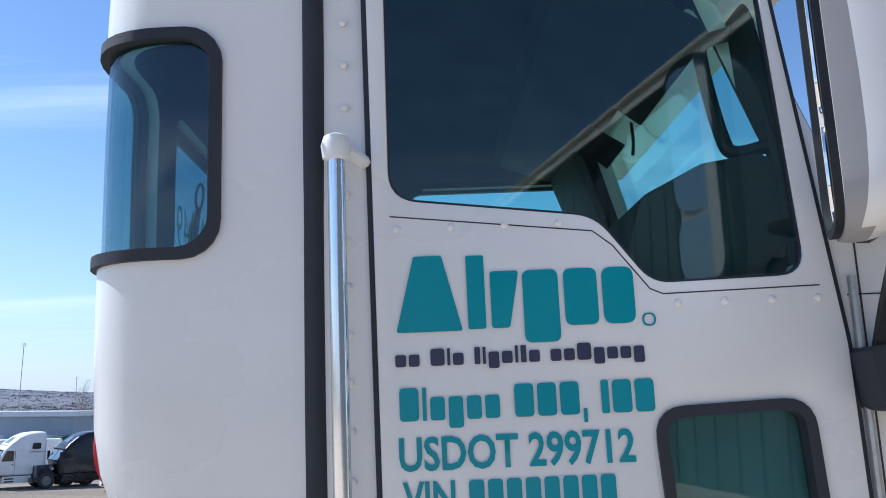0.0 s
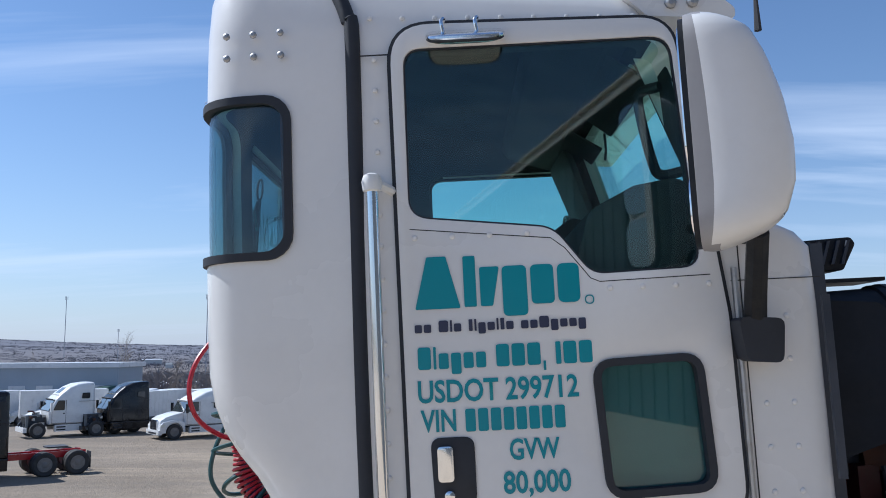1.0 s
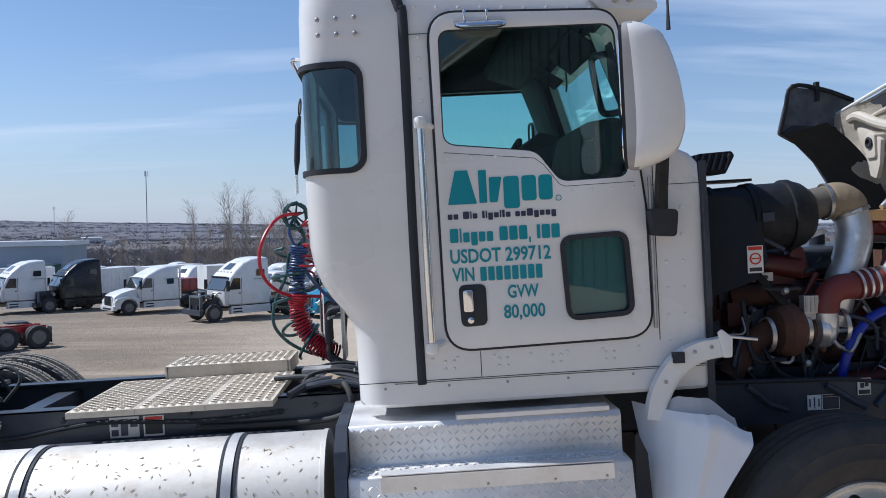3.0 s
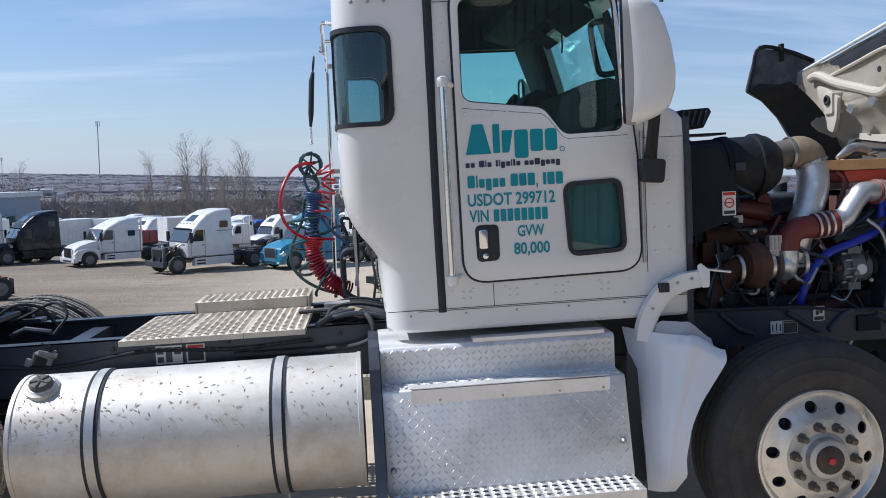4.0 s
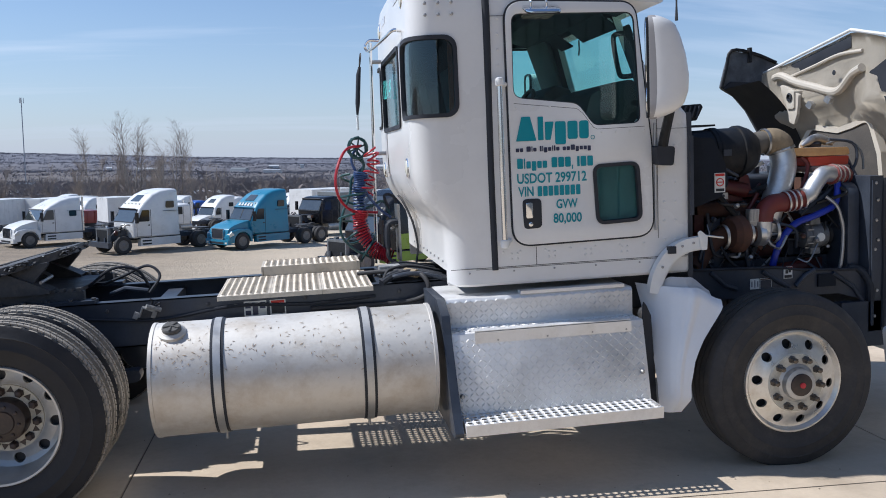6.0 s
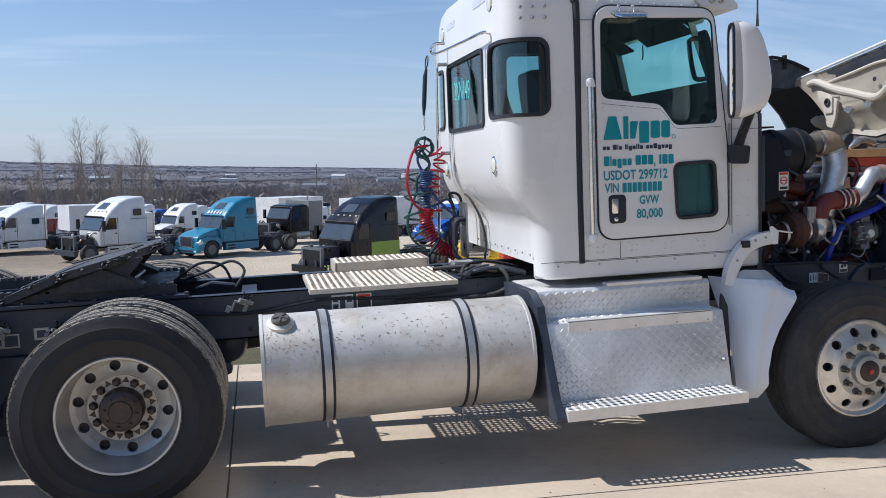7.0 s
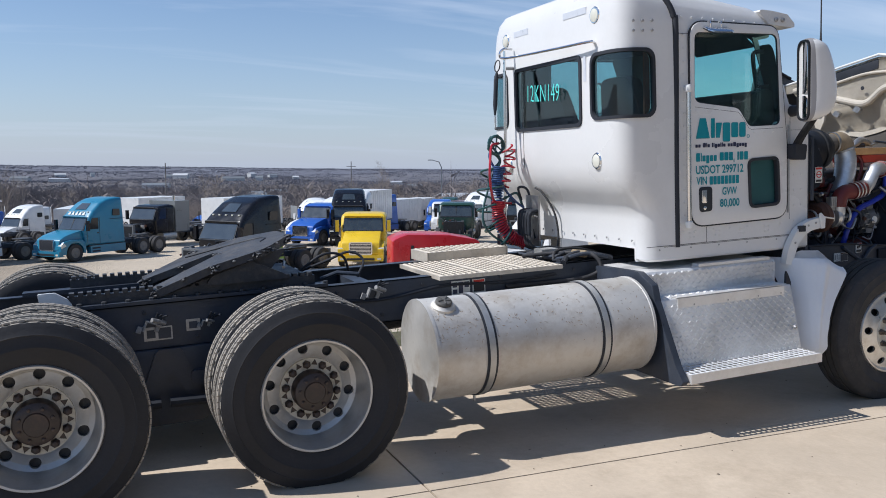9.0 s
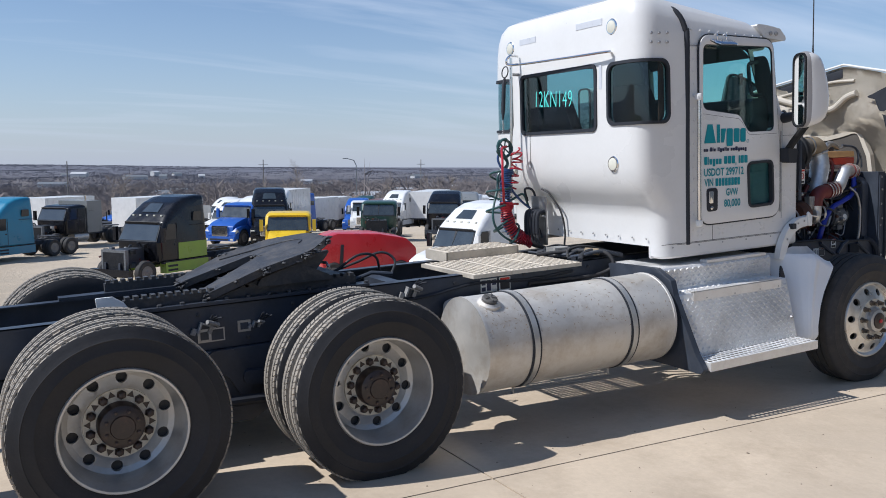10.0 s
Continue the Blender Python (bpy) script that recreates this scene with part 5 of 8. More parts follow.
bm = bmesh.new()
perforated(bm, -1.60, -0.96, 2.66, 2.98, 0.765, 15, 7, 0.30, 0.008)
raised = part("raised_panel", bm, CATWALK, truck, "raised perforated alloy step", smooth=0)
bm = bmesh.new()
for r in ((-1.605, -0.955, 2.65, 2.66, 0.691, 0.766), (-1.605, -0.955, 2.98, 2.99, 0.691, 0.766), (-1.615, -1.60, 2.65, 2.99, 0.691, 0.766), (-0.96, -0.945, 2.65, 2.99, 0.691, 0.766)):
    box(bm, *r)
part("panel_rim", bm, CATWALK, raised)

# fuel tank
TY, TZ, TR = 1.510, 0.328, 0.306
tank = part("fuel_tank", lathed([(TR - 0.10, 0.0), (TR - 0.02, 0.004), (TR + 0.004, 0.0), (TR + 0.004, 0.018), (TR, 0.020), (TR, 1.482), (TR + 0.004, 1.484), (TR + 0.004, 1.502), (TR - 0.02, 1.498), (TR - 0.10, 1.502)], (-2.145, TY, TZ), (1, 0, 0), 96), TANK, truck, "stained brushed-alloy fuel tank with two straps", smooth=40)
for x in (-1.80, -1.012):
    st = part("tank_strap", lathed([(TR + 0.001, -0.034), (TR + 0.005, -0.034), (TR + 0.005, 0.034), (TR + 0.001, 0.034)], (x, TY, TZ), (1, 0, 0), 72, True), RUBBER, tank, "black rubber-backed strap")
    part("strap_band", lathed([(TR + 0.004, -0.019), (TR + 0.009, -0.019), (TR + 0.009, 0.019), (TR + 0.004, 0.019)], (x, TY, TZ), (1, 0, 0), 72, True), ALLOY_DULL, st)
    part("strap_bolt", tubed([(x, TY - 0.02, TZ - TR), (x, TY - 0.02, TZ - TR - 0.05)], 0.008, 8), GALV, st)
    bm = bmesh.new()
    prism(bm, rounded([(x - 0.10, 0.06), (x + 0.12, 0.06), (x + 0.14, 0.0), (x - 0.06, 0.0)], 0.01, 2), along_y(TY + 0.03), along_y(2.02))
    part("tank_bracket", bm, BLACK, truck, bevel=0.006)
ca = Vector((0, -0.42, 0.907)).normalized()
cc = Vector((-2.03, TY, TZ)) + ca * TR
CAP_GREY = material("weathered_grey_cap", (0.09, 0.088, 0.085), 0.7, vary=0.3, scale=20, grain=80, bump=0.1, dirt=(0.2, 0.18, 0.15), dirt_amount=0.4)
neck = part("filler_neck", lathed([(0.075, -0.02), (0.072, 0.008), (0.060, 0.014), (0.055, 0.020)], cc, ca, 28), TANK, tank)
cap_ob = part("filler_cap", lathed([(0.048, 0.012), (0.050, 0.034), (0.044, 0.042), (0.012, 0.044)], cc, ca, 20), CAP_GREY, neck, "ribbed grey filler cap")
for k in range(5):
    a = 2 * math.pi * k / 5
    e1, e2 = axes(ca)
    d = e1 * math.cos(a) + e2 * math.sin(a)
    part("cap_lug", tubed([cc + ca * 0.045, cc + ca * 0.045 + d * 0.042], 0.005, 6), CAP_GREY, neck)
# scratches and dried splashes on the tank: thin flakes lying on the skin
rnd = random.Random(4)
bm = bmesh.new()
for i in range(300):
    x = -2.13 + 1.47 * rnd.random() ** 1.25
    th = radians(rnd.gauss(38, 20))
    if not -5 < math.degrees(th) < 88:
        continue
    ln, wd, tl = rnd.uniform(0.004, 0.015), rnd.uniform(0.001, 0.0024), rnd.gauss(0.5, 0.9)
    n = Vector((0, -math.cos(th), math.sin(th)))
    up = Vector((0, math.sin(th), math.cos(th)))
    c = Vector((x, TY, TZ)) + n * (TR + 0.0016)
    d = Vector((math.cos(tl), 0, 0)) + up * math.sin(tl)
    s = n.cross(d)
    vs = [bm.verts.new(c + d * (ln * a) + s * (wd * b)) for a, b in ((-1, 0), (0, -1), (1, 0), (0, 1))]
    tp = bm.verts.new(c + n * 0.0012)
    for k in range(4):
        bm.faces.new((vs[k], vs[(k + 1) % 4], tp))
part("dried_mud", bm, material("dried_mud", (0.36, 0.27, 0.18), 0.95, vary=0.25, scale=30, bump=0.1), tank, "dried mud specks", smooth=0)["kind"] = "stuff"


# battery box steps in tread plate
def lozenges(bm, p0, u, v, nu, nv, pitch, n):
    """Raised lozenges in alternate directions over a plate."""
    for j in range(nv):
        for i in range(nu):
            c = p0 + u * ((i + 0.5) * pitch) + v * ((j + 0.5) * pitch)
            d = (u + v if (i + j) % 2 else u - v).normalized()
            s = n.cross(d)
            vs = [bm.verts.new(c + d * (pitch * 0.46 * a) + s * (pitch * 0.13 * b)) for a, b in ((-1, 0), (0, -1), (1, 0), (0, 1))]
            tp = [bm.verts.new(c + d * (pitch * 0.22 * a) + n * 0.0055) for a in (-1, 1)]
            bm.faces.new((vs[0], vs[1], tp[1], tp[0]))
            bm.faces.new((vs[1], vs[2], tp[1]))
            bm.faces.new((vs[2], vs[3], tp[0], tp[1]))
            bm.faces.new((vs[3], vs[0], tp[0]))


steps = part("step_box", prismed(rounded([Vector((1.280, 0.500)), Vector((1.175, 0.06)), Vector((1.95, 0.06)), Vector((1.95, 0.664)), Vector((1.440, 0.664)), Vector((1.425, 0.645)), Vector((1.425, 0.500))], 0.012, 3),
             lambda p: (-0.555, p.x, p.y), lambda p: (0.545, p.x, p.y)), PLATE, truck, "tread-plate battery box with two steps", bevel=0.003)
bm = bmesh.new()
face_n = Vector((0, -0.44, 0.105)).normalized()
lozenges(bm, Vector((-0.545, 1.1786 - 0.0012, 0.075)), Vector((1, 0, 0)), Vector((0, 0.105, 0.44)).normalized(), 37, 14, 0.0292, face_n)
lozenges(bm, Vector((-0.545, 1.4238, 0.515)), Vector((1, 0, 0)), Vector((0, 0, 1)), 37, 5, 0.0292, Vector((0, -1, 0)))
lozenges(bm, Vector((-0.548, 1.295, 0.5012)), Vector((1, 0, 0)), Vector((0, 1, 0)), 37, 4, 0.0292, Vector((0, 0, 1)))
part("tread_pattern", bm, PLATE, steps, "raised lozenge pattern", smooth=0)["kind"] = "stuff"
bm = bmesh.new()
box(bm, -0.548, 0.535, 0.990, 0.996, 0.014, 0.074)
box(bm, -0.548, -0.544, 0.996, 1.18, 0.018, 0.072)
box(bm, 0.531, 0.535, 0.996, 1.18, 0.018, 0.072)
# Plate added under the tread so that only its outer holes pass sun.
box(bm, -0.544, 0.531, 1.062, 1.18, 0.016, 0.020)
low_step = part("lower_step", bm, PLATE, steps, "folded alloy step edge")
bm = bmesh.new()
perforated(bm, -0.546, 0.533, 0.996, 1.18, 0.072, 25, 4, 0.33, 0.005)
part("step_tread", bm, PLATE, low_step, smooth=0)
bm = bmesh.new()
box(bm, -0.43, 0.47, 1.262, 1.268, 0.440, 0.500)
box(bm, -0.43, 0.47, 1.268, 1.33, 0.5045, 0.508)
part("upper_step_edge", bm, PLATE, steps, bevel=0.002)
part("top_rail", boxed(-0.12, 0.50, 1.43, 1.50, 0.665, 0.683), PLATE, steps, bevel=0.002)
for x, z in ((-0.525, 0.17), (0.505, 0.22)):
    part("box_bolt", lathed([(0.014, 0), (0.014, 0.006), (0.008, 0.016), (0.004, 0.016)], (x, 1.20, z), (0, -1, 0), 12), GALV, steps)
for x in (-0.30, -0.02, 0.24, 0.44):
    part("edge_rivet", lathed([(0.006, 0), (0.004, 0.004)], (x, 1.262, 0.452), (0, -1, 0), 8), GALV, steps)
bm = bmesh.new()
prism(bm, rounded([(1.30, 0.60), (1.27, 0.50), (1.07, 0.12), (1.00, 0.03), (1.03, 0.0), (1.85, 0.0), (1.95, 0.66), (1.45, 0.67)], 0.01, 2), along_x(-0.605), along_x(-0.558))
part("box_side", bm, BLACK, truck, "black step-box side plate", bevel=0.004)

# ---- engine bay ----
# Black raised towards blue: glare and lifted shadow put into the base colour.
BAY = material("blue_black_bay_paint", (0.037, 0.046, 0.065), 0.5, vary=0.35, scale=6, grain=60, bump=0.08, dirt=(0.07, 0.075, 0.085), dirt_amount=0.3)
SHIELD_BLACK = material("black_shield_plastic", (0.014, 0.018, 0.026), 0.6, vary=0.3, scale=5, grain=60, bump=0.05, dirt=(0.03, 0.03, 0.032), dirt_amount=0.3, spec=0.15)
ALT_GREY = material("oxidised_alternator", (0.20, 0.21, 0.22), 0.5, 0.4, vary=0.3, scale=20, bump=0.15, dirt=(0.05, 0.045, 0.04), dirt_amount=0.5)
bm = bmesh.new()
prism(bm, rounded([(0.955, 0.98), (1.00, 1.03), (1.06, 1.075), (1.25, 1.135), (1.30, 1.22), (1.28, 1.34), (1.20, 1.50), (0.955, 1.52)], 0.03, 3), along_y(1.70), along_y(1.725))
shield = part("side_shield", bm, SHIELD_BLACK, truck, "black engine side shield", bevel=0.006)
part("firewall", boxed(0.952, 0.985, 1.55, over(1.55), 0.60, 1.66), BAY, truck, "black firewall", bevel=0.008)
st = sticker(1.205, 1.275, 1.698, 1.165, 1.285, shield, [(0.06, 0.94, 0.84, 0.97, LABEL_RED), (0.1, 0.9, 0.06, 0.2, INSIDE)])
part("ban_ring", lathed([(0.026, 0.0), (0.026, 0.0025), (0.020, 0.0025), (0.020, 0.0)], (1.24, 1.6945, 1.228), (0, -1, 0), 24, True), LABEL_RED, st)
part("ban_bar", boxed(1.222, 1.258, 1.6925, 1.6945, 1.2255, 1.2315), LABEL_RED, st)
# air filter lying along the engine, dusty at its end
af = lathed([(0.06, 0.0), (0.150, 0.01), (0.158, 0.03), (0.158, 0.14), (0.163, 0.145), (0.163, 0.165), (0.158, 0.17), (0.158, 0.33), (0.166, 0.335), (0.166, 0.36), (0.160, 0.365), (0.158, 0.52), (0.170, 0.525), (0.170, 0.555), (0.160, 0.575), (0.150, 0.605), (0.120, 0.645), (0.078, 0.665)], (0.99, 2.02, 1.388), (1, 0, 0.035), 40)
part("air_filter", af, DUSTY, truck, "dusty black air-filter canister", smooth=30)
for x, mat in ((1.155, DUSTY), (1.36, DUSTY), (1.53, TAN_RUBBER)):
    part("filter_band", lathed([(0.162, -0.010), (0.1685, -0.010), (0.1685, 0.010), (0.162, 0.010)], (x, 2.02, 1.388 + (x - 0.99) * 0.035), (1, 0, 0.035), 40, True), mat, truck)
part("filter_clamp", boxed(1.345, 1.40, 1.842, 1.858, 1.385, 1.425), BAY, truck, bevel=0.006)
part("filter_strap", tubed([(1.22, 1.845, 1.36), (1.30, 1.82, 1.325), (1.42, 1.80, 1.255)], 0.010, 8, 4), BAY, truck)
part("filter_neck", tubed([(1.645, 2.02, 1.445), (1.70, 2.02, 1.460), (1.745, 2.02, 1.462)], [0.080, 0.074, 0.074], 20), material("grey_brown_neck", (0.13, 0.115, 0.095), 0.7, vary=0.2, scale=8, bump=0.05), truck, "dusty rubber filter neck")
scoop = part("intake_scoop", prismed(rounded([(0.97, 1.605), (1.17, 1.622), (1.258, 1.620), (1.304, 1.705), (1.29, 1.728), (1.14, 1.722), (0.98, 1.68)], 0.014, 3), along_y(2.03), along_y(2.24)), DUSTY, truck, "black slatted cowl air scoop", bevel=0.008)
for i in range(6):
    x = 1.085 + i * 0.032
    part("scoop_slat", prismed([Vector(p) for p in ((x, 1.640), (x + 0.010, 1.640), (x + 0.036, 1.716), (x + 0.026, 1.716))], along_y(2.018), along_y(2.029)), BAY, scoop)
part("cowl_lip", boxed(1.00, 1.36, 1.98, 2.20, 1.578, 1.590), DUSTY, truck, bevel=0.003)
part("tan_elbow", tubed([(1.722, 2.02, 1.461), (1.755, 2.02, 1.463), (1.795, 2.017, 1.458), (1.828, 2.01, 1.436), (1.842, 2.002, 1.400)], [0.078, 0.088, 0.092, 0.090, 0.082], 22, 6), TAN_RUBBER, truck, "dusty tan rubber intake elbow")
for c, d in (((1.726, 2.02, 1.461), (1, 0, 0.04)), ((1.842, 2.003, 1.402), (0.30, -0.12, -0.95))):
    part("hose_clamp", lathed([(0.083, -0.008), (0.089, -0.008), (0.089, 0.008), (0.083, 0.008)], c, d, 28, True), GALV, truck)
part("clamp_screw", tubed([(1.80, 1.93, 1.402), (1.85, 1.915, 1.416)], 0.010, 8), GALV, truck)
part("intake_pipe", tubed([(1.840, 2.003, 1.405), (1.848, 1.992, 1.33), (1.836, 1.98, 1.25), (1.800, 1.97, 1.155), (1.760, 1.965, 1.07), (1.735, 1.97, 0.98), (1.72, 1.98, 0.88)], [0.080, 0.083, 0.083, 0.080, 0.078, 0.078, 0.076], 24, 6), PIPE, truck, "cast alloy intake pipe")
part("charge_elbow", tubed([(1.628, 1.86, 0.952), (1.630, 1.86, 0.985), (1.645, 1.86, 1.028), (1.692, 1.86, 1.062), (1.770, 1.86, 1.068)], 0.060, 18, 6), RED_HOSE, truck, "red silicone charge-air elbow")
part("charge_coupler", lathed([(0.060, 0.0), (0.067, 0.004), (0.067, 0.03), (0.060, 0.036), (0.067, 0.042), (0.067, 0.062), (0.060, 0.068), (0.067, 0.074), (0.067, 0.096), (0.060, 0.10), (0.056, 0.14)], (1.77, 1.86, 1.068), (1, 0.02, 0.12), 24), RED_HOSE, truck, "ribbed red coupler")
for s in (0.012, 0.050, 0.086, 0.128):
    part("hose_clamp", lathed([(0.066, -0.006), (0.070, -0.006), (0.070, 0.006), (0.066, 0.006)], (1.77 + s, 1.86, 1.068 + s * 0.12), (1, 0.02, 0.12), 24, True), ALLOY, truck)
part("charge_pipe", tubed([(1.895, 1.865, 1.084), (1.955, 1.868, 1.112), (2.010, 1.875, 1.185), (2.065, 1.885, 1.232), (2.14, 1.90, 1.232)], 0.055, 20, 6), PIPE, truck, "cast alloy charge-air pipe")
part("charge_hose", lathed([(0.056, 0.0), (0.066, 0.004), (0.066, 0.035), (0.058, 0.042), (0.066, 0.05), (0.066, 0.075), (0.058, 0.082), (0.066, 0.09), (0.066, 0.125), (0.056, 0.16)], (2.13, 1.90, 1.232), (1, 0.35, -0.12), 24), RED_HOSE, truck, "ribbed red charge-air hose")
for s in (0.02, 0.062, 0.11):
    part("hose_clamp", lathed([(0.066, -0.006), (0.070, -0.006), (0.070, 0.006), (0.066, 0.006)], (2.13 + s * 0.93, 1.90 + s * 0.33, 1.232 - s * 0.11), (1, 0.35, -0.12), 24, True), ALLOY, truck)
# expansion tank
ct = part("coolant_tank", prismed(rounded([(1.90, 1.365), (1.915, 1.412), (2.32, 1.405), (2.335, 1.352), (2.03, 1.352)], 0.016, 3), along_y(1.985), along_y(2.30)), ORANGE, truck, "faded orange and red coolant tank", bevel=0.012)
part("tank_bottom", prismed(rounded([(2.045, 1.288), (2.015, 1.350), (2.325, 1.348), (2.315, 1.288)], 0.014, 3), along_y(1.98), along_y(2.295)), TANK_RED, ct, "red lower half", bevel=0.010)
part("tank_tray", prismed(rounded([(2.05, 1.248), (2.04, 1.286), (2.33, 1.286), (2.32, 1.240)], 0.008, 2), along_y(1.978), along_y(2.30)), material("pink_dusty_tray", (0.24, 0.16, 0.14), 0.7, vary=0.2, scale=10, bump=0.05), ct, "dusty tray under the tank", bevel=0.004)
part("tank_cap", lathed([(0.052, 0), (0.055, 0.02), (0.046, 0.034), (0.01, 0.038)], (2.16, 2.14, 1.412), (0, 0, 1), 20), RUBBER, ct)
part("cap_cover", tubed([(2.05, 2.10, 1.42), (2.12, 2.12, 1.452), (2.19, 2.14, 1.468), (2.26, 2.14, 1.450), (2.30, 2.12, 1.425)], [0.012, 0.03, 0.035, 0.03, 0.012], 12, 4), GALV, ct, "grey sheet cover")
part("overflow_line", tubed([(2.20, 2.05, 1.430), (2.30, 2.02, 1.452), (2.385, 2.0, 1.415), (2.425, 1.985, 1.34), (2.43, 1.98, 1.25)], 0.008, 8, 5), ALT_GREY, ct, "grey overflow line")
part("filler_hose", tubed([(1.985, 2.0, 1.348), (2.02, 1.985, 1.30), (2.00, 1.97, 1.22), (1.965, 1.97, 1.13)], 0.013, 12, 5), RED_HOSE, ct, "dark red filler hose")
# turbocharger
turbo = part("turbocharger", lathed([(0.04, -0.06), (0.10, -0.055), (0.125, -0.02), (0.125, 0.03), (0.10, 0.06), (0.05, 0.065)], (1.455, 1.900, 0.878), (1, 0.1, 0), 28), RUST, truck, "rusty turbocharger with alloy compressor")
part("compressor_housing", lathed([(0.05, 0.0), (0.085, 0.01), (0.095, 0.04), (0.085, 0.07), (0.045, 0.08), (0.045, 0.11)], (1.575, 1.895, 0.872), (1, 0.05, 0), 26), PIPE, turbo)
part("outlet", tubed([(1.627, 1.875, 0.840), (1.631, 1.860, 0.900), (1.628, 1.860, 0.965)], 0.052, 16, 4), PIPE, turbo)
part("actuator", boxed(1.515, 1.582, 1.83, 1.88, 0.955, 1.035), ALLOY_DULL, turbo, "alloy actuator block", bevel=0.012)
part("centre_housing", lathed([(0.05, 0.0), (0.06, 0.02), (0.05, 0.05), (0.062, 0.07), (0.055, 0.10)], (1.495, 1.895, 0.874), (1, 0.08, 0), 20), RUST, turbo)
part("actuator_base", boxed(1.522, 1.575, 1.845, 1.885, 0.925, 0.953), GALV, turbo, bevel=0.006)
for k in range(3):
    part("actuator_rib", boxed(1.520 + k * 0.022, 1.530 + k * 0.022, 1.826, 1.8295, 0.962, 1.028), GALV, turbo)
part("exhaust_bend", tubed([(1.425, 1.930, 0.878), (1.365, 1.950, 0.850), (1.285, 1.950, 0.790), (1.195, 1.950, 0.670)], 0.06, 16, 5), RUST, turbo)
for s in ((1.535, 0.875), (1.715, 0.88), (1.365, 0.86)):
    part("band_clamp", lathed([(0.075, -0.01), (0.083, -0.01), (0.083, 0.01), (0.075, 0.01)], (s[0], 1.90, s[1]), (1, 0.05, 0), 24, True), ALLOY, turbo)
# engine block and the clutter on it
eng = part("engine_block", boxed(1.16, 2.22, 2.14, 2.74, 0.42, 1.08), ENGINE_RED, truck, "dirty red diesel engine block", bevel=0.02)
part("valve_cover", prismed(rrect(2.18, 2.70, 1.08, 1.24, 0.05), along_x(1.20), along_x(2.14)), BLACK, eng, bevel=0.015)
part("exhaust_manifold", tubed([(1.28, 2.10, 1.02), (1.45, 2.06, 1.03), (1.62, 2.04, 1.00), (1.80, 2.06, 1.03), (2.0, 2.10, 1.02)], [0.05, 0.055, 0.062, 0.055, 0.05], 14, 5), RUST, eng)
part("egr_cooler", tubed([(1.30, 2.04, 1.20), (1.44, 2.0, 1.18), (1.58, 2.0, 1.15)], 0.05, 14, 4), ENGINE_RED, eng)
part("oil_pan", boxed(1.2, 2.1, 2.2, 2.7, 0.24, 0.42), BLACK, eng, bevel=0.03)
for i in range(6):
    part("injector_cap", lathed([(0.04, 0), (0.042, 0.05), (0.02, 0.07)], (1.28 + 0.15 * i, 2.42, 1.24), (0, 0, 1), 14), BLACK, eng)
part("lower_tube", tubed([(1.42, 2.02, 0.56), (1.70, 1.96, 0.60), (2.0, 1.98, 0.62)], 0.045, 14, 5), ENGINE_RED, eng)
alt = part("alternator", lathed([(0.045, -0.10), (0.078, -0.085), (0.082, -0.05), (0.094, -0.045), (0.094, 0.03), (0.086, 0.035), (0.080, 0.075), (0.055, 0.09), (0.02, 0.09)], (2.045, 1.965, 0.828), (1, 0, 0), 26), ALT_GREY, truck, "grey engine alternator")
part("pulley", lathed([(0.05, 0.09), (0.062, 0.095), (0.05, 0.105), (0.062, 0.115), (0.03, 0.12)], (2.045, 1.965, 0.828), (1, 0, 0), 22), INSIDE, alt)
part("alternator_label", lathed([(0.030, 0.0), (0.028, 0.005), (0.01, 0.006)], (2.048, 1.873, 0.822), (0, -1, 0), 18), LABEL_WHITE, alt, "pale round label")
for k in range(9):
    a = radians(-60 + 30 * k)
    part("alternator_rib", boxed(1.965, 2.005, 1.965 - 0.090 * math.cos(a) - 0.004, 1.965 - 0.090 * math.cos(a) + 0.004, 0.828 + 0.090 * math.sin(a) - 0.004, 0.828 + 0.090 * math.sin(a) + 0.004), GALV, alt)
for z in (0.730, 0.925):
    part("alternator_foot", boxed(1.99, 2.06, 1.90, 1.97, z - 0.02, z + 0.02), ALT_GREY, alt, bevel=0.01)
part("compressor", boxed(1.93, 2.18, 1.93, 2.10, 0.98, 1.12), BLACK, truck, "black belt-driven pump", bevel=0.03)
part("blue_hose", tubed([(2.175, 1.90, 1.20), (2.165, 1.87, 1.135), (2.13, 1.86, 1.031), (2.0, 1.855, 0.972), (1.857, 1.85, 0.928), (1.772, 1.85, 0.853), (1.716, 1.85, 0.751), (1.70, 1.87, 0.655), (1.71, 1.93, 0.52)], 0.022, 14, 6), BLUE_HOSE, truck, "thick blue coolant hose")
part("fan_shroud", prismed(rrect(1.80, over(1.80), 0.42, 1.18, 0.12, 6), along_x(2.19), along_x(2.28)), BAY, truck, "black fan shroud", bevel=0.02)
rad = part("radiator", boxed(2.29, 2.385, 1.72, over(1.72), 0.20, 1.215), BAY, truck, "black radiator pack, blue glare lift in its colour", bevel=0.012)
for x, z in ((2.33, 0.30), (2.345, 0.47), (2.33, 0.74), (2.35, 0.80), (2.335, 0.93), (2.345, 1.06), (2.33, 1.17)):
    part("radiator_bolt", lathed([(0.011, 0), (0.011, 0.008), (0.006, 0.010)], (x, 1.72, z), (0, -1, 0), 6), GALV, rad)
part("radiator_gasket", tubed([(2.392, 1.722, 0.22), (2.396, 1.716, 0.6), (2.390, 1.718, 0.9), (2.394, 1.72, 1.2)], 0.014, 8, 4), RUBBER, rad, "black edge gasket")
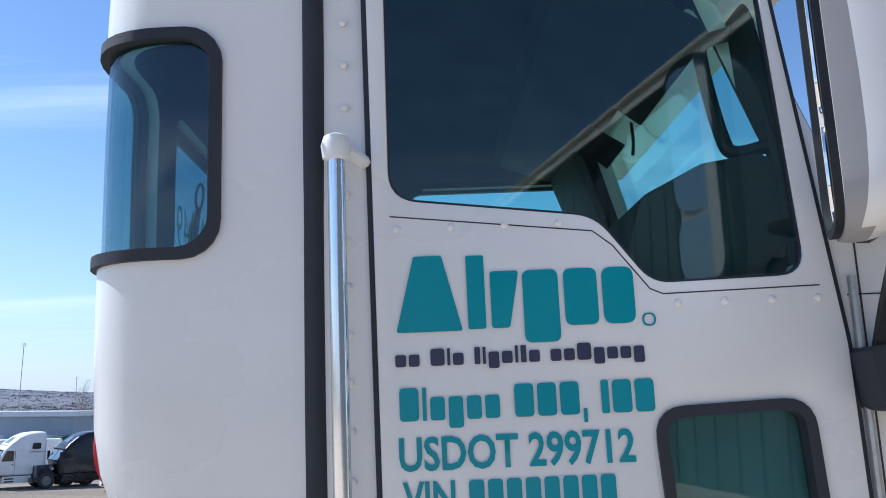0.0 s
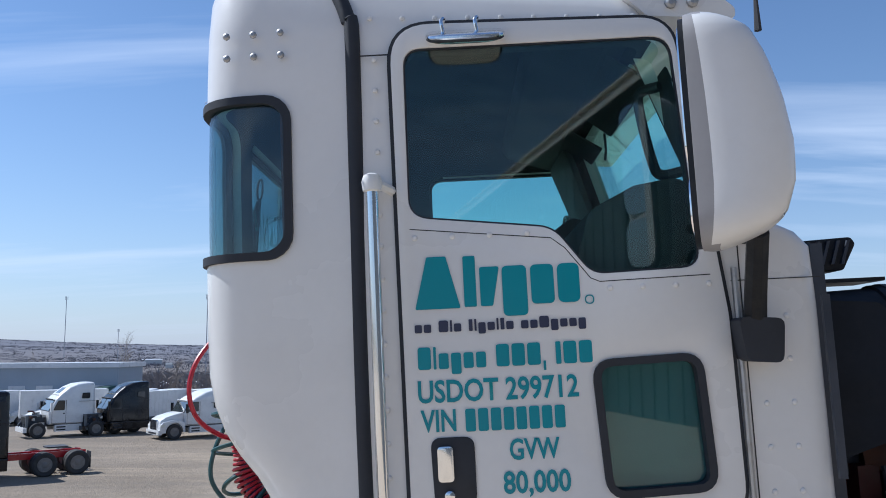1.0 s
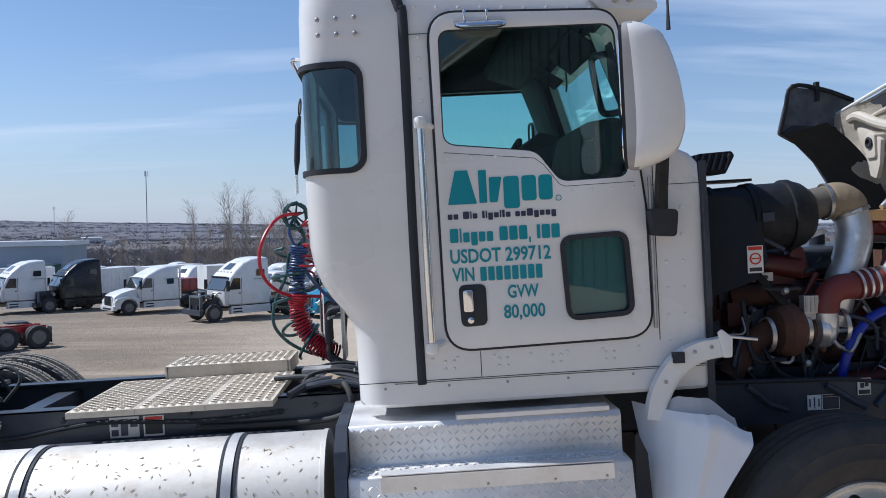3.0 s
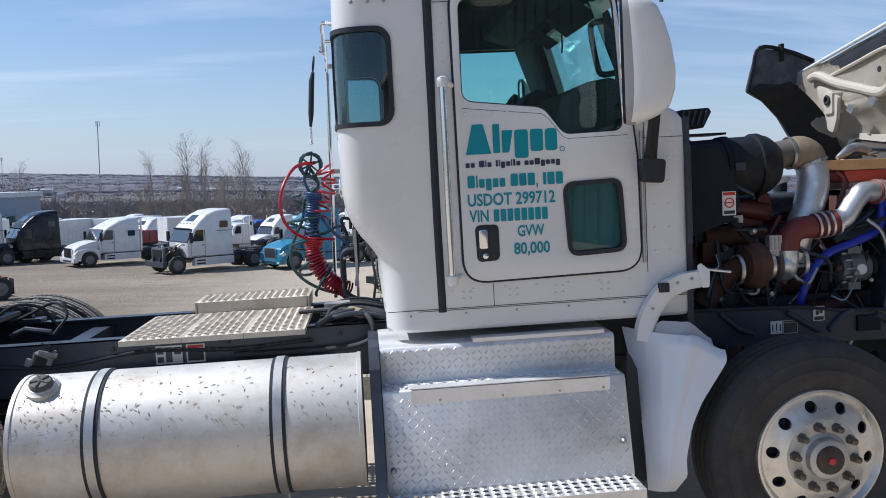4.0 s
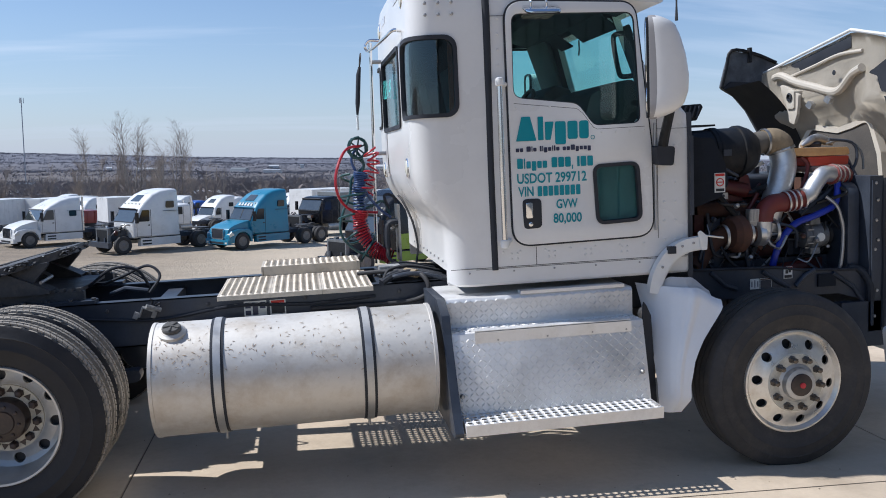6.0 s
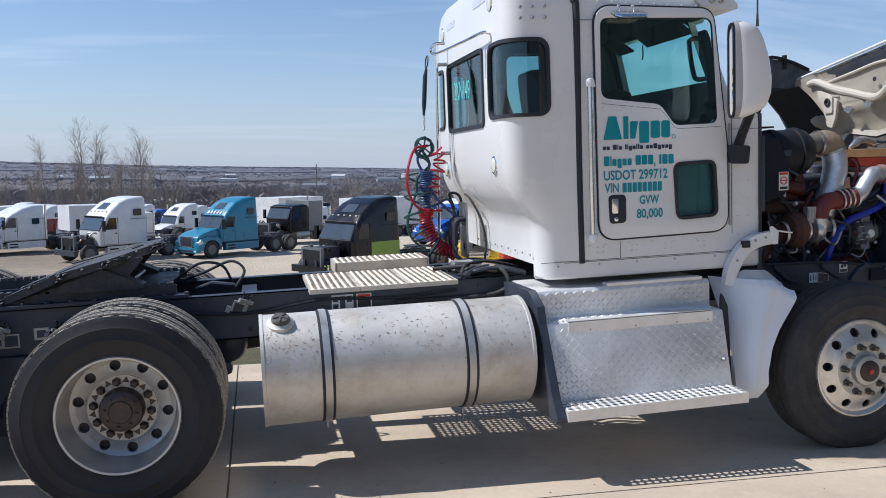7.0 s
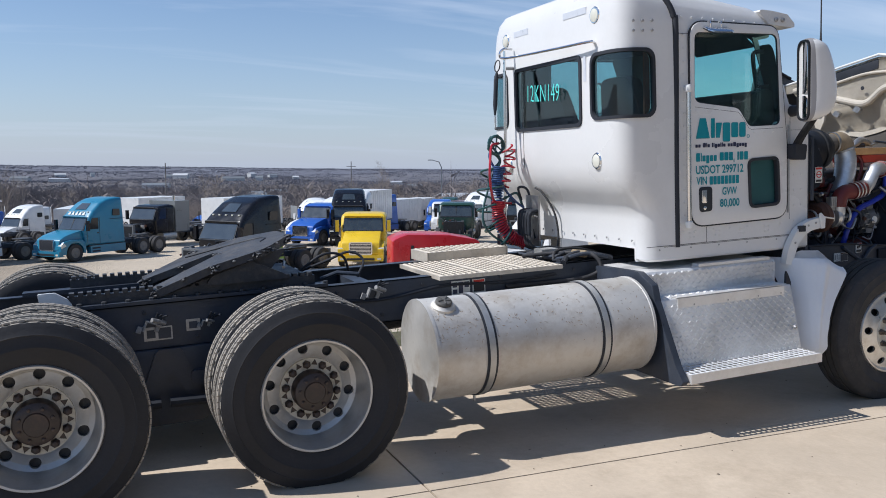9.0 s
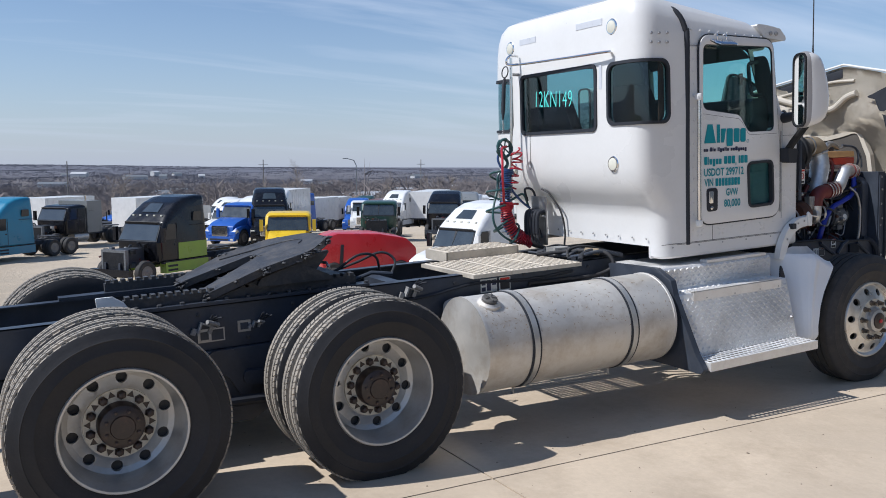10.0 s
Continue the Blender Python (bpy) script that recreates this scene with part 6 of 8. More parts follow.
part("side_channel", boxed(2.300, 2.318, 1.708, 1.7185, 0.24, 1.19), BAY, rad, bevel=0.003)
part("coolant_elbow", tubed([(2.20, 1.80, 0.62), (2.26, 1.76, 0.60), (2.30, 1.73, 0.52), (2.31, 1.725, 0.40)], 0.026, 10, 5), RUBBER, rad, "black lower coolant hose")
part("radiator_strut", tubed([(2.35, 1.95, 1.21), (2.36, 2.05, 1.32), (2.2, 2.35, 1.36)], 0.014, 8), BLACK, rad)
part("tank_bracket", tubed([(2.33, 2.0, 1.20), (2.38, 1.98, 1.32), (2.36, 2.0, 1.43), (2.20, 2.02, 1.46)], 0.010, 8, 4), BAY, rad)
rnd = random.Random(11)
for i in range(34):
    a = Vector((rnd.uniform(1.12, 2.3), rnd.uniform(1.86, 2.1), rnd.uniform(0.45, 1.2)))
    b = a + Vector((rnd.uniform(-0.35, 0.35), rnd.uniform(-0.06, 0.1), rnd.uniform(-0.3, 0.2)))
    m = (a + b) / 2 + Vector((rnd.uniform(-0.08, 0.08), rnd.uniform(-0.08, 0.0), rnd.uniform(-0.1, 0.05)))
    part("engine_hose", tubed([a, m, b], rnd.choice((0.007, 0.010, 0.015, 0.02)), 8, 5), rnd.choice((RUBBER, BAY, BAY, DUSTY, GALV, ENGINE_RED)), eng)
for i in range(46):
    a = Vector((rnd.uniform(1.15, 2.3), rnd.uniform(1.80, 2.0), rnd.uniform(0.44, 1.12)))
    b = a + Vector((rnd.uniform(-0.3, 0.3), rnd.uniform(-0.04, 0.1), rnd.uniform(-0.3, 0.1)))
    m = (a + b) / 2 + Vector((rnd.uniform(-0.1, 0.1), rnd.uniform(-0.05, 0.0), rnd.uniform(-0.12, 0.02)))
    part("engine_wire", tubed([a, m, b], rnd.choice((0.004, 0.005, 0.008, 0.012)), 6, 5), rnd.choice((RUBBER, BAY, BAY, INSIDE, GALV, DUSTY)), eng)
for i in range(30):
    x, z, y = rnd.uniform(1.15, 2.3), rnd.uniform(0.45, 1.1), rnd.uniform(1.86, 2.02)
    part("hose_end", lathed([(0.012, 0), (0.016, 0.006), (0.016, 0.026), (0.010, 0.034)], (x, y, z), (rnd.uniform(-1, 1), -1, rnd.uniform(-1, 1)), 8), rnd.choice((GALV, ALLOY_DULL, BLACK, RUST)), eng)
for i in range(22):
    x, z = rnd.uniform(1.15, 2.2), rnd.uniform(0.48, 1.15)
    w, h = rnd.uniform(0.02, 0.07), rnd.uniform(0.02, 0.07)
    y = rnd.uniform(1.98, 2.12)
    part("engine_fitting", boxed(x - w, x + w, y, y + 0.1, z - h, z + h), rnd.choice((BAY, BAY, ENGINE_RED, ALT_GREY, RUST, BAY)), eng, bevel=0.012)
part("fuel_filter", lathed([(0.05, 0), (0.055, 0.02), (0.055, 0.16), (0.03, 0.18)], (1.35, 1.98, 0.66), (0, 0, 1), 20), BLACK, eng)
part("grey_hose", tubed([(2.06, 1.84, 1.09), (2.115, 1.81, 1.03), (2.142, 1.80, 0.95), (2.158, 1.80, 0.85), (2.138, 1.80, 0.63), (2.10, 1.86, 0.5)], 0.012, 8, 6), GALV, eng)
ecu = part("bracket_plate", boxed(1.30, 1.42, 1.93, 1.945, 1.105, 1.145), ALLOY_DULL, eng, bevel=0.006)
for x in (1.335, 1.385):
    part("plate_bolt", lathed([(0.010, 0), (0.010, 0.006), (0.004, 0.008)], (x, 1.93, 1.125), (0, -1, 0), 8), BAY, ecu)
part("red_bracket", prismed(rounded([Vector(p) for p in [(1.555, 1.10), (1.53, 1.22), (1.565, 1.27), (1.60, 1.25), (1.62, 1.16), (1.66, 1.11)]], 0.012, 2), along_y(1.99), along_y(2.06)), ENGINE_RED, eng, bevel=0.008)
part("heat_shield", prismed(rounded([Vector(p) for p in [(1.60, 1.30), (1.74, 1.335), (1.76, 1.315), (1.66, 1.285)]], 0.004, 2), along_y(2.06), along_y(2.20)), ALLOY, eng, "bright heat-shield edge")
# front frame: dark inner guards, labels
bm = bmesh.new()
prism(bm, rounded([(0.98, 0.685), (1.66, 0.665), (1.86, 0.635), (2.45, 0.605), (2.45, 0.36), (2.1, 0.46), (1.2, 0.48), (0.98, 0.40)], 0.03, 3), along_y(1.76), along_y(1.80))
guard = part("inner_guard", bm, BAY, truck, "black inner wheel guard, blue glare lift in its colour", bevel=0.008)
part("guard_edge", tubed([(1.00, 1.755, 0.682), (1.66, 1.755, 0.660), (1.85, 1.755, 0.632), (2.42, 1.755, 0.602)], 0.009, 8), RUBBER, guard)
for p in (((1.56, 1.75, 0.64), (1.67, 1.75, 0.57), (1.74, 1.75, 0.53)), ((1.79, 1.75, 0.53), (1.86, 1.75, 0.60), (1.92, 1.75, 0.63)), ((1.20, 1.75, 0.66), (1.30, 1.75, 0.57), (1.38, 1.75, 0.54)), ((2.05, 1.75, 0.60), (2.20, 1.75, 0.50), (2.28, 1.75, 0.38))):
    part("guard_strut", tubed(p, 0.015, 8), BAY, guard)
part("guard_pocket", boxed(1.945, 2.07, 1.742, 1.759, 0.515, 0.595), SHIELD_BLACK, guard, bevel=0.008)
sticker(1.707, 1.768, 1.757, 0.584, 0.660, guard, [(0.05, 0.95, 0.86, 0.97, LABEL_RED), (0.2, 0.5, 0.42, 0.72, INSIDE), (0.55, 0.82, 0.5, 0.78, INSIDE), (0.08, 0.92, 0.05, 0.3, INSIDE)])
sticker(1.475, 1.537, 1.757, 0.530, 0.597, guard, [(0.12, 0.22, 0.2, 0.75, NAVY), (0.45, 0.55, 0.25, 0.85, NAVY), (0.45, 0.55, 0.1, 0.18, NAVY), (0.78, 0.88, 0.2, 0.75, NAVY)])
sticker(1.541, 1.622, 1.757, 0.528, 0.597, guard, [(0.04, 0.96, 0.04, 0.82, BAY), (0.04, 0.96, 0.85, 0.97, RUST)])
part("shock_absorber", tubed([(1.18, 1.86, 0.55), (1.22, 1.84, 0.18)], [0.035, 0.035], 14), BLACK, truck)
part("leaf_spring", tubed([(0.75, 1.90, 0.30), (1.1, 1.90, 0.18), (1.45, 1.90, 0.15), (1.85, 1.90, 0.20), (2.15, 1.90, 0.34)], 0.035, 8, 5), BLACK, truck, "black leaf spring")

# front wing behind the wheel: a bulged white sheet
def wing_point(u, v):
    """u runs from the cab side to the wheel, v from the hem to the crown."""
    z = -0.045 + 0.70 * v
    xl, yl = float(np.interp(z, [-0.045, 0.12, 0.36, 0.52, 0.66], [0.633, 0.637, 0.646, 0.646, 0.64])), float(np.interp(z, [-0.045, 0.12, 0.36, 0.52, 0.66], [1.27, 1.30, 1.41, 1.53, 1.615]))
    xr, yr = float(np.interp(z, [-0.045, 0.04, 0.12, 0.25, 0.384, 0.50, 0.60, 0.66], [0.745, 0.786, 0.784, 0.812, 0.872, 0.935, 0.992, 1.01])), float(np.interp(z, [-0.045, 0.04, 0.2, 0.384, 0.66], [1.225, 1.175, 1.178, 1.195, 1.215]))
    g = float(np.interp(u, [0, 0.15, 0.3, 0.45, 0.52, 0.56, 0.62, 0.70, 1.0], [0, 0.34, 0.62, 0.80, 0.84, 0.90, 0.905, 0.89, 1.0]))
    g = g if v < 0.95 else g * (1 - 0.10 * smooth(0.95, 1.0, v))
    top = -0.07 * smooth(0.62, 1.0, u) * smooth(0.45, 1.0, v)
    return Vector((xl + (xr - xl) * u, yl + (yr - yl) * g, z + top))


bm = bmesh.new()
NU, NV = 48, 36
rows = [[bm.verts.new(wing_point(i / NU, j / NV)) for i in range(NU + 1)] for j in range(NV + 1)]
for a, b in zip(rows, rows[1:]):
    for i in range(NU):
        bm.faces.new((a[i], a[i + 1], b[i + 1], b[i]))
bmesh.ops.smooth_vert(bm, verts=[v for r in rows[1:-1] for v in r[1:-1]], factor=0.5, use_axis_x=True, use_axis_y=True, use_axis_z=True)
bmesh.ops.solidify(bm, geom=bm.faces[:], thickness=0.010)
WING_WHITE = material("fresh_white_plastic", (0.76, 0.765, 0.77), 0.4, vary=0.04, scale=2, grain=50, bump=0.01, dirt=(0.6, 0.57, 0.52), dirt_amount=0.15)
wing = part("front_wing", bm, WING_WHITE, truck, "white moulded wing panel behind the front wheel", smooth=50)
bm = bmesh.new()
rows = []
for j in range(4):
    rows.append([bm.verts.new(wing_point(0.22 + 0.70 * i / 20, 1.0) + Vector((-0.004, 0.030 + 0.012 * j, (0.058 * smooth(0, 5, i) * (1 - 0.35 * smooth(12, 20, i))) * j / 3 - 0.006))) for i in range(21)])
for a, b in zip(rows, rows[1:]):
    for i in range(20):
        bm.faces.new((a[i], a[i + 1], b[i + 1], b[i]))
bmesh.ops.solidify(bm, geom=bm.faces[:], thickness=0.008)
part("crown_lip", bm, WING_WHITE, wing, smooth=50)


def swept_bar(path, half, y0, y1):
    """A bar of rectangular section along a path in x and z; y0 and y1 are its faces' offsets."""
    p = spline(path, 5)
    bm = bmesh.new()
    rings = []
    for i, c in enumerate(p):
        d = p[min(i + 1, len(p) - 1)] - p[max(i - 1, 0)]
        n = Vector((-d.z, 0, d.x)).normalized() * half
        rings.append([bm.verts.new(q) for q in (c + n + Vector((0, y0, 0)), c - n + Vector((0, y0, 0)), c - n + Vector((0, y1, 0)), c + n + Vector((0, y1, 0)))])
    for a, b in zip(rings, rings[1:]):
        bridge(bm, a, b)
    bm.faces.new(rings[0][::-1])
    bm.faces.new(rings[-1])
    return bm


ARM = [(0.690, 1.455, 0.610), (0.708, 1.452, 0.700), (0.748, 1.450, 0.782), (0.805, 1.450, 0.845), (0.88, 1.450, 0.880), (0.945, 1.450, 0.890), (1.000, 1.450, 0.896)]
brk = part("wing_bracket", swept_bar(ARM, 0.036, -0.022, 0.03), WHITE_DULL, truck, "white wing support arm with a black latch", bevel=0.008)
part("arm_flange", swept_bar([(x + 0.030, y, z - 0.030) for x, y, z in ARM[:-1]] + [(1.000, 1.45, 0.862)], 0.012, -0.005, 0.03), WHITE_DULL, brk, bevel=0.004)
part("arm_plate", prismed(rounded([Vector(p) for p in [(0.975, 0.850), (1.012, 0.850), (1.016, 0.930), (0.972, 0.968), (0.955, 0.955)]], 0.01, 3), along_y(1.418), along_y(1.428)), WHITE_DULL, brk, bevel=0.003)
for x, z in ((0.735, 0.765), (0.86, 0.880), (0.93, 0.895), (0.995, 0.90)):
    part("arm_bolt", lathed([(0.008, 0), (0.008, 0.004), (0.004, 0.006)], (x, 1.427, z), (0, -1, 0), 8), GALV, brk)
part("latch", boxed(0.768, 0.812, 1.405, 1.440, 0.842, 0.884), RUBBER, brk, bevel=0.006, label="black latch")
part("latch_rod", tubed([(0.995, 1.43, 0.935), (1.13, 1.45, 0.912)], 0.006, 6), ALLOY, brk)
part("wing_guard", prismed(rounded([(0.56, -0.02), (0.66, -0.04), (0.63, 0.50), (0.585, 0.60)], 0.01, 2), along_y(1.36), along_y(1.375)), RUBBER, wing, "black rubber splash guard")

# opened hood, tipped forward: inner face, slot, bulges, wings with liners
bm = bmesh.new()
rows = []
for j in range(25):
    v = j / 24
    r = []
    for i in range(33):
        u = i / 32
        e = abs(2 * u - 1)
        y = 1.60 + 1.80 * u
        z = 0.40 + ((1.655 + (y - 1.60) * 0.23 if y < 2.25 else 1.805 - (y - 2.25) * 0.167) - 0.01) * v
        x = 2.78 - 0.20 * v + 0.06 * math.sin(v * 5.5) - (0.24 if u < 0.5 else 0.04) * e ** 5 * (0.4 + 0.6 * v)
        x -= 0.10 * math.exp(-((u - 0.22) / 0.12) ** 2 - ((v - 0.74) / 0.11) ** 2) + 0.10 * math.exp(-((u - 0.78) / 0.12) ** 2 - ((v - 0.74) / 0.11) ** 2)
        x += 0.07 * math.exp(-((u - 0.5) / 0.2) ** 2 - ((v - 0.45) / 0.16) ** 2)
        x += 0.02 * noise.noise(Vector((u * 5, v * 6, 0)))
        x -= 0.07 * math.exp(-((u - 0.62) / 0.20) ** 2 - ((v - 0.80) / 0.05) ** 2)  # cross rib
        x -= 0.05 * math.exp(-((v - 0.60 - 0.5 * abs(u - 0.5)) / 0.025) ** 2)
        r.append(bm.verts.new((x, y, z)))
    rows.append(r)
for a, b in zip(rows, rows[1:]):
    for i in range(32):
        bm.faces.new((a[i], a[i + 1], b[i + 1], b[i]))
bmesh.ops.solidify(bm, geom=bm.faces[:], thickness=0.018)
hood = part("hood", bm, HOOD_IN, truck, "cream inside of the opened tilting hood", smooth=60)


def hood_top(y):
    return 2.055 + (y - 1.60) * 0.23 if y < 2.25 else 2.205 - (y - 2.25) * 0.167


slot = [(y, hood_top(y) - 0.030) for y in [2.27 + 0.073 * i for i in range(11)]]
slot += [(y, z - 0.082) for y, z in slot[::-1]]
# Solid dark bar in place of the slot's shaded depth.
part("hood_slot", prismed(rounded([Vector(p) for p in slot], 0.006, 2), along_x(2.535), along_x(2.62)), RUBBER, hood, "dark bar drawn for the shaded air slot under the hood's edge", bevel=0.003)
part("slot_lip", tubed([(2.53, y, hood_top(y) - 0.125) for y in (2.14, 2.4, 2.7, 3.04)], 0.013, 8, 6), HOOD_IN, hood)
part("hood_edge", tubed([(2.52, y, hood_top(y) + 0.004) for y in (1.62, 1.85, 2.1, 2.24, 2.30, 2.7, 3.0, 3.2, 3.38)], 0.011, 10, 3), WHITE_DULL, hood)
# Shade in the hood's grille recess, drawn as a dark dusty panel.
HOOD_SHADE = material("dusty_grille_screen", (0.085, 0.075, 0.065), 0.85, vary=0.3, scale=3, grain=70, bump=0.2, dirt=(0.16, 0.13, 0.10), dirt_amount=0.4)
part("grille_opening", prismed(rounded([Vector(p) for p in [(2.03, 0.62), (1.99, 1.08), (2.03, 1.345), (2.13, 1.575), (2.30, 1.53), (2.46, 1.50), (2.77, 1.535), (2.90, 1.40), (2.88, 0.62)]], 0.06, 4), along_x(2.575), along_x(2.62)), HOOD_SHADE, hood, "dark panel for the shaded grille recess inside the hood", bevel=0.01)
part("grille_frame", band(rounded([Vector(p) for p in [(1.99, 0.58), (1.95, 1.08), (1.99, 1.36), (2.11, 1.615), (2.30, 1.57), (2.46, 1.54), (2.79, 1.575), (2.94, 1.42), (2.92, 0.58)]], 0.06, 4), rounded([Vector(p) for p in [(2.03, 0.62), (1.99, 1.08), (2.03, 1.345), (2.13, 1.575), (2.30, 1.53), (2.46, 1.50), (2.77, 1.535), (2.90, 1.40), (2.88, 0.62)]], 0.06, 4), along_x(2.565), along_x(2.62)), HOOD_IN, hood, bevel=0.008)
FW = [(2.13, 1.91), (2.17, 2.06), (2.22, 2.215), (2.30, 2.20), (2.43, 2.185), (2.62, 2.11), (2.78, 2.05), (2.86, 1.80), (2.84, 1.35), (2.62, 1.30), (2.52, 1.42), (2.46, 1.55), (2.36, 1.72), (2.25, 1.84)]
GRIME = material("grimy_wing_inside", (0.115, 0.125, 0.14), 0.6, vary=0.5, scale=9, grain=40, bump=0.08, dirt=(0.03, 0.032, 0.038), dirt_amount=0.6)
w = part("hood_wing", prismed(rounded(FW, 0.03, 3), along_y(3.365), along_y(3.395)), GRIME, hood, "raised front wing of the hood", bevel=0.008)
bm = bmesh.new()
arch = spline([(2.16, 0, 1.90), (2.28, 0, 1.80), (2.40, 0, 1.66), (2.48, 0, 1.50), (2.56, 0, 1.36), (2.70, 0, 1.28)], 4)
lo = [bm.verts.new((p.x, 3.36, p.z)) for p in arch]
hi = [bm.verts.new((p.x + 0.06, 2.92, p.z + 0.03)) for p in arch]
for i in range(len(arch) - 1):
    bm.faces.new((lo[i], lo[i + 1], hi[i + 1], hi[i]))
bmesh.ops.solidify(bm, geom=bm.faces[:], thickness=0.012)
part("wing_liner", bm, RUBBER, w, "black wheel-arch liner")
part("liner_side", prismed(rounded([(2.135, 1.905), (2.22, 1.962), (2.32, 1.955), (2.45, 1.945), (2.66, 1.92), (2.82, 1.80), (2.83, 1.36), (2.62, 1.31), (2.525, 1.43), (2.465, 1.555), (2.36, 1.728), (2.25, 1.848)], 0.02, 3), along_y(3.345), along_y(3.362)), RUBBER, w, bevel=0.004)
part("wing_clip", boxed(2.372, 2.395, 3.33, 3.37, 2.11, 2.23), DUSTY, w, bevel=0.004)
part("wing_lip", tubed([(2.135, 3.355, 1.91), (2.175, 3.35, 2.06), (2.225, 3.35, 2.21), (2.43, 3.35, 2.18), (2.62, 3.35, 2.105)], 0.014, 8, 4), DUSTY, w)
bm = bmesh.new()
prism(bm, rounded([Vector(p) for p in [(1.965, 1.89), (1.90, 1.91), (1.82, 1.945), (1.70, 1.99), (1.60, 2.0), (1.58, 1.32), (1.64, 1.36), (1.696, 1.457), (1.76, 1.60), (1.79, 1.707), (1.84, 1.78), (1.87, 1.86)]], 0.012, 2), along_x(2.44), along_x(2.455))
part("torn_liner", bm, RUBBER, hood, "torn black liner of the near wing", bevel=0.004)
rib = spline([(2.505, 3.18, 1.965), (2.505, 3.08, 1.972), (2.505, 2.88, 1.905), (2.51, 2.64, 1.845), (2.505, 2.44, 1.800), (2.50, 2.34, 1.805), (2.50, 2.27, 1.850), (2.495, 2.19, 1.905), (2.49, 2.09, 1.935)], 4)
part("hood_rib", tubed(rib, 0.030, 10), HOOD_IN, hood, "raised cream stiffening rib")
part("rib_hole", lathed([(0.018, 0), (0.018, 0.004), (0.01, 0.005)], (2.49, 2.39, 1.93), (-1, 0, 0), 14), RUBBER, hood)
for y, z in ((2.60, 1.72), (2.38, 1.745)):
    part("rib_patch", prismed(rounded([Vector(p) for p in ((y, z), (y + 0.05, z + 0.03), (y + 0.09, z - 0.005), (y + 0.03, z - 0.035))], 0.008, 2), along_x(2.455), along_x(2.49)), GALV, hood)
part("latch_plate", prismed(rounded([Vector(p) for p in ((2.74, 1.80), (2.86, 1.86), (2.99, 1.90), (2.97, 1.83), (2.90, 1.72), (2.86, 1.60), (2.80, 1.58), (2.76, 1.66))], 0.015, 3), along_x(2.435), along_x(2.46)), HOOD_IN, hood, "cream latch plate", bevel=0.006)
part("hood_latch", prismed(rrect(2.78, 2.88, 1.70, 1.84, 0.02), along_x(2.42), along_x(2.50)), HOOD_IN, hood, "cream hood latch bracket", bevel=0.008)
part("latch_eye", lathed([(0.03, 0), (0.034, 0.01), (0.022, 0.014), (0.018, 0.0)], (2.42, 2.83, 1.79), (-1, 0, 0), 18), RUBBER, hood)
bm = bmesh.new()
prism(bm, rounded([(2.16, 0.30), (2.19, 0.06), (2.24, -0.10), (2.36, -0.10), (3.0, -0.06), (3.05, 0.33), (2.40, 0.34)], 0.04, 4), along_y(1.32), along_y(1.42))
part("bumper_end", bm, WHITE, truck, "white plastic bumper end", bevel=0.02)
part("bumper", boxed(2.75, 3.0, 1.42, over(1.42), -0.06, 0.33), WHITE, truck, bevel=0.03)
part("tow_arm", boxed(2.10, 2.75, 1.72, 1.80, 0.10, 0.40), BLACK, truck, bevel=0.02)
bm = bmesh.new()
for i in range(9):
    box(bm, 2.50, 2.76, 1.52 + 0.03 * i, 1.535 + 0.03 * i, 0.60, 0.615)
part("step_mesh", bm, GALV, truck, "bare metal walking mesh")
part("headlight_back", lathed([(0.05, 0), (0.12, 0.03), (0.13, 0.08), (0.08, 0.10)], (2.62, 1.60, 0.47), (1, 0, 0), 22), WHITE_DULL, truck, "pale back of the headlight")

# ---- behind the cab: hose post, spring, air lines ----
post = part("hose_post", tubed([(-0.80, 2.985, 0.70), (-0.785, 2.975, 1.2), (-0.775, 2.965, 1.60), (-0.765, 2.955, 2.285)], 0.0125, 10, 4), CHROME, truck, "chrome hose post behind the cab")
part("post_arm", tubed([(-0.690, 1.79, 2.195), (-0.735, 1.80, 2.200), (-0.75, 2.2, 2.205), (-0.78, 2.90, 2.222), (-0.80, 2.97, 2.262), (-0.77, 2.958, 2.30), (-0.70, 2.95, 2.30)], 0.010, 10, 5), CHROME, post)
for z in (2.15, 1.50):
    part("post_mount", tubed([(-0.69, 2.96, z), (-0.77, 2.962, z)], 0.014, 10), GALV, post)
HX, HY = -0.90, 2.915
ring_pts = [(-0.845 + 0.006 * math.sin(a), 2.93 + 0.045 * math.cos(a), 2.165 + 0.045 * math.sin(a)) for a in [2 * math.pi * i / 20 for i in range(21)]]
part("hanger_ring", tubed(ring_pts, 0.005, 6), INSIDE, post)
part("hanger_spring", tubed([(-0.85, 2.93, 2.115), (-0.862, 2.926, 2.06), (-0.878, 2.922, 1.86), (-0.885, 2.918, 1.78)], [0.010, 0.017, 0.017, 0.008], 10), RUBBER, post, "black sheathed hanger spring")
coil = [( -0.886 + 0.007 * math.cos(k), 2.916 + 0.007 * math.sin(k), 1.775 - 0.0025 * k) for k in [0.6 * i for i in range(70)]]
part("hanger_chain", tubed(coil, 0.003, 5), GALV, post)


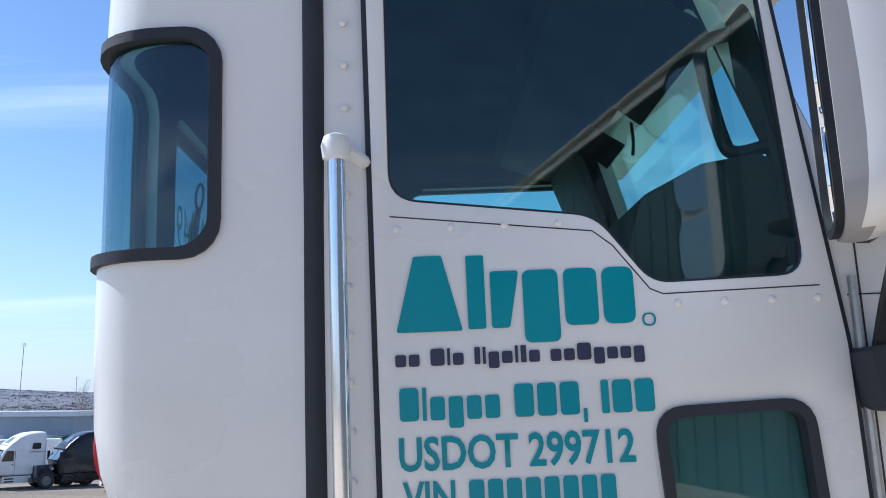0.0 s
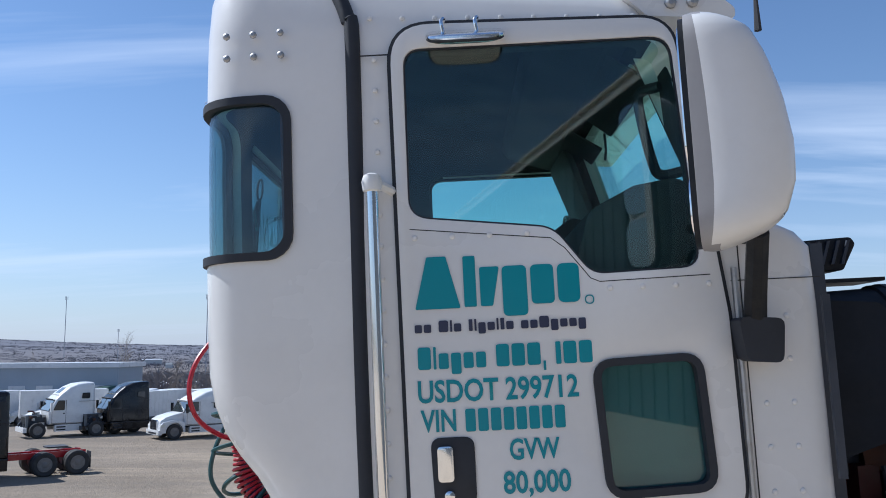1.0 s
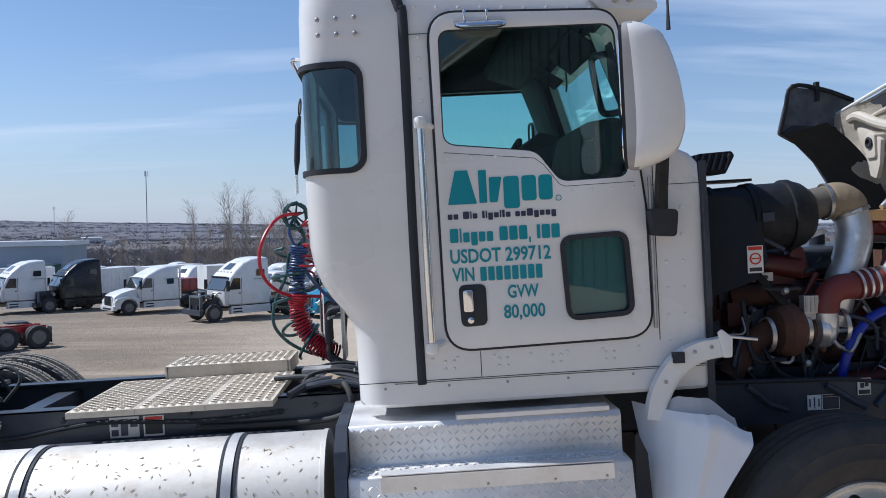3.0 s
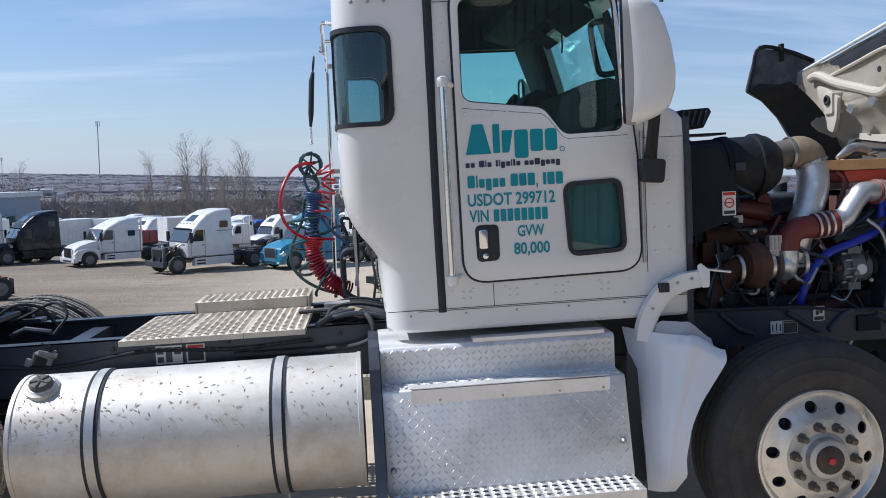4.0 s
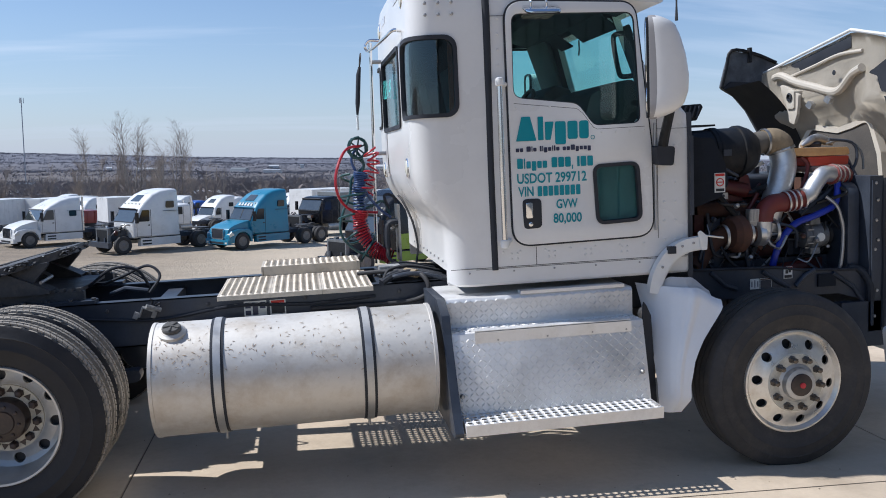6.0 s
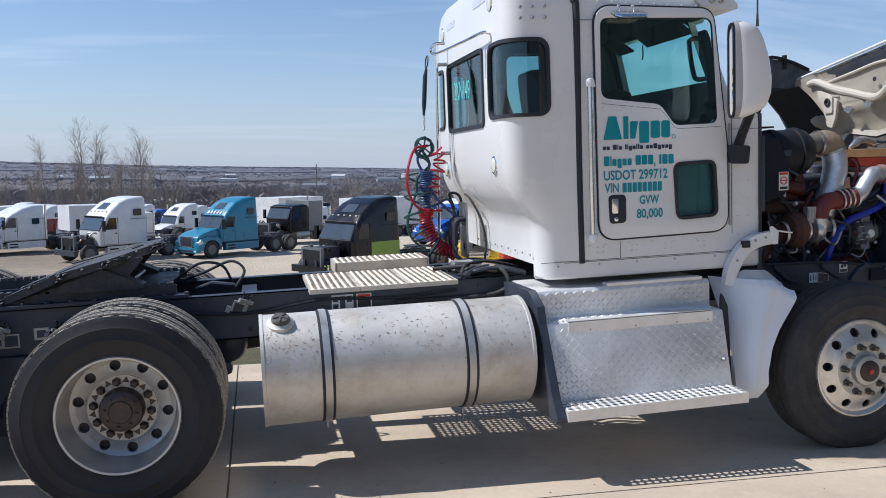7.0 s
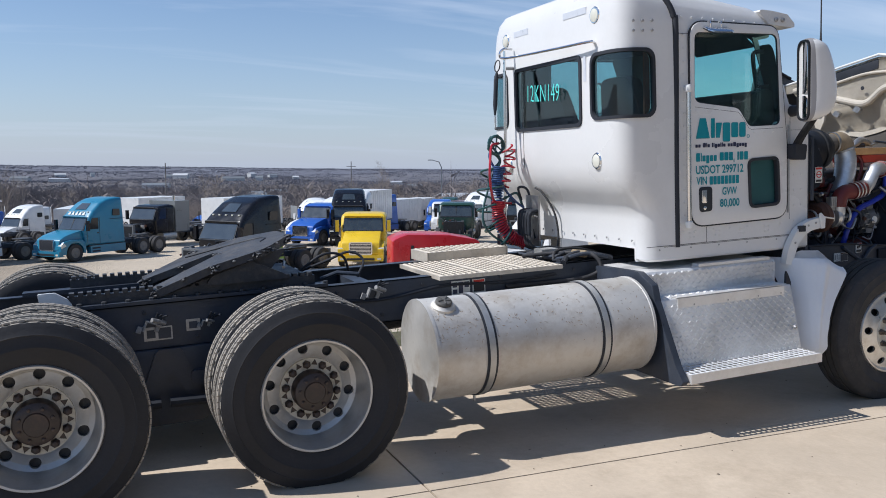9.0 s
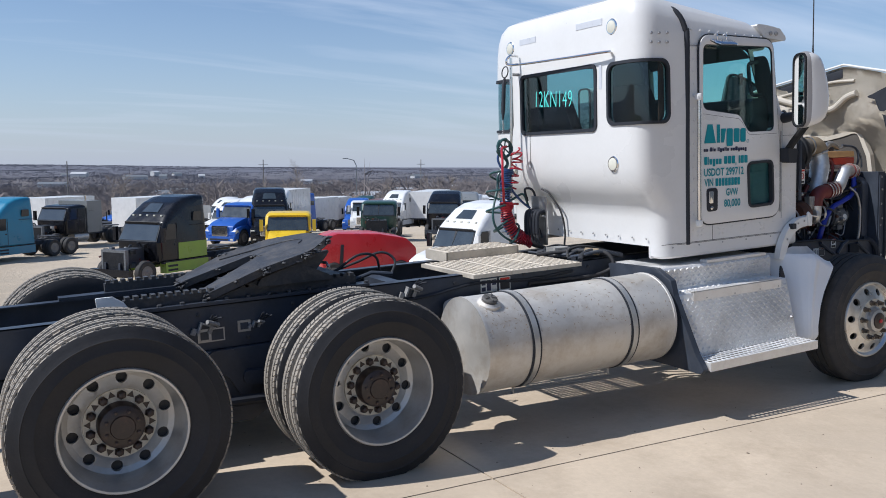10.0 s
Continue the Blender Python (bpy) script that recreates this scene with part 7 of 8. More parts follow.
def helix(path, r, turns, n=16, squash=1.0, ph=0.0):
    """A coiled line along a path."""
    p = spline(path, 24)
    out = []
    total = len(p) - 1
    steps = int(turns * n)
    for k in range(steps + 1):
        f = k / steps * total
        i = min(int(f), total - 1)
        c = p[i].lerp(p[i + 1], f - i)
        d = (p[i + 1] - p[i]).normalized()
        a = Vector((1, 0, 0)) - d * d.x
        a.normalize()
        b = d.cross(a)
        w = 2 * math.pi * k / n + ph
        rr = r * (1 + 0.15 * math.sin(f * 0.21 + ph))
        out.append(c + a * (rr * math.cos(w)) + b * (rr * squash * math.sin(w)))
    return out


lines = tagged(new("air_line_set"), "coiled red, blue and green air lines hanging behind the cab", "air lines")
lines.matrix_world = TRUCK
part("red_coil", tubed(helix([(-0.905, 2.86, 1.10), (-0.915, 2.86, 1.02), (-0.885, 2.85, 0.90), (-0.80, 2.83, 0.80), (-0.71, 2.80, 0.765)], 0.048, 25), 0.0072, 6), COIL_RED, lines, "red coiled air line")
part("blue_coil", tubed(helix([(-0.885, 2.87, 1.37), (-0.90, 2.87, 1.28), (-0.91, 2.87, 1.16), (-0.90, 2.88, 1.00), (-0.85, 2.88, 0.86), (-0.75, 2.85, 0.785)], 0.043, 33, ph=1.0), 0.0072, 6), COIL_BLUE, lines, "blue coiled air line")
part("green_coil", tubed(helix([(-0.925, 2.90, 1.36), (-0.945, 2.90, 1.20), (-0.965, 2.90, 1.06), (-0.94, 2.90, 0.92), (-0.84, 2.88, 0.79)], 0.095, 4.2, 24, ph=2.0), 0.0092, 6), COIL_GREEN, lines, "green cable coil")
part("green_loop", tubed([(-0.93, 2.91, 1.50), (-0.86, 2.91, 1.42), (-0.95, 2.91, 1.33), (-0.97, 2.90, 1.22), (-1.04, 2.86, 1.06), (-1.05, 2.84, 0.94), (-0.98, 2.84, 0.84), (-0.86, 2.84, 0.77), (-0.74, 2.83, 0.745)], 0.0095, 8, 6), COIL_GREEN, lines, "green cable in a long loop")
part("top_loop", tubed([(HX + (0.072 - 0.004 * (i % 5)) * math.cos(a), HY - 0.03 + 0.012 * math.sin(a * 0.37), 1.545 + (0.078 - 0.004 * (i % 4)) * math.sin(a)) for i, a in enumerate([0.35 * k for k in range(74)])], 0.0085, 6), COIL_GREEN, lines, "green cable wound into a ring")
for k in range(3):
    a = radians(20 + 60 * k)
    part("ring_spoke", tubed([(HX - 0.065 * math.cos(a), HY - 0.03, 1.545 - 0.07 * math.sin(a)), (HX + 0.065 * math.cos(a), HY - 0.03, 1.545 + 0.07 * math.sin(a))], 0.006, 6), COIL_GREEN, lines)
part("red_loop", tubed([(-0.87, 2.90, 1.56), (-0.98, 2.80, 1.54), (-1.050, 2.69, 1.44), (-1.078, 2.65, 1.32), (-1.055, 2.68, 1.20), (-0.98, 2.79, 1.115), (-0.88, 2.88, 1.09), (-0.78, 2.88, 1.08)], 0.010, 8, 6), COIL_RED, lines, "red straight air line in a loop")
part("red_tail", tubed(helix([(-0.82, 2.86, 1.53), (-0.79, 2.86, 1.44), (-0.83, 2.86, 1.33), (-0.86, 2.86, 1.22)], 0.045, 6), 0.0075, 6), COIL_RED, lines)
part("blue_drop", tubed([(-0.90, 2.92, 1.56), (-0.945, 2.92, 1.46), (-0.90, 2.90, 1.34), (-0.84, 2.88, 1.20), (-0.76, 2.86, 1.10), (-0.69, 2.84, 1.04)], 0.010, 8, 6), COIL_BLUE, lines)
part("green_drop", tubed([(-0.92, 2.93, 1.55), (-0.86, 2.90, 1.42), (-0.93, 2.91, 1.28), (-0.87, 2.89, 1.12), (-0.74, 2.87, 1.16), (-0.69, 2.86, 1.05)], 0.010, 8, 6), COIL_GREEN, lines)
part("black_loop", tubed([(-0.70, 2.86, 1.10), (-0.73, 2.85, 1.20), (-0.66, 2.83, 1.18), (-0.64, 2.80, 1.0), (-0.66, 2.72, 0.80)], 0.010, 8, 6), RUBBER, lines)
# valve cluster and lines between cab and catwalk
val = part("valve_bracket", boxed(-0.66, -0.645, 2.66, 2.86, 0.74, 1.14), GALV, truck, "valve bracket with black air fittings", bevel=0.004)
for i in range(5):
    y = 2.68 + 0.04 * i
    part("air_fitting", tubed([(-0.66, y, 1.02), (-0.72, y, 1.01), (-0.735, y, 0.94), (-0.735, y, 0.84)], 0.017, 10, 3), RUBBER, val)
    part("air_hose", tubed([(-0.735, y, 0.84), (-0.73, y - 0.02, 0.76), (-0.64, y - 0.06, 0.71), (-0.45, y - 0.1, 0.70)], 0.011, 8, 5), INSIDE, val)
part("bracket_pin", tubed([(-0.66, 2.78, 0.98), (-0.72, 2.58, 0.985)], 0.008, 8), GALV, val)
part("body_hose", tubed([(-0.64, 2.74, 1.20), (-0.62, 2.66, 1.16), (-0.57, 2.58, 1.02), (-0.545, 2.56, 0.86), (-0.56, 2.55, 0.74)], 0.008, 8, 6), INSIDE, val)
rnd = random.Random(7)
for i in range(16):
    y = rnd.uniform(1.98, 2.55)
    z = rnd.uniform(0.69, 0.76)
    part("frame_hose", tubed([(-0.82 + rnd.uniform(-0.06, 0.04), y + rnd.uniform(-0.1, 0.2), 0.70), (-0.78, y, z), (-0.64, y + rnd.uniform(-0.06, 0.06), z + 0.015), (-0.44, y - rnd.uniform(0, 0.1), z - 0.03)], rnd.choice((0.010, 0.014, 0.02)), 8, 5), rnd.choice((RUBBER, INSIDE, BLACK)), truck)
part("conduit", tubed([(-0.98, 2.35, 0.72), (-0.80, 2.25, 0.735), (-0.66, 2.08, 0.745), (-0.60, 1.98, 0.73), (-0.575, 1.93, 0.66), (-0.62, 1.95, 0.60), (-0.80, 1.98, 0.57), (-1.3, 2.00, 0.57)], 0.014, 10, 6), INSIDE, truck, "black ribbed conduit")
part("conduit_end", tubed([(-0.69, 2.12, 0.743), (-0.63, 2.03, 0.738)], 0.027, 12), TAN_RUBBER, truck)
part("junction_box", boxed(-0.84, -0.70, 2.30, 2.42, 0.705, 0.76), ALLOY_DULL, truck, bevel=0.008)
part("frame_cable", tubed([(-2.6, 2.012, 0.60), (-2.2, 2.008, 0.57), (-1.75, 2.008, 0.62), (-1.3, 2.008, 0.60), (-0.9, 2.005, 0.62)], 0.010, 8, 6), RUBBER, truck)
part("coupling_cable", tubed([(-2.60, 2.5, 0.74), (-2.45, 2.42, 0.80), (-2.30, 2.35, 0.86), (-2.22, 2.30, 0.80), (-2.28, 2.25, 0.70)], 0.009, 8, 6), RUBBER, truck)
part("coupling_cable", tubed([(-2.66, 2.35, 0.75), (-2.5, 2.30, 0.86), (-2.36, 2.32, 0.84), (-2.30, 2.38, 0.72)], 0.009, 8, 6), RUBBER, truck)
part("rear_bracket", tubed([(-2.52, 2.30, 0.70), (-2.42, 2.25, 0.74), (-2.28, 2.22, 0.72)], 0.014, 8), BLACK, truck)


# ---- the yard behind: parked tractors, trailers ----
def paint(name, c, rough=0.35):
    return material(name, c, rough, vary=0.08, scale=1.5, grain=20, bump=0.01, dirt=tuple(v * 0.55 + 0.06 for v in c), dirt_amount=0.25, coat=0.3)


P_WHITE, P_BLUE, P_YELLOW = paint("fleet_white", (0.74, 0.74, 0.73)), paint("fleet_sky_blue", (0.022, 0.20, 0.33)), paint("fleet_yellow", (0.78, 0.52, 0.015))
P_RED, P_ROYAL, P_GREEN, P_LIME, P_GREY, P_MAROON = paint("fleet_red", (0.52, 0.012, 0.02)), paint("fleet_royal_blue", (0.02, 0.10, 0.42)), paint("fleet_dark_green", (0.02, 0.06, 0.045)), paint("fleet_lime", (0.23, 0.38, 0.03)), paint("fleet_grey", (0.20, 0.21, 0.21)), paint("fleet_maroon", (0.13, 0.025, 0.03))
P_BLACK = material("fleet_black", (0.006, 0.007, 0.011), 0.22, vary=0.2, scale=1.5, grain=20, bump=0.01, dirt=(0.04, 0.036, 0.03), dirt_amount=0.25, spec=0.4)
FAR_RIM = material("dusty_steel_rim", (0.22, 0.21, 0.20), 0.6, 0.3, vary=0.25, scale=6, bump=0.05, dirt=(0.10, 0.08, 0.06), dirt_amount=0.5)
P_OLDRED = paint("faded_red", (0.24, 0.03, 0.03))
ROOFS = {
    "high": [(-1.75, 0.85), (1.25, 0.85), (1.30, 1.75), (0.88, 2.58), (0.60, 2.88), (0.0, 3.36), (-0.55, 3.58), (-1.2, 3.66), (-1.75, 3.67)],
    "mid": [(-1.75, 0.85), (1.25, 0.85), (1.30, 1.75), (0.88, 2.52), (0.55, 2.74), (-0.2, 3.12), (-0.9, 3.30), (-1.75, 3.34)],
    "day": [(-0.55, 0.85), (1.25, 0.85), (1.30, 1.75), (0.90, 2.55), (0.65, 2.68), (-0.2, 2.74), (-0.55, 2.70)],
    "box": [(-2.3, 0.75), (1.25, 0.85), (1.30, 1.75), (0.95, 2.55), (0.65, 2.70), (-0.5, 2.74), (-0.5, 2.60), (-2.3, 2.9)]}
far_meshes = {}
PARKED = []


def far_wheel(parent, x, y, z, r=0.52, w=0.28, side=1):
    if "tyre" not in far_meshes:
        far_meshes["tyre"] = part("wheel", lathed([(0.30, 0.02), (0.44, -0.01), (0.50, 0.02), (0.52, 0.06), (0.52, 0.22), (0.48, 0.27), (0.30, 0.25)], (0, 0, 0), (0, 1, 0), 28, True), TYRE, parent)
        far_meshes["rim"] = part("rim", lathed([(0.305, 0.02), (0.28, 0.01), (0.26, 0.05), (0.16, 0.04), (0.10, 0.0), (0.03, -0.01)], (0, 0, 0), (0, 1, 0), 20), FAR_RIM, far_meshes["tyre"])
        t = far_meshes["tyre"]
    else:
        t = again(far_meshes["tyre"], parent, Matrix(), "wheel")
        again(far_meshes["rim"], t, Matrix(), "rim")
    t.matrix_basis = pose(x, y, z, 0, 0, 180 if side > 0 else 0)
    return t


def pane_on(a, b, y0, y1, out):
    """A pane over the slope from a to b in side view, moved out along its normal."""
    (x0, z0), (x1, z1) = a, b
    n = Vector((z1 - z0, 0, -(x1 - x0))).normalized() * (1 if z1 > z0 else -1)
    bm = bmesh.new()
    q = [Vector((x0, y0, z0)), Vector((x0, y1, z0)), Vector((x1, y1 - 0.08, z1)), Vector((x1, y0 + 0.08, z1))]
    lo, hi = [bm.verts.new(v + n * (out - 0.03)) for v in q], [bm.verts.new(v + n * out) for v in q]
    bridge(bm, lo, hi)
    bm.faces.new(lo)
    bm.faces.new(hi)
    return bm


def cab_loft(out):
    """A cab from its side profile: full in the middle, drawn in towards its flanks, rounder towards its crown."""
    bm = bmesh.new()
    rings = []
    half = ((1.2, 0.21), (1.196, 0.15), (1.18, 0.10), (1.145, 0.055), (1.08, 0.02), (0.95, 0.006), (0.6, 0.0))
    for s, inset in [(-a, b) for a, b in half] + [(a, b) for a, b in half[::-1]]:
        ring = []
        for p, q in zip(swell(out, -inset), swell(out, -inset * 2.1)):
            p = p.lerp(q, smooth(2.45, 3.1, p.y))
            ring.append(bm.verts.new((p.x, s * (1 - 0.13 * smooth(2.3, 3.6, p.y)), p.y)))
        rings.append(ring)
    for a, b in zip(rings, rings[1:]):
        bridge(bm, a, b)
    caps = [bm.faces.new(rings[0][::-1]), bm.faces.new(rings[-1])]
    bmesh.ops.triangulate(bm, faces=caps)
    return bm


def tractor(label, colour, roof, x, y, heading, bare=False, lower=None, cut=0.0, frame_mat=BLACK, seed=0, z=None, size=1.0):
    """A parked road tractor; +x local is its front."""
    rnd = random.Random(seed)
    PARKED.append((x, y))
    t = tagged(new("parked_truck"), label, "truck", group="parked trucks")
    t.matrix_world = pose(x, y, ground_height(x, y) if z is None else z, 0, 0, heading) @ Matrix.Scale(size, 4)
    for s in (-1, 1):
        part("frame_rail", boxed(-5.0, 2.7, s * 0.40 - 0.05, s * 0.40 + 0.05, 0.72, 0.98), frame_mat, t)
    out = ROOFS[roof]
    body = part("cab", cab_loft(rounded(out, [0.1, 0.1, 0.12, 0.15] + [0.3] * (len(out) - 5) + [0.22], 4)), colour, t, smooth=42)
    near = y < 60
    ws = part("windscreen", pane_on((1.285, 1.80), (0.915, 2.50), -1.04, 1.04, 0.022), GLASS_FAR, body, "dark windscreen")
    if near:
        part("screen_seal", pane_on((1.30, 1.76), (0.905, 2.53), -1.09, 1.09, 0.012), RUBBER, ws)
    if near and seed % 3 == 0:
        part("centre_strip", pane_on((1.285, 1.80), (0.915, 2.50), -0.012, 0.012, 0.03), RUBBER, ws)
    part("sun_visor", pane_on((0.93, 2.50), (1.02, 2.60), -1.02, 1.02, 0.05), colour if seed % 2 else INSIDE, body)
    for s in (-1, 1):
        part("side_window", prismed(rounded([(0.30, 1.82), (1.05, 1.82), (0.74, 2.48), (0.30, 2.48)], 0.06, 3), along_y(s * 1.19), along_y(s * 1.212)), GLASS_SIDE, body)
        if near:
            part("door_handle", boxed(0.29, 0.40, min(s * 1.19, s * 1.215), max(s * 1.19, s * 1.215), 1.56, 1.63), INSIDE, body)
            part("door_line", boxed(1.10, 1.115, min(s * 1.17, s * 1.205), max(s * 1.17, s * 1.205), 0.95, 1.78), INSIDE, body)
            part("sill_line", boxed(0.215, 1.11, min(s * 1.18, s * 1.206), max(s * 1.18, s * 1.206), 0.955, 0.972), INSIDE, body)
        part("door_line", boxed(0.205, 0.225, min(s * 1.19, s * 1.207), max(s * 1.19, s * 1.207), 0.95, 2.5), INSIDE, body)
        mi = part("mirror", boxed(1.12, 1.26, min(s * 1.28, s * 1.46), max(s * 1.28, s * 1.46), 1.75, 2.35), rnd.choice((P_BLACK, colour)), body, bevel=0.04)
        if roof in ("high", "mid"):
            part("sleeper_window", prismed(rounded([(-1.35, 2.55), (-0.80, 2.55), (-0.86, 2.95), (-1.35, 2.95)] if roof == "high" else [(-1.3, 2.0), (-0.8, 2.0), (-0.8, 2.4), (-1.3, 2.4)], 0.08, 3), along_y(s * 1.08), along_y(s * (1.172 if roof == "high" else 1.21))), GLASS_SIDE, body)
            part("tank_skirt", boxed(-1.7, 0.9, min(s * 0.85, s * 1.19), max(s * 0.85, s * 1.19), 0.40, 0.85), colour if lower is None else lower, t, bevel=0.05)
            # Black blocks draw the shade in step recesses and under the cab.
            for k in range(2 if near else 0):
                part("step_slot", boxed(0.20, 0.78, min(s * 1.17, s * 1.196), max(s * 1.17, s * 1.196), 0.47 + 0.18 * k, 0.56 + 0.18 * k), RUBBER, t)
            part("cab_gap", boxed(-1.72, 1.0, min(s * 1.0, s * 1.17), max(s * 1.0, s * 1.17), 0.80, 0.90), RUBBER, t)
            if near:
                part("roof_seam", boxed(-1.70, -0.62, min(s * 1.14, s * 1.206), max(s * 1.14, s * 1.206), 2.37, 2.385), INSIDE, body)
            if lower is not None:
                part("stripe", boxed(-1.6, 0.15, min(s * 1.19, s * 1.209), max(s * 1.19, s * 1.209), 0.95, 1.65), lower, body)
        else:
            part("fuel_tank", lathed([(0.2, 0), (0.30, 0.01), (0.30, 1.2), (0.2, 1.21)], (-0.7, s * 0.86, 0.66), (1, 0, 0), 20), ALLOY_DULL, t)
    if roof == "high":
        part("roof_hatch", pane_on((0.52, 2.95), (0.08, 3.30), -0.45, 0.45, 0.02), GLASS_FAR, body)
        for k in range(5):
            part("marker_lamp", boxed(0.62, 0.70, -0.8 + 0.4 * k - 0.05, -0.8 + 0.4 * k + 0.05, 2.80, 2.86), LENS, body)
    if bare:
        eb = part("engine", boxed(1.35, 2.45, -0.42, 0.42, 0.75, 1.5), BLACK, t, "bare dark engine", bevel=0.05)
        for k in range(16):
            a = Vector((rnd.uniform(1.3, 2.5), rnd.uniform(-0.8, 0.8), rnd.uniform(0.8, 1.55)))
            b = a + Vector((rnd.uniform(-0.5, 0.5), rnd.uniform(-0.4, 0.4), rnd.uniform(-0.4, 0.3)))
            part("engine_hose", tubed([a, (a + b) / 2 + Vector((0, 0, 0.1)), b], rnd.uniform(0.03, 0.08), 7, 3), rnd.choice((BLACK, DUSTY, RUBBER, ENGINE_RED, ALLOY_DULL)), eb)
        rd = part("radiator", boxed(2.45, 2.62, -0.68, 0.68, 0.62, 1.5), ALT_GREY if seed % 2 == 0 else DUSTY, t, "bare radiator", bevel=0.02)
        part("radiator_core", boxed(2.60, 2.628, -0.58, 0.58, 0.72, 1.40), DUSTY, rd)
        for k in range(10 if near else 3):
            a = Vector((rnd.uniform(1.4, 2.4), rnd.choice((-1, 1)) * rnd.uniform(0.3, 0.75), rnd.uniform(0.8, 1.6)))
            part("engine_fitting", boxed(a.x - 0.08, a.x + 0.10, a.y - 0.07, a.y + 0.07, a.z - 0.09, a.z + 0.07), rnd.choice((RUBBER, ALT_GREY, ALLOY_DULL, DUSTY, RUST)), eb, bevel=0.03)
        part("bumper", boxed(2.62, 2.85, -1.1, 1.1, 0.42, 0.72), colour if rnd.random() < 0.4 else BLACK, t, bevel=0.05)
    else:
        hood = part("hood", prismed(rounded([(1.15, 0.8), (1.15, 1.80), (1.7, 1.72), (2.45, 1.52), (2.86, 1.30), (2.96, 0.75), (2.9, 0.62), (2.6, 0.6)], [0.05, 0.1, 0.3, 0.3, 0.18, 0.1, 0.1, 0.1], 3), along_y(-0.96), along_y(0.96)), colour, t, bevel=0.12)
        for s in (-1, 1):
            arch = [(1.95 + 0.60 * math.cos(radians(a)), 0.52 + 0.60 * math.sin(radians(a))) for a in range(185, -6, -19)]
            part("wing", prismed([Vector(p) for p in [(2.94, 0.45), (2.95, 0.95), (2.75, 1.18), (2.2, 1.30), (1.5, 1.28), (1.22, 1.1), (1.2, 0.46)] + arch], along_y(s * 0.80), along_y(s * 1.18)), colour, hood, bevel=0.03)
            part("headlight", prismed(rounded([(2.55, 0.95), (2.93, 0.82), (2.92, 1.02), (2.7, 1.12)], 0.03, 2), along_y(s * 0.90), along_y(s * 1.19)), LENS, hood, "clear headlight", bevel=0.02)
        grille = part("grille", prismed(rrect(-0.55, 0.55, 0.72, 1.28, 0.08, 4), along_x(2.86), along_x(2.985)), RUBBER, hood, "barred grille", bevel=0.02)
        part("hood_line", boxed(1.16, 1.19, -0.955, 0.955, 1.0, 1.815), INSIDE, hood)
        for k in range(7 if colour is not P_BLUE else 0):
            part("grille_bar", boxed(2.984, 3.0, -0.52, 0.52, 0.76 + 0.072 * k, 0.79 + 0.072 * k), CHROME, grille)
        bp = part("bumper", boxed(2.80, 3.06, -1.16, 1.16, 0.36, 0.66), colour, t, bevel=0.07)
        part("bumper_slot", prismed(rrect(-0.72, 0.72, 0.40, 0.52, 0.04, 3), along_x(3.0), along_x(3.068)), RUBBER, bp)
        for s in (-1, 1) if near else ():
            part("fog_lamp", prismed(rrect(s * 0.95 - 0.10, s * 0.95 + 0.10, 0.42, 0.52, 0.03, 3), along_x(3.0), along_x(3.066)), LENS, bp)
        part("grille_rim", band(rrect(-0.60, 0.60, 0.67, 1.33, 0.10, 4), rrect(-0.545, 0.545, 0.725, 1.275, 0.08, 4), along_x(2.90), along_x(2.995)), CHROME, hood)
    for s in (-1, 1):
        far_wheel(t, 1.95, s * 1.20, 0.52, side=s)
        for wx in (-3.15, -4.48):
            far_wheel(t, wx, s * 1.20, 0.52, side=s)
            far_wheel(t, wx, s * 0.88, 0.52, side=s)
    part("coupling_plate", prismed(rrect(-4.3, -3.4, -0.45, 0.45, 0.2, 4), lambda p: (p.x, p.y, 1.12), lambda p: (p.x, p.y, 1.18)), GREASE, t)
    for s in (-1, 1):
        part("mudflap", boxed(-5.02, -5.0, s * 0.9 - 0.28, s * 0.9 + 0.28, 0.25, 0.95), RUBBER, t)
    if roof != "high" and rnd.random() < 0.6:
        part("exhaust_pipe", tubed([(-0.75 if roof == "day" else -1.9, 0.9, 0.9), (-0.75 if roof == "day" else -1.9, 0.9, 3.3)], 0.08, 12), CHROME, t)
    return t


def spot(wx, wy, heading):
    """The truck's origin from where its near front wheel stands."""
    m = Matrix.Rotation(radians(heading), 3, "Z") @ Vector((1.95, 1.05, 0))
    return wx - m.x, wy - m.y, heading


H = -140.0
tractor("white sleeper tractor parked on the gravel", P_WHITE, "mid", *spot(-17.7, 50.9, H), seed=1, size=0.9)
tractor("white high-roof tractor with its hood gone", P_WHITE, "high", *spot(-11.2, 45.8, H), bare=True, seed=2, size=0.98)
kb = tractor("sky-blue high-roof tractor parked on the gravel", P_BLUE, "high", *spot(-4.8, 46.6, H), seed=3, size=0.94)
for k in range(5):
    part("name_bar", pane_on((0.84, 2.64), (0.70, 2.81), -0.72 + 0.30 * k, -0.50 + 0.30 * k, 0.03), P_WHITE, kb)
tractor("black tractor with a lime band and no hood", P_BLACK, "high", *spot(1.5, 35.0, -145), bare=True, lower=P_LIME, seed=4, size=1.05)
tractor("yellow day-cab tractor seen from the front", P_YELLOW, "day", 9.9, 40.6, -112, seed=5)
tractor("white aerodynamic sleeper tractor", P_WHITE, "high", 13.7, 27.8, -162, seed=6)
tractor("royal-blue day-cab tractor without glass", P_ROYAL, "day", *spot(10.2, 50.8, H), seed=7)
gs = tractor("dark tractor with a grey sleeper", P_BLACK, "day", 0.2, 56.0, H, bare=True, seed=8)
part("sleeper", boxed(-1.85, -0.57, -1.18, 1.18, 0.9, 2.95), P_GREY, gs, "grey boxy sleeper", bevel=0.06)
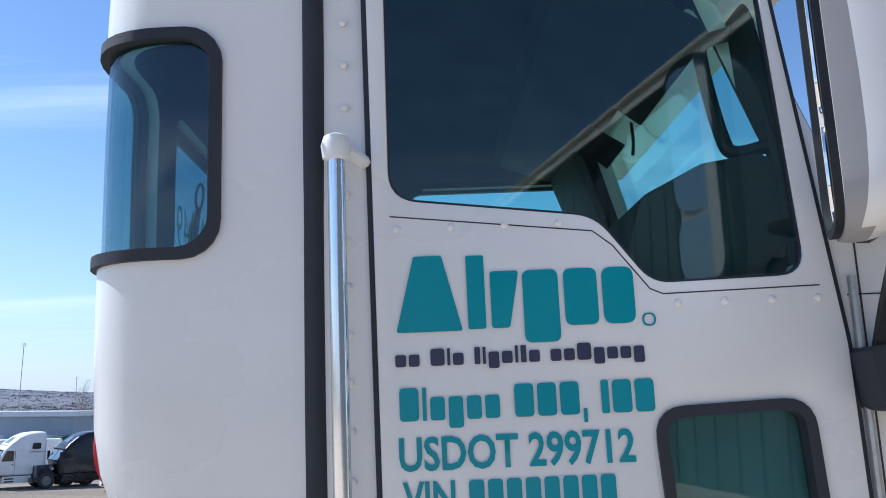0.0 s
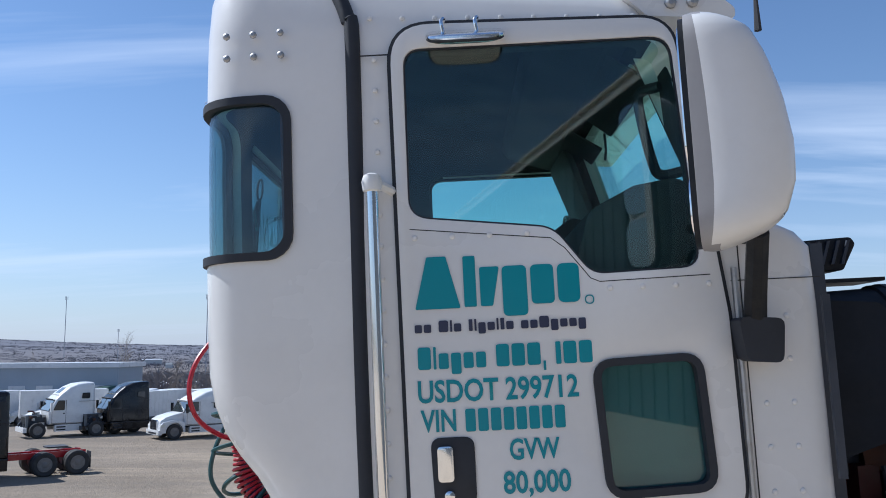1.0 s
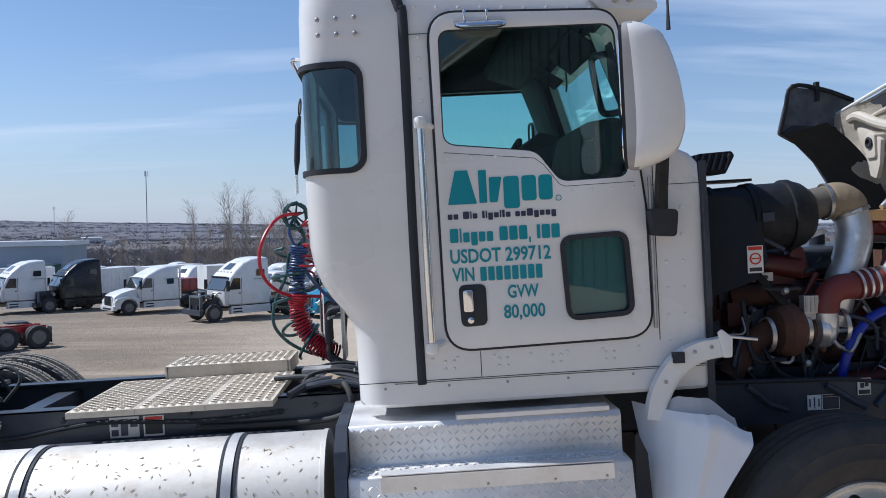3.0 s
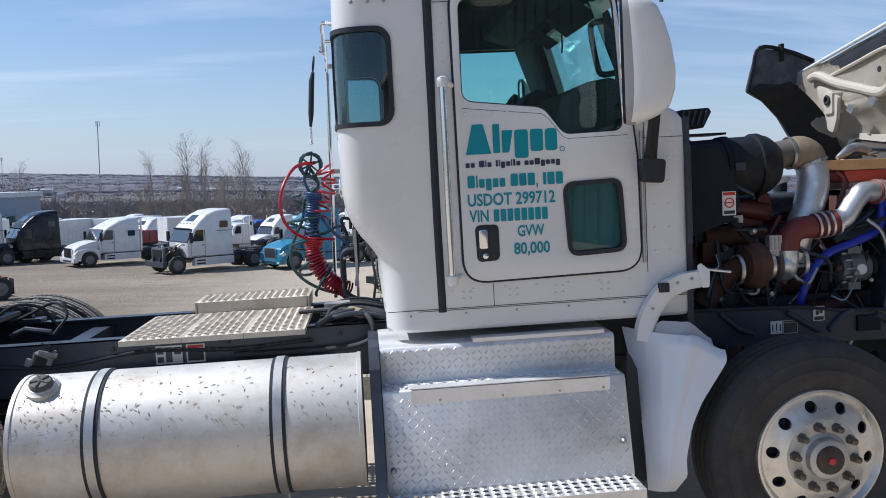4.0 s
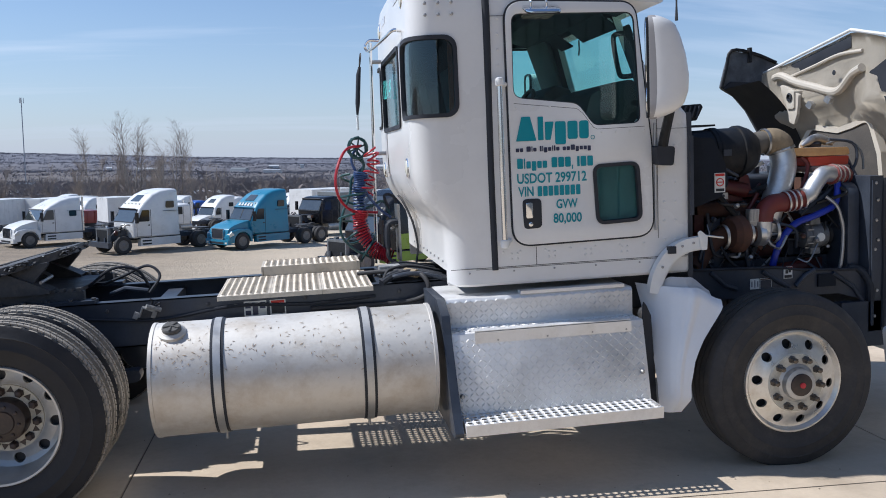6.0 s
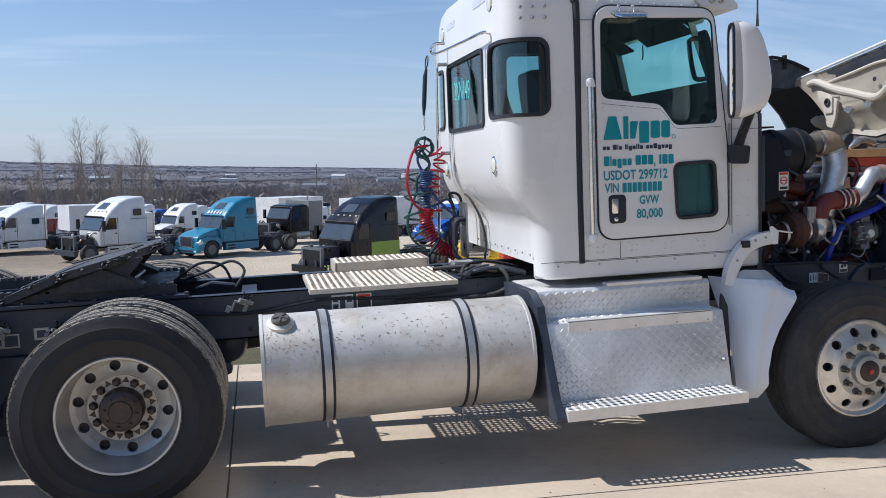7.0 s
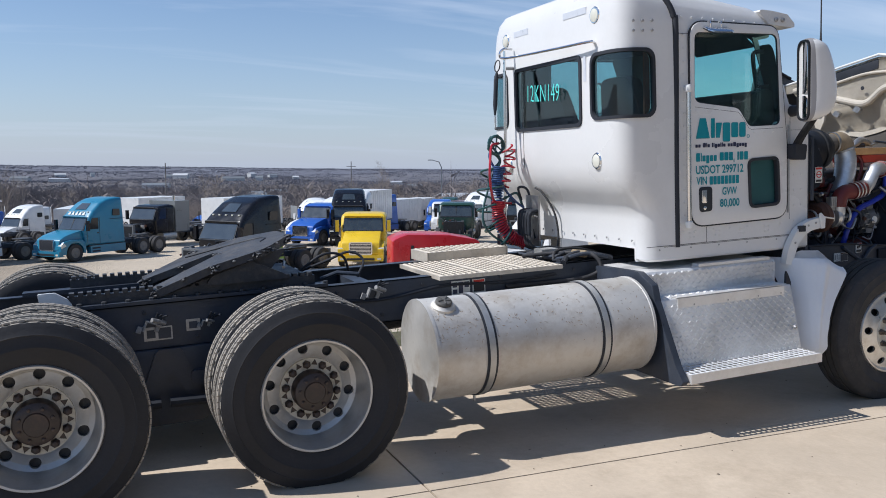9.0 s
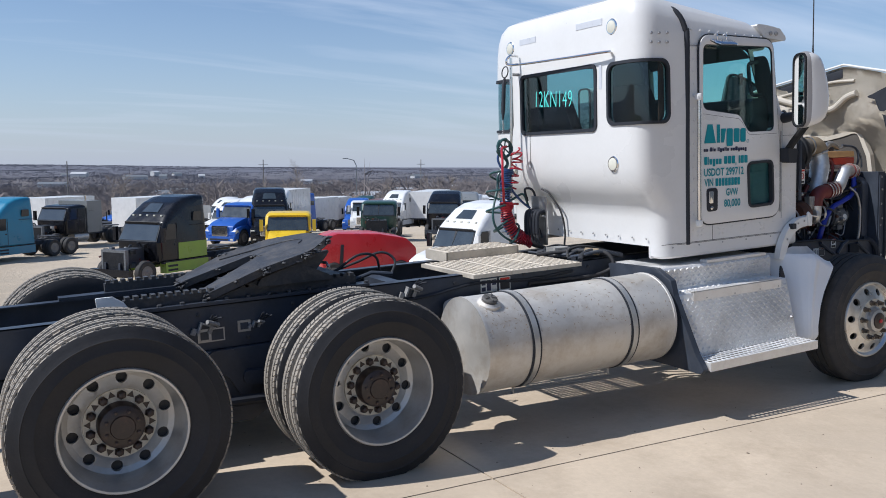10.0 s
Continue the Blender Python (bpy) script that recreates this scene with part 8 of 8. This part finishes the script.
tractor("white tractor with a blue hood", P_WHITE, "day", *spot(-13.0, 73.0, H), seed=9)
tractor("white high-roof tractor with a bare dark nose", P_WHITE, "high", *spot(-26.4, 51.5, H), bare=True, seed=10, size=0.92)
tractor("black high-roof tractor on the gravel", P_BLACK, "high", *spot(-23.4, 53.0, H), bare=True, seed=12, size=0.92)
tractor("dark sleeper tractor on a red frame", P_BLACK, "high", -20.9, 34.2, H, frame_mat=P_RED, seed=13)
tractor("black high-roof tractor facing the camera side", P_BLACK, "high", 12.4, 52.0, -108, seed=14)
tractor("dark green day-cab tractor", P_GREEN, "day", 19.4, 49.5, -120, bare=True, seed=15)
tractor("black high-roof tractor without a hood", P_BLACK, "mid", 24.8, 50.0, -125, bare=True, seed=16)
tractor("white high-roof tractor in the back row", P_WHITE, "high", 31.0, 71.0, -140, seed=17)
tractor("royal-blue mid-roof tractor in the back row", P_ROYAL, "mid", 29.5, 77.0, -120, seed=18)
tractor("white mid-roof tractor in the back row", P_WHITE, "mid", 14.5, 58.0, -120, seed=19)
rnd = random.Random(21)
kinds = [("white", P_WHITE), ("white", P_WHITE), ("white", P_WHITE), ("black", P_BLACK), ("royal-blue", P_ROYAL), ("white", P_WHITE), ("grey", P_GREY), ("dark green", P_GREEN)]
for i in range(34):
    nm, mt = rnd.choice(kinds)
    rf = rnd.choice(("high", "mid", "day"))
    x = -46 + (i % 17) * 6.2 + rnd.uniform(-1.5, 1.5)
    tractor(nm + {"high": " high-roof tractor", "mid": " sleeper tractor", "day": " day-cab tractor"}[rf] + " parked in a far row", mt, rf, x, ((rnd.choice((84, 90)) if x < 12 else rnd.choice((70, 77))) if i < 17 else rnd.choice((96, 102))) + rnd.uniform(-2, 2), H + rnd.uniform(-12, 25), bare=rnd.random() < 0.25, seed=40 + i)


# the crowded rows between, wherever there is room
for row, (y0, x0, x1) in enumerate(((68.5, 16, 66), (81.0, 8, 74), (92.0, -54, 10), (103.0, -56, 80))):
    x = x0
    while x < x1:
        px, py = x + rnd.uniform(-0.7, 0.7), y0 + rnd.uniform(-1.5, 1.5)
        x += 4.6 if row < 2 else 6.5
        if min(math.hypot(px - a, py - b) for a, b in PARKED) < 4.6:
            continue
        nm, mt = rnd.choice(kinds)
        rf = rnd.choice(("high", "mid", "day", "day"))
        tractor(nm + {"high": " high-roof tractor", "mid": " sleeper tractor", "day": " day-cab tractor"}[rf] + " in a crowded row", mt, rf, px, py, H + rnd.uniform(-10, 30), bare=rnd.random() < 0.2, seed=200 + len(PARKED))


def trailer(label, mat, x, y, heading, length=9.0, height=2.7, lift=1.1):
    t = tagged(new("box_trailer"), label, "trailer", group="parked trailers")
    t.matrix_world = pose(x, y, ground_height(x, y), 0, 0, heading)
    b = part("cargo_box", boxed(-length / 2, length / 2, -1.28, 1.28, lift, lift + height), mat, t, bevel=0.04)
    for i in range(int(length / 0.6)):
        for s in (-1, 1):
            part("side_post", boxed(-length / 2 + 0.3 + i * 0.6, -length / 2 + 0.34 + i * 0.6, min(s * 1.278, s * 1.295), max(s * 1.278, s * 1.295), lift + 0.1, lift + height - 0.1), mat, b)
    part("bottom_rail", boxed(-length / 2, length / 2, -1.30, 1.30, lift - 0.12, lift - 0.002), BLACK, t)
    for s in (-1, 1):
        for wx in (-length / 2 + 1.2, -length / 2 + 2.5):
            far_wheel(t, wx, s * 1.22, 0.52, side=s)
        part("landing_leg", boxed(length / 2 - 2.2, length / 2 - 2.05, s * 0.8 - 0.06, s * 0.8 + 0.06, 0.0, lift), GREASE, t)
    return t


trailer("white box trailer in the yard", P_WHITE, 0.6, 68.0, -135, 5.4, 2.4)
trailer("white box trailer in a far row", P_WHITE, -14.6, 67.0, -150, 4.6, 1.9)
trailer("pale box trailer in a far row", P_WHITE, -31.0, 84.0, -110, 9, 2.4)
trailer("maroon box trailer in a far row", P_MAROON, 40.0, 90.0, -150, 8, 2.3)
trailer("white box trailer in a far row", P_WHITE, 22.0, 88.0, -105, 9, 2.4)
trailer("pale box trailer in a far row", P_WHITE, -5.0, 89.0, -100, 9, 2.4)
trailer("white box trailer in a far row", P_WHITE, 47.0, 82.0, -120, 9, 2.4)
trailer("white box trailer in a far row", P_WHITE, -50.0, 86.0, -115, 9, 2.4)
for x, y, h in ((-40, 84, -150), (9, 74, -140), (18, 66, -125), (27, 84, -140), (36, 73, -130), (44, 66.5, -145), (54, 76, -120), (63, 88, -140), (-26, 90, -120), (13, 92, -115), (33, 93, -130)):
    trailer("white box trailer among the parked trucks", P_WHITE, x, y, h, 8.0, 2.6)


def flatbed(label, x, y, heading, length=11.0):
    """A low platform trailer with uprights, far back in the yard."""
    t = tagged(new("flatbed_trailer"), label, "trailer", group="flatbed trailers")
    t.matrix_world = pose(x, y, ground_height(x, y), 0, 0, heading)
    part("deck", boxed(-length / 2, length / 2, -1.25, 1.25, 1.25, 1.42), GREASE, t)
    part("headboard", boxed(length / 2 - 0.1, length / 2, -1.2, 1.2, 1.422, 2.9), ALLOY_DULL, t)
    for k in range(4):
        part("stake", boxed(-length / 2 + 0.6 + k * 2.6, -length / 2 + 0.72 + k * 2.6, -1.2, -1.1, 1.422, 2.5), GREASE, t)
    for s in (-1, 1):
        for wx in (-length / 2 + 1.2, -length / 2 + 2.5):
            far_wheel(t, wx, s * 1.2, 0.52, side=s)
        part("landing_leg", boxed(length / 2 - 2.2, length / 2 - 2.05, s * 0.8 - 0.06, s * 0.8 + 0.06, 0.0, 1.25), GREASE, t)
    return t


for x, y, h in ((-38, 92, -172), (-22, 94, 176), (-8, 96, -175), (8, 95, 178), (24, 96, -176), (40, 97, 175), (56, 95, -178), (-54, 95, 174)):
    flatbed("dark flatbed trailer along the yard's far edge", x, y, h)
# red tipper body on a truck, and a red hood standing near
tip = tagged(new("tipper_truck"), "red tipper truck with a high body", "truck", group="parked trucks")
tip.matrix_world = pose(-21.6, 75.0, ground_height(-21.6, 75.0), 0, 0, -150) @ Matrix.Scale(0.85, 4)
part("tipper_body", prismed(rounded([(-2.6, 1.3), (1.6, 1.3), (1.8, 2.6), (-2.8, 2.6)], 0.05, 2), along_y(-1.2), along_y(1.2)), P_OLDRED, tip, bevel=0.03)
for k in range(6):
    part("body_rib", boxed(-2.5 + 0.75 * k, -2.42 + 0.75 * k, 1.195, 1.26, 1.35, 2.55), P_OLDRED, tip)
part("frame_rail", boxed(-2.8, 3.6, -0.45, 0.45, 0.85, 1.25), BLACK, tip)
part("cab", prismed(rounded([(2.0, 0.9), (3.6, 0.9), (3.6, 1.8), (3.2, 2.5), (2.0, 2.5)], 0.1, 3), along_y(-1.15), along_y(1.15)), P_OLDRED, tip, bevel=0.08)
for wx in (-2.0, -0.7, 2.9):
    for s in (-1, 1):
        far_wheel(tip, wx, s * 1.2, 0.52, side=s)
rh = tagged(new("parked_truck"), "bright red long-nosed truck low behind the chassis", "truck", group="parked trucks")
rh.matrix_world = pose(10.1, 31.0, ground_height(10.1, 31.0), 0, 0, -12) @ Matrix.Diagonal((0.86, 0.95, 1.04, 1))
part("cab", prismed(rounded([(-2.35, 0.6), (-2.35, 1.95), (-2.0, 2.10), (-1.6, 2.20), (0.5, 2.15), (1.9, 1.95), (2.4, 1.55), (2.45, 0.6)], [0.05, 0.1, 0.2, 0.2, 0.4, 0.4, 0.2, 0.1], 3), along_y(-1.15), along_y(1.15)), P_RED, rh, bevel=0.12)
part("vent_panel", prismed(rounded([(-1.55, 0.8), (-1.35, 0.8), (-1.30, 1.75), (-1.45, 1.75)], 0.02, 2), along_y(-1.175), along_y(-1.14)), RUBBER, rh, bevel=0.01)
part("bumper", boxed(2.4, 2.7, -1.15, 1.15, 0.4, 0.8), ALLOY_DULL, rh, bevel=0.05)
for wx in (1.6, -1.8):
    for s in (-1, 1):
        far_wheel(rh, wx, s * 1.2, 0.52, side=s)

# ---- bare trees, thicket, poles, far buildings ----
BARK = material("grey_brown_bark", (0.36, 0.31, 0.265), 0.95, vary=0.25, scale=3, grain=20, bump=0.2)
TWIG = material("winter_twigs", (0.36, 0.30, 0.25), 0.95, vary=0.25, scale=2, grain=10, bump=0.0)


def bare_tree(seed, height, spread):
    """Slender stems with many upright limbs and fine twigs."""
    rnd = random.Random(seed)
    trunk_bm, twig_bm = bmesh.new(), bmesh.new()

    def stick(bm, p, d, length, r, n, wander, lift, seg):
        pts = [p]
        for i in range(n):
            d = (d + Vector((rnd.gauss(0, wander), rnd.gauss(0, wander), rnd.gauss(lift, wander * 0.5)))).normalized()
            pts.append(pts[-1] + d * (length / n))
        tube(bm, pts, [max(r * (1 - 0.8 * i / n), 0.006) for i in range(n + 1)], seg, False)
        return pts

    def at(pts, f):
        k = f * (len(pts) - 1)
        i = min(int(k), len(pts) - 2)
        return pts[i].lerp(pts[i + 1], k - i), (pts[i + 1] - pts[i]).normalized()

    def side():
        a = rnd.uniform(0, 2 * math.pi)
        return Vector((math.cos(a), math.sin(a), 0))

    for s in range(rnd.choice((2, 3))):
        lean = (Vector((0, 0, 1)) + side() * rnd.uniform(0.02, 0.22) * spread).normalized()
        h = height * rnd.uniform(0.7, 1.0)
        stem = stick(trunk_bm, side() * 0.15, lean, h, height * 0.0085, 7, 0.05, 0.03, 6)
        for k in range(20):
            f = rnd.uniform(0.22, 0.97)
            p, d = at(stem, f)
            limb = stick(trunk_bm, p, (d * 0.8 + side() * rnd.uniform(0.4, 0.8) * spread).normalized(), h * rnd.uniform(0.2, 0.36) * (1.15 - 0.7 * f), 0.028, 4, 0.09, 0.08, 4)
            for j in range(6):
                q, e = at(limb, rnd.uniform(0.25, 1.0))
                twig = stick(twig_bm, q, (e * 0.8 + side() * 0.55).normalized(), h * rnd.uniform(0.06, 0.13), 0.012, 2, 0.12, 0.06, 3)
                for i in range(3):
                    c, g = at(twig, rnd.uniform(0.3, 1.0))
                    stick(twig_bm, c, (g * 0.8 + side() * 0.6).normalized(), h * rnd.uniform(0.03, 0.07), 0.008, 1, 0.1, 0.05, 3)
    return trunk_bm, twig_bm


proto = []
for seed, h, s in ((1, 13.5, 0.7), (2, 12.5, 0.85), (3, 14.5, 0.65), (4, 8.0, 1.5)):
    tb, wb = bare_tree(seed, h, s)
    proto.append((tb, wb, h))
places = [(0, -26.0, 115, 0.9), (2, -23.4, 114, 0.95), (1, -21.5, 117, 0.9), (0, -19.6, 112, 1.0), (2, -17.7, 113, 0.92), (1, -14.0, 114, 0.8), (0, -29.4, 113, 0.85), (1, -34, 115, 0.8), (2, -12.9, 116, 0.6), (0, -31, 116, 1.0), (2, -27.5, 112, 0.95), (1, -24.5, 118, 1.0), (2, -22.4, 110, 1.12), (0, -20.8, 114, 1.1), (1, -18.6, 110, 1.05), (2, -16.8, 115, 1.05), (0, -15.2, 111, 1.0), (1, -11.8, 113, 0.72), (0, -41, 118, 0.9), (2, -49, 122, 0.9), (1, -60, 118, 0.85),
          (3, 10.5, 108, 1.0), (3, 12.5, 112, 0.9), (3, 2.0, 118, 0.8), (1, 31, 112, 0.62), (2, 37, 116, 0.7), (0, 39, 113, 0.68), (3, 33, 108, 0.9), (3, 24, 116, 0.9), (1, 52, 118, 0.7), (3, 58, 114, 1.0), (0, 66, 120, 0.8), (3, -6, 116, 0.8), (3, -36, 110, 0.8), (1, -72, 120, 0.9), (2, 80, 122, 0.8)]
first = {}
rnd = random.Random(3)
for k, x, y, s in places:
    m = pose(x, y, ground_height(x, y) - 0.1, 0, 0, rnd.uniform(0, 360)) @ Matrix.Scale(s * 0.93, 4)
    if k not in first:
        t = tagged(new("bare_tree"), "leafless grey-brown winter tree at the yard's edge", "tree", group="bare trees")
        part("trunk", proto[k][0], BARK, t)
        part("crown", proto[k][1], TWIG, t)
        t.matrix_world = m
        first[k] = t
    else:
        copy_thing(first[k], m)
for k in range(4):
    if k not in first:
        proto[k][0].free(), proto[k][1].free()


def thicket(name, label, count, area, hmin, hmax, mat, seed, girth=0.05):
    rnd = random.Random(seed)
    verts, faces = [], []
    for i in range(count):
        x, y = rnd.uniform(area[0], area[1]), rnd.uniform(area[2], area[3])
        if -73.0 < x < -42.5 and 102 < y < 117:
            continue
        z = ground_height(x, y)
        h = rnd.uniform(hmin, hmax) * (0.7 + 0.6 * noise.noise(Vector((x * 0.06, y * 0.06, seed))))
        for k in range(5):
            lean = Vector((rnd.gauss(0, 0.35), rnd.gauss(0, 0.35), 1)).normalized()
            b = Vector((x + rnd.gauss(0, 0.5), y + rnd.gauss(0, 0.5), z - 0.1))
            t = b + lean * h * rnd.uniform(0.6, 1.0)
            n = len(verts)
            g = girth * rnd.uniform(0.6, 1.6)
            verts += [b + Vector((g, 0, 0)), b + Vector((-g * 0.5, g * 0.8, 0)), b + Vector((-g * 0.5, -g * 0.8, 0)), t]
            faces += [(n, n + 1, n + 3), (n + 1, n + 2, n + 3), (n + 2, n, n + 3)]
            for f in (0.5, 0.7):
                c = b.lerp(t, f)
                e = c + Vector((rnd.gauss(0, 0.5), rnd.gauss(0, 0.5), rnd.uniform(0.2, 0.6))) * h * 0.3
                n = len(verts)
                verts += [c + Vector((0, 0, g)), c - Vector((0, 0, g)), c + Vector((g, g, 0)), e]
                faces += [(n, n + 1, n + 3), (n + 1, n + 2, n + 3), (n + 2, n, n + 3)]
    me = bpy.data.meshes.new(name)
    me.from_pydata([tuple(v) for v in verts], [], faces)
    me.materials.append(mat)
    return tagged(new(name, me), label, "brush", kind="stuff")


thicket("thicket", "brown leafless brush along the yard's far edge", 9500, (-120, 125, 105, 150), 2.6, 6.2, material("brown_brush", (0.40, 0.33, 0.28), 0.95, vary=0.35, scale=0.3, grain=4, bump=0.0), 5, 0.026)
thicket("woodland", "grey-brown leafless woods down in the valley", 11000, (-330, 360, 150, 520), 6, 13, material("grey_brush", (0.27, 0.235, 0.225), 0.95, vary=0.4, scale=0.03, grain=1, bump=0.0), 6, 0.24)


def far_woods(name, label, count, seed, mat):
    """Bare trunks and limbs in thousands over the far slopes."""
    rnd = random.Random(seed)
    verts, faces = [], []
    for i in range(count):
        b = radians(rnd.uniform(-44, 46))
        d = 470 * (2650 / 470) ** rnd.random()
        x, y = d * math.sin(b), d * math.cos(b)
        if noise.noise(Vector((x * 0.006, y * 0.006, 2))) < -0.62:
            continue
        z = ground_height(x, y)
        h, g = rnd.uniform(1.6, 3.4), 0.0004 * d + 0.15
        for k in range(6):
            p = Vector((x + rnd.gauss(0, 3), y + rnd.gauss(0, 3), z - 0.5))
            t = p + Vector((rnd.gauss(0, 2.6), rnd.gauss(0, 2.6), h * rnd.uniform(0.5, 1.0)))
            n = len(verts)
            verts += [p + Vector((g, 0, 0)), p + Vector((-g * 0.5, g * 0.8, 0)), p + Vector((-g * 0.5, -g * 0.8, 0)), t]
            faces += [(n, n + 1, n + 3), (n + 1, n + 2, n + 3), (n + 2, n, n + 3)]
    me = bpy.data.meshes.new(name)
    me.from_pydata([tuple(v) for v in verts], [], faces)
    me.materials.append(mat)
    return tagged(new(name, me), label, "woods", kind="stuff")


# Blue-grey of the air's haze is mixed into the wood colour.
far_woods("far_wood", "leafless woods over the far slopes, haze blue in their colour", 22000, 12, material("far_winter_wood", (0.145, 0.146, 0.176), 0.95, vary=0.35, scale=0.012, grain=0.05, bump=0.0))
GRASS = material("dry_tufts", (0.16, 0.17, 0.055), 0.95, vary=0.3, scale=2, grain=20, bump=0.0)
thicket("grass", "short dry grass at the concrete's edge", 900, (-9, 9, 4.35, 6.4), 0.05, 0.16, GRASS, 8, 0.006)
POLE = material("weathered_pole", (0.24, 0.22, 0.20), 0.9, vary=0.2, scale=3, bump=0.1)
for x, y, h in ((8.6, 150, 10.6), (42, 150, 11.0), (75, 150, 11.0), (-25, 152, 10.6)):
    p = tagged(new("utility_pole"), "grey timber utility pole beyond the yard", "pole", group="utility poles")
    p.matrix_world = pose(x, y, ground_height(x, y))
    part("pole", tubed([(0, 0, 0), (0, 0, h)], [0.11, 0.08], 8), POLE, p)
    part("cross_arm", boxed(-0.9, 0.9, -0.05, 0.05, h - 1.0, h - 0.90), POLE, p)
for k, z in enumerate((9.2, 8.0, 6.6)):
    part("wire", tubed([(-25, 152, ground_height(-25, 152) + z), (8.6, 150, ground_height(8.6, 150) + z), (42, 150, ground_height(42, 150) + z), (75, 150, ground_height(75, 150) + z)], 0.014, 4), POLE, None, "")
    tagged([o for o in scene.objects if o.name.startswith("wire")][-1], "thin dark wire between the poles", "wire", group="wires")
for x, y in ((47, 118), (80, 125)):
    p = tagged(new("street_lamp"), "tall pale lamp post beyond the yard", "street lamp", group="lamp posts")
    p.matrix_world = pose(x, y, ground_height(x, y))
    part("post", tubed([(0, 0, 0), (0, 0, 8.0), (-0.4, 0, 8.8), (-1.6, 0, 9.1)], [0.11, 0.08, 0.07, 0.05], 8), GALV, p)
    part("lamp_head", boxed(-2.2, -1.5, -0.14, 0.14, 9.02, 9.16), GALV, p, bevel=0.03)
STEEL = material("mast_steel", (0.42, 0.43, 0.46), 0.7, vary=0.1, scale=0.2, bump=0.0)
for bear, d, top in ((-16.9, 600, 42), (-25.4, 900, 58), (-22.3, 1100, 32)):
    x, y = d * math.sin(radians(bear)), d * math.cos(radians(bear))
    z = ground_height(x, y)
    m = tagged(new("radio_mast"), "thin pale radio mast on the far slope", "mast", group="radio masts")
    m.matrix_world = pose(x, y, z)
    part("mast", tubed([(0, 0, 0), (0, 0, top - z)], [0.35, 0.30], 6), STEEL, m)
    for k in range(3):
        a = 2.1 * k
        part("antenna", tubed([(1.3 * math.cos(a), 1.3 * math.sin(a), top - z - 3.5), (1.3 * math.cos(a), 1.3 * math.sin(a), top - z)], 0.2, 5), STEEL, m)
shed = tagged(new("warehouse"), "long white flat-roofed warehouse down the slope", "building")
shed.matrix_world = pose(-57.5, 109, -5.3, 0, 0, 4)
part("wall", boxed(-14, 14, -5, 5, -1.2, 5.4), material("pale_blue_cladding", (0.33, 0.38, 0.44), 0.6, vary=0.08, scale=0.3, bump=0.0), shed)
part("roof", boxed(-14.3, 14.3, -5.3, 5.3, 5.4, 6.0), paint("roof_white", (0.72, 0.73, 0.75)), shed)
for k in range(8):
    part("loading_door", boxed(-13 + 3.4 * k, -11 + 3.4 * k, -5.06, -4.98, 0.3, 3.2), paint("door_white", (0.62, 0.63, 0.65)) if k == 0 else bpy.data.materials["door_white"], shed)
rnd = random.Random(9)
FARWALL = paint("far_wall", (0.55, 0.55, 0.55))
for i in range(34):
    b = rnd.uniform(-24, 36)
    d = rnd.uniform(330, 1250)
    x, y = d * math.sin(radians(b)), d * math.cos(radians(b))
    hb = tagged(new("far_building"), "small pale building far down in the valley", "building", group="valley buildings")
    hb.matrix_world = pose(x, y, ground_height(x, y) - 0.5, 0, 0, rnd.uniform(-30, 30))
    w, h = rnd.uniform(5, 22), rnd.uniform(3, 5.5)
    part("wall", boxed(-w / 2, w / 2, -4, 4, 0, h), FARWALL, hb)
    part("roof", prismed([Vector((-4.3, h)), Vector((4.3, h)), Vector((0, h + rnd.uniform(0.6, 2.2)))], lambda p: (-w / 2 - 0.3, p.x, p.y), lambda p: (w / 2 + 0.3, p.x, p.y)), rnd.choice((FARWALL, P_GREY, P_GREY)), hb)

rnd = random.Random(31)
bm = bmesh.new()
for i in range(420):
    x, y = rnd.uniform(-7.5, 4.5), rnd.uniform(-1.6, 1.4) if rnd.random() < 0.8 else rnd.uniform(1.4, 4.2)
    s = rnd.uniform(0.003, 0.009) * (2.0 if rnd.random() < 0.06 else 1.0)
    a = rnd.uniform(0, 3)
    vs = [bm.verts.new((x + s * rnd.uniform(0.6, 1.3) * math.cos(a + k * 1.257), y + s * rnd.uniform(0.6, 1.3) * math.sin(a + k * 1.257), 0.0128)) for k in range(5)]
    top = bm.verts.new((x + rnd.gauss(0, s * 0.2), y + rnd.gauss(0, s * 0.2), 0.013 + s * rnd.uniform(0.5, 0.9)))
    for k in range(5):
        bm.faces.new((vs[k], vs[(k + 1) % 5], top))
tagged(part("grit", bm, material("grit_stone", (0.27, 0.22, 0.16), 0.95, vary=0.5, scale=3, grain=40, bump=0.1), smooth=0), "loose grit and small stones on the concrete", "grit", kind="stuff")
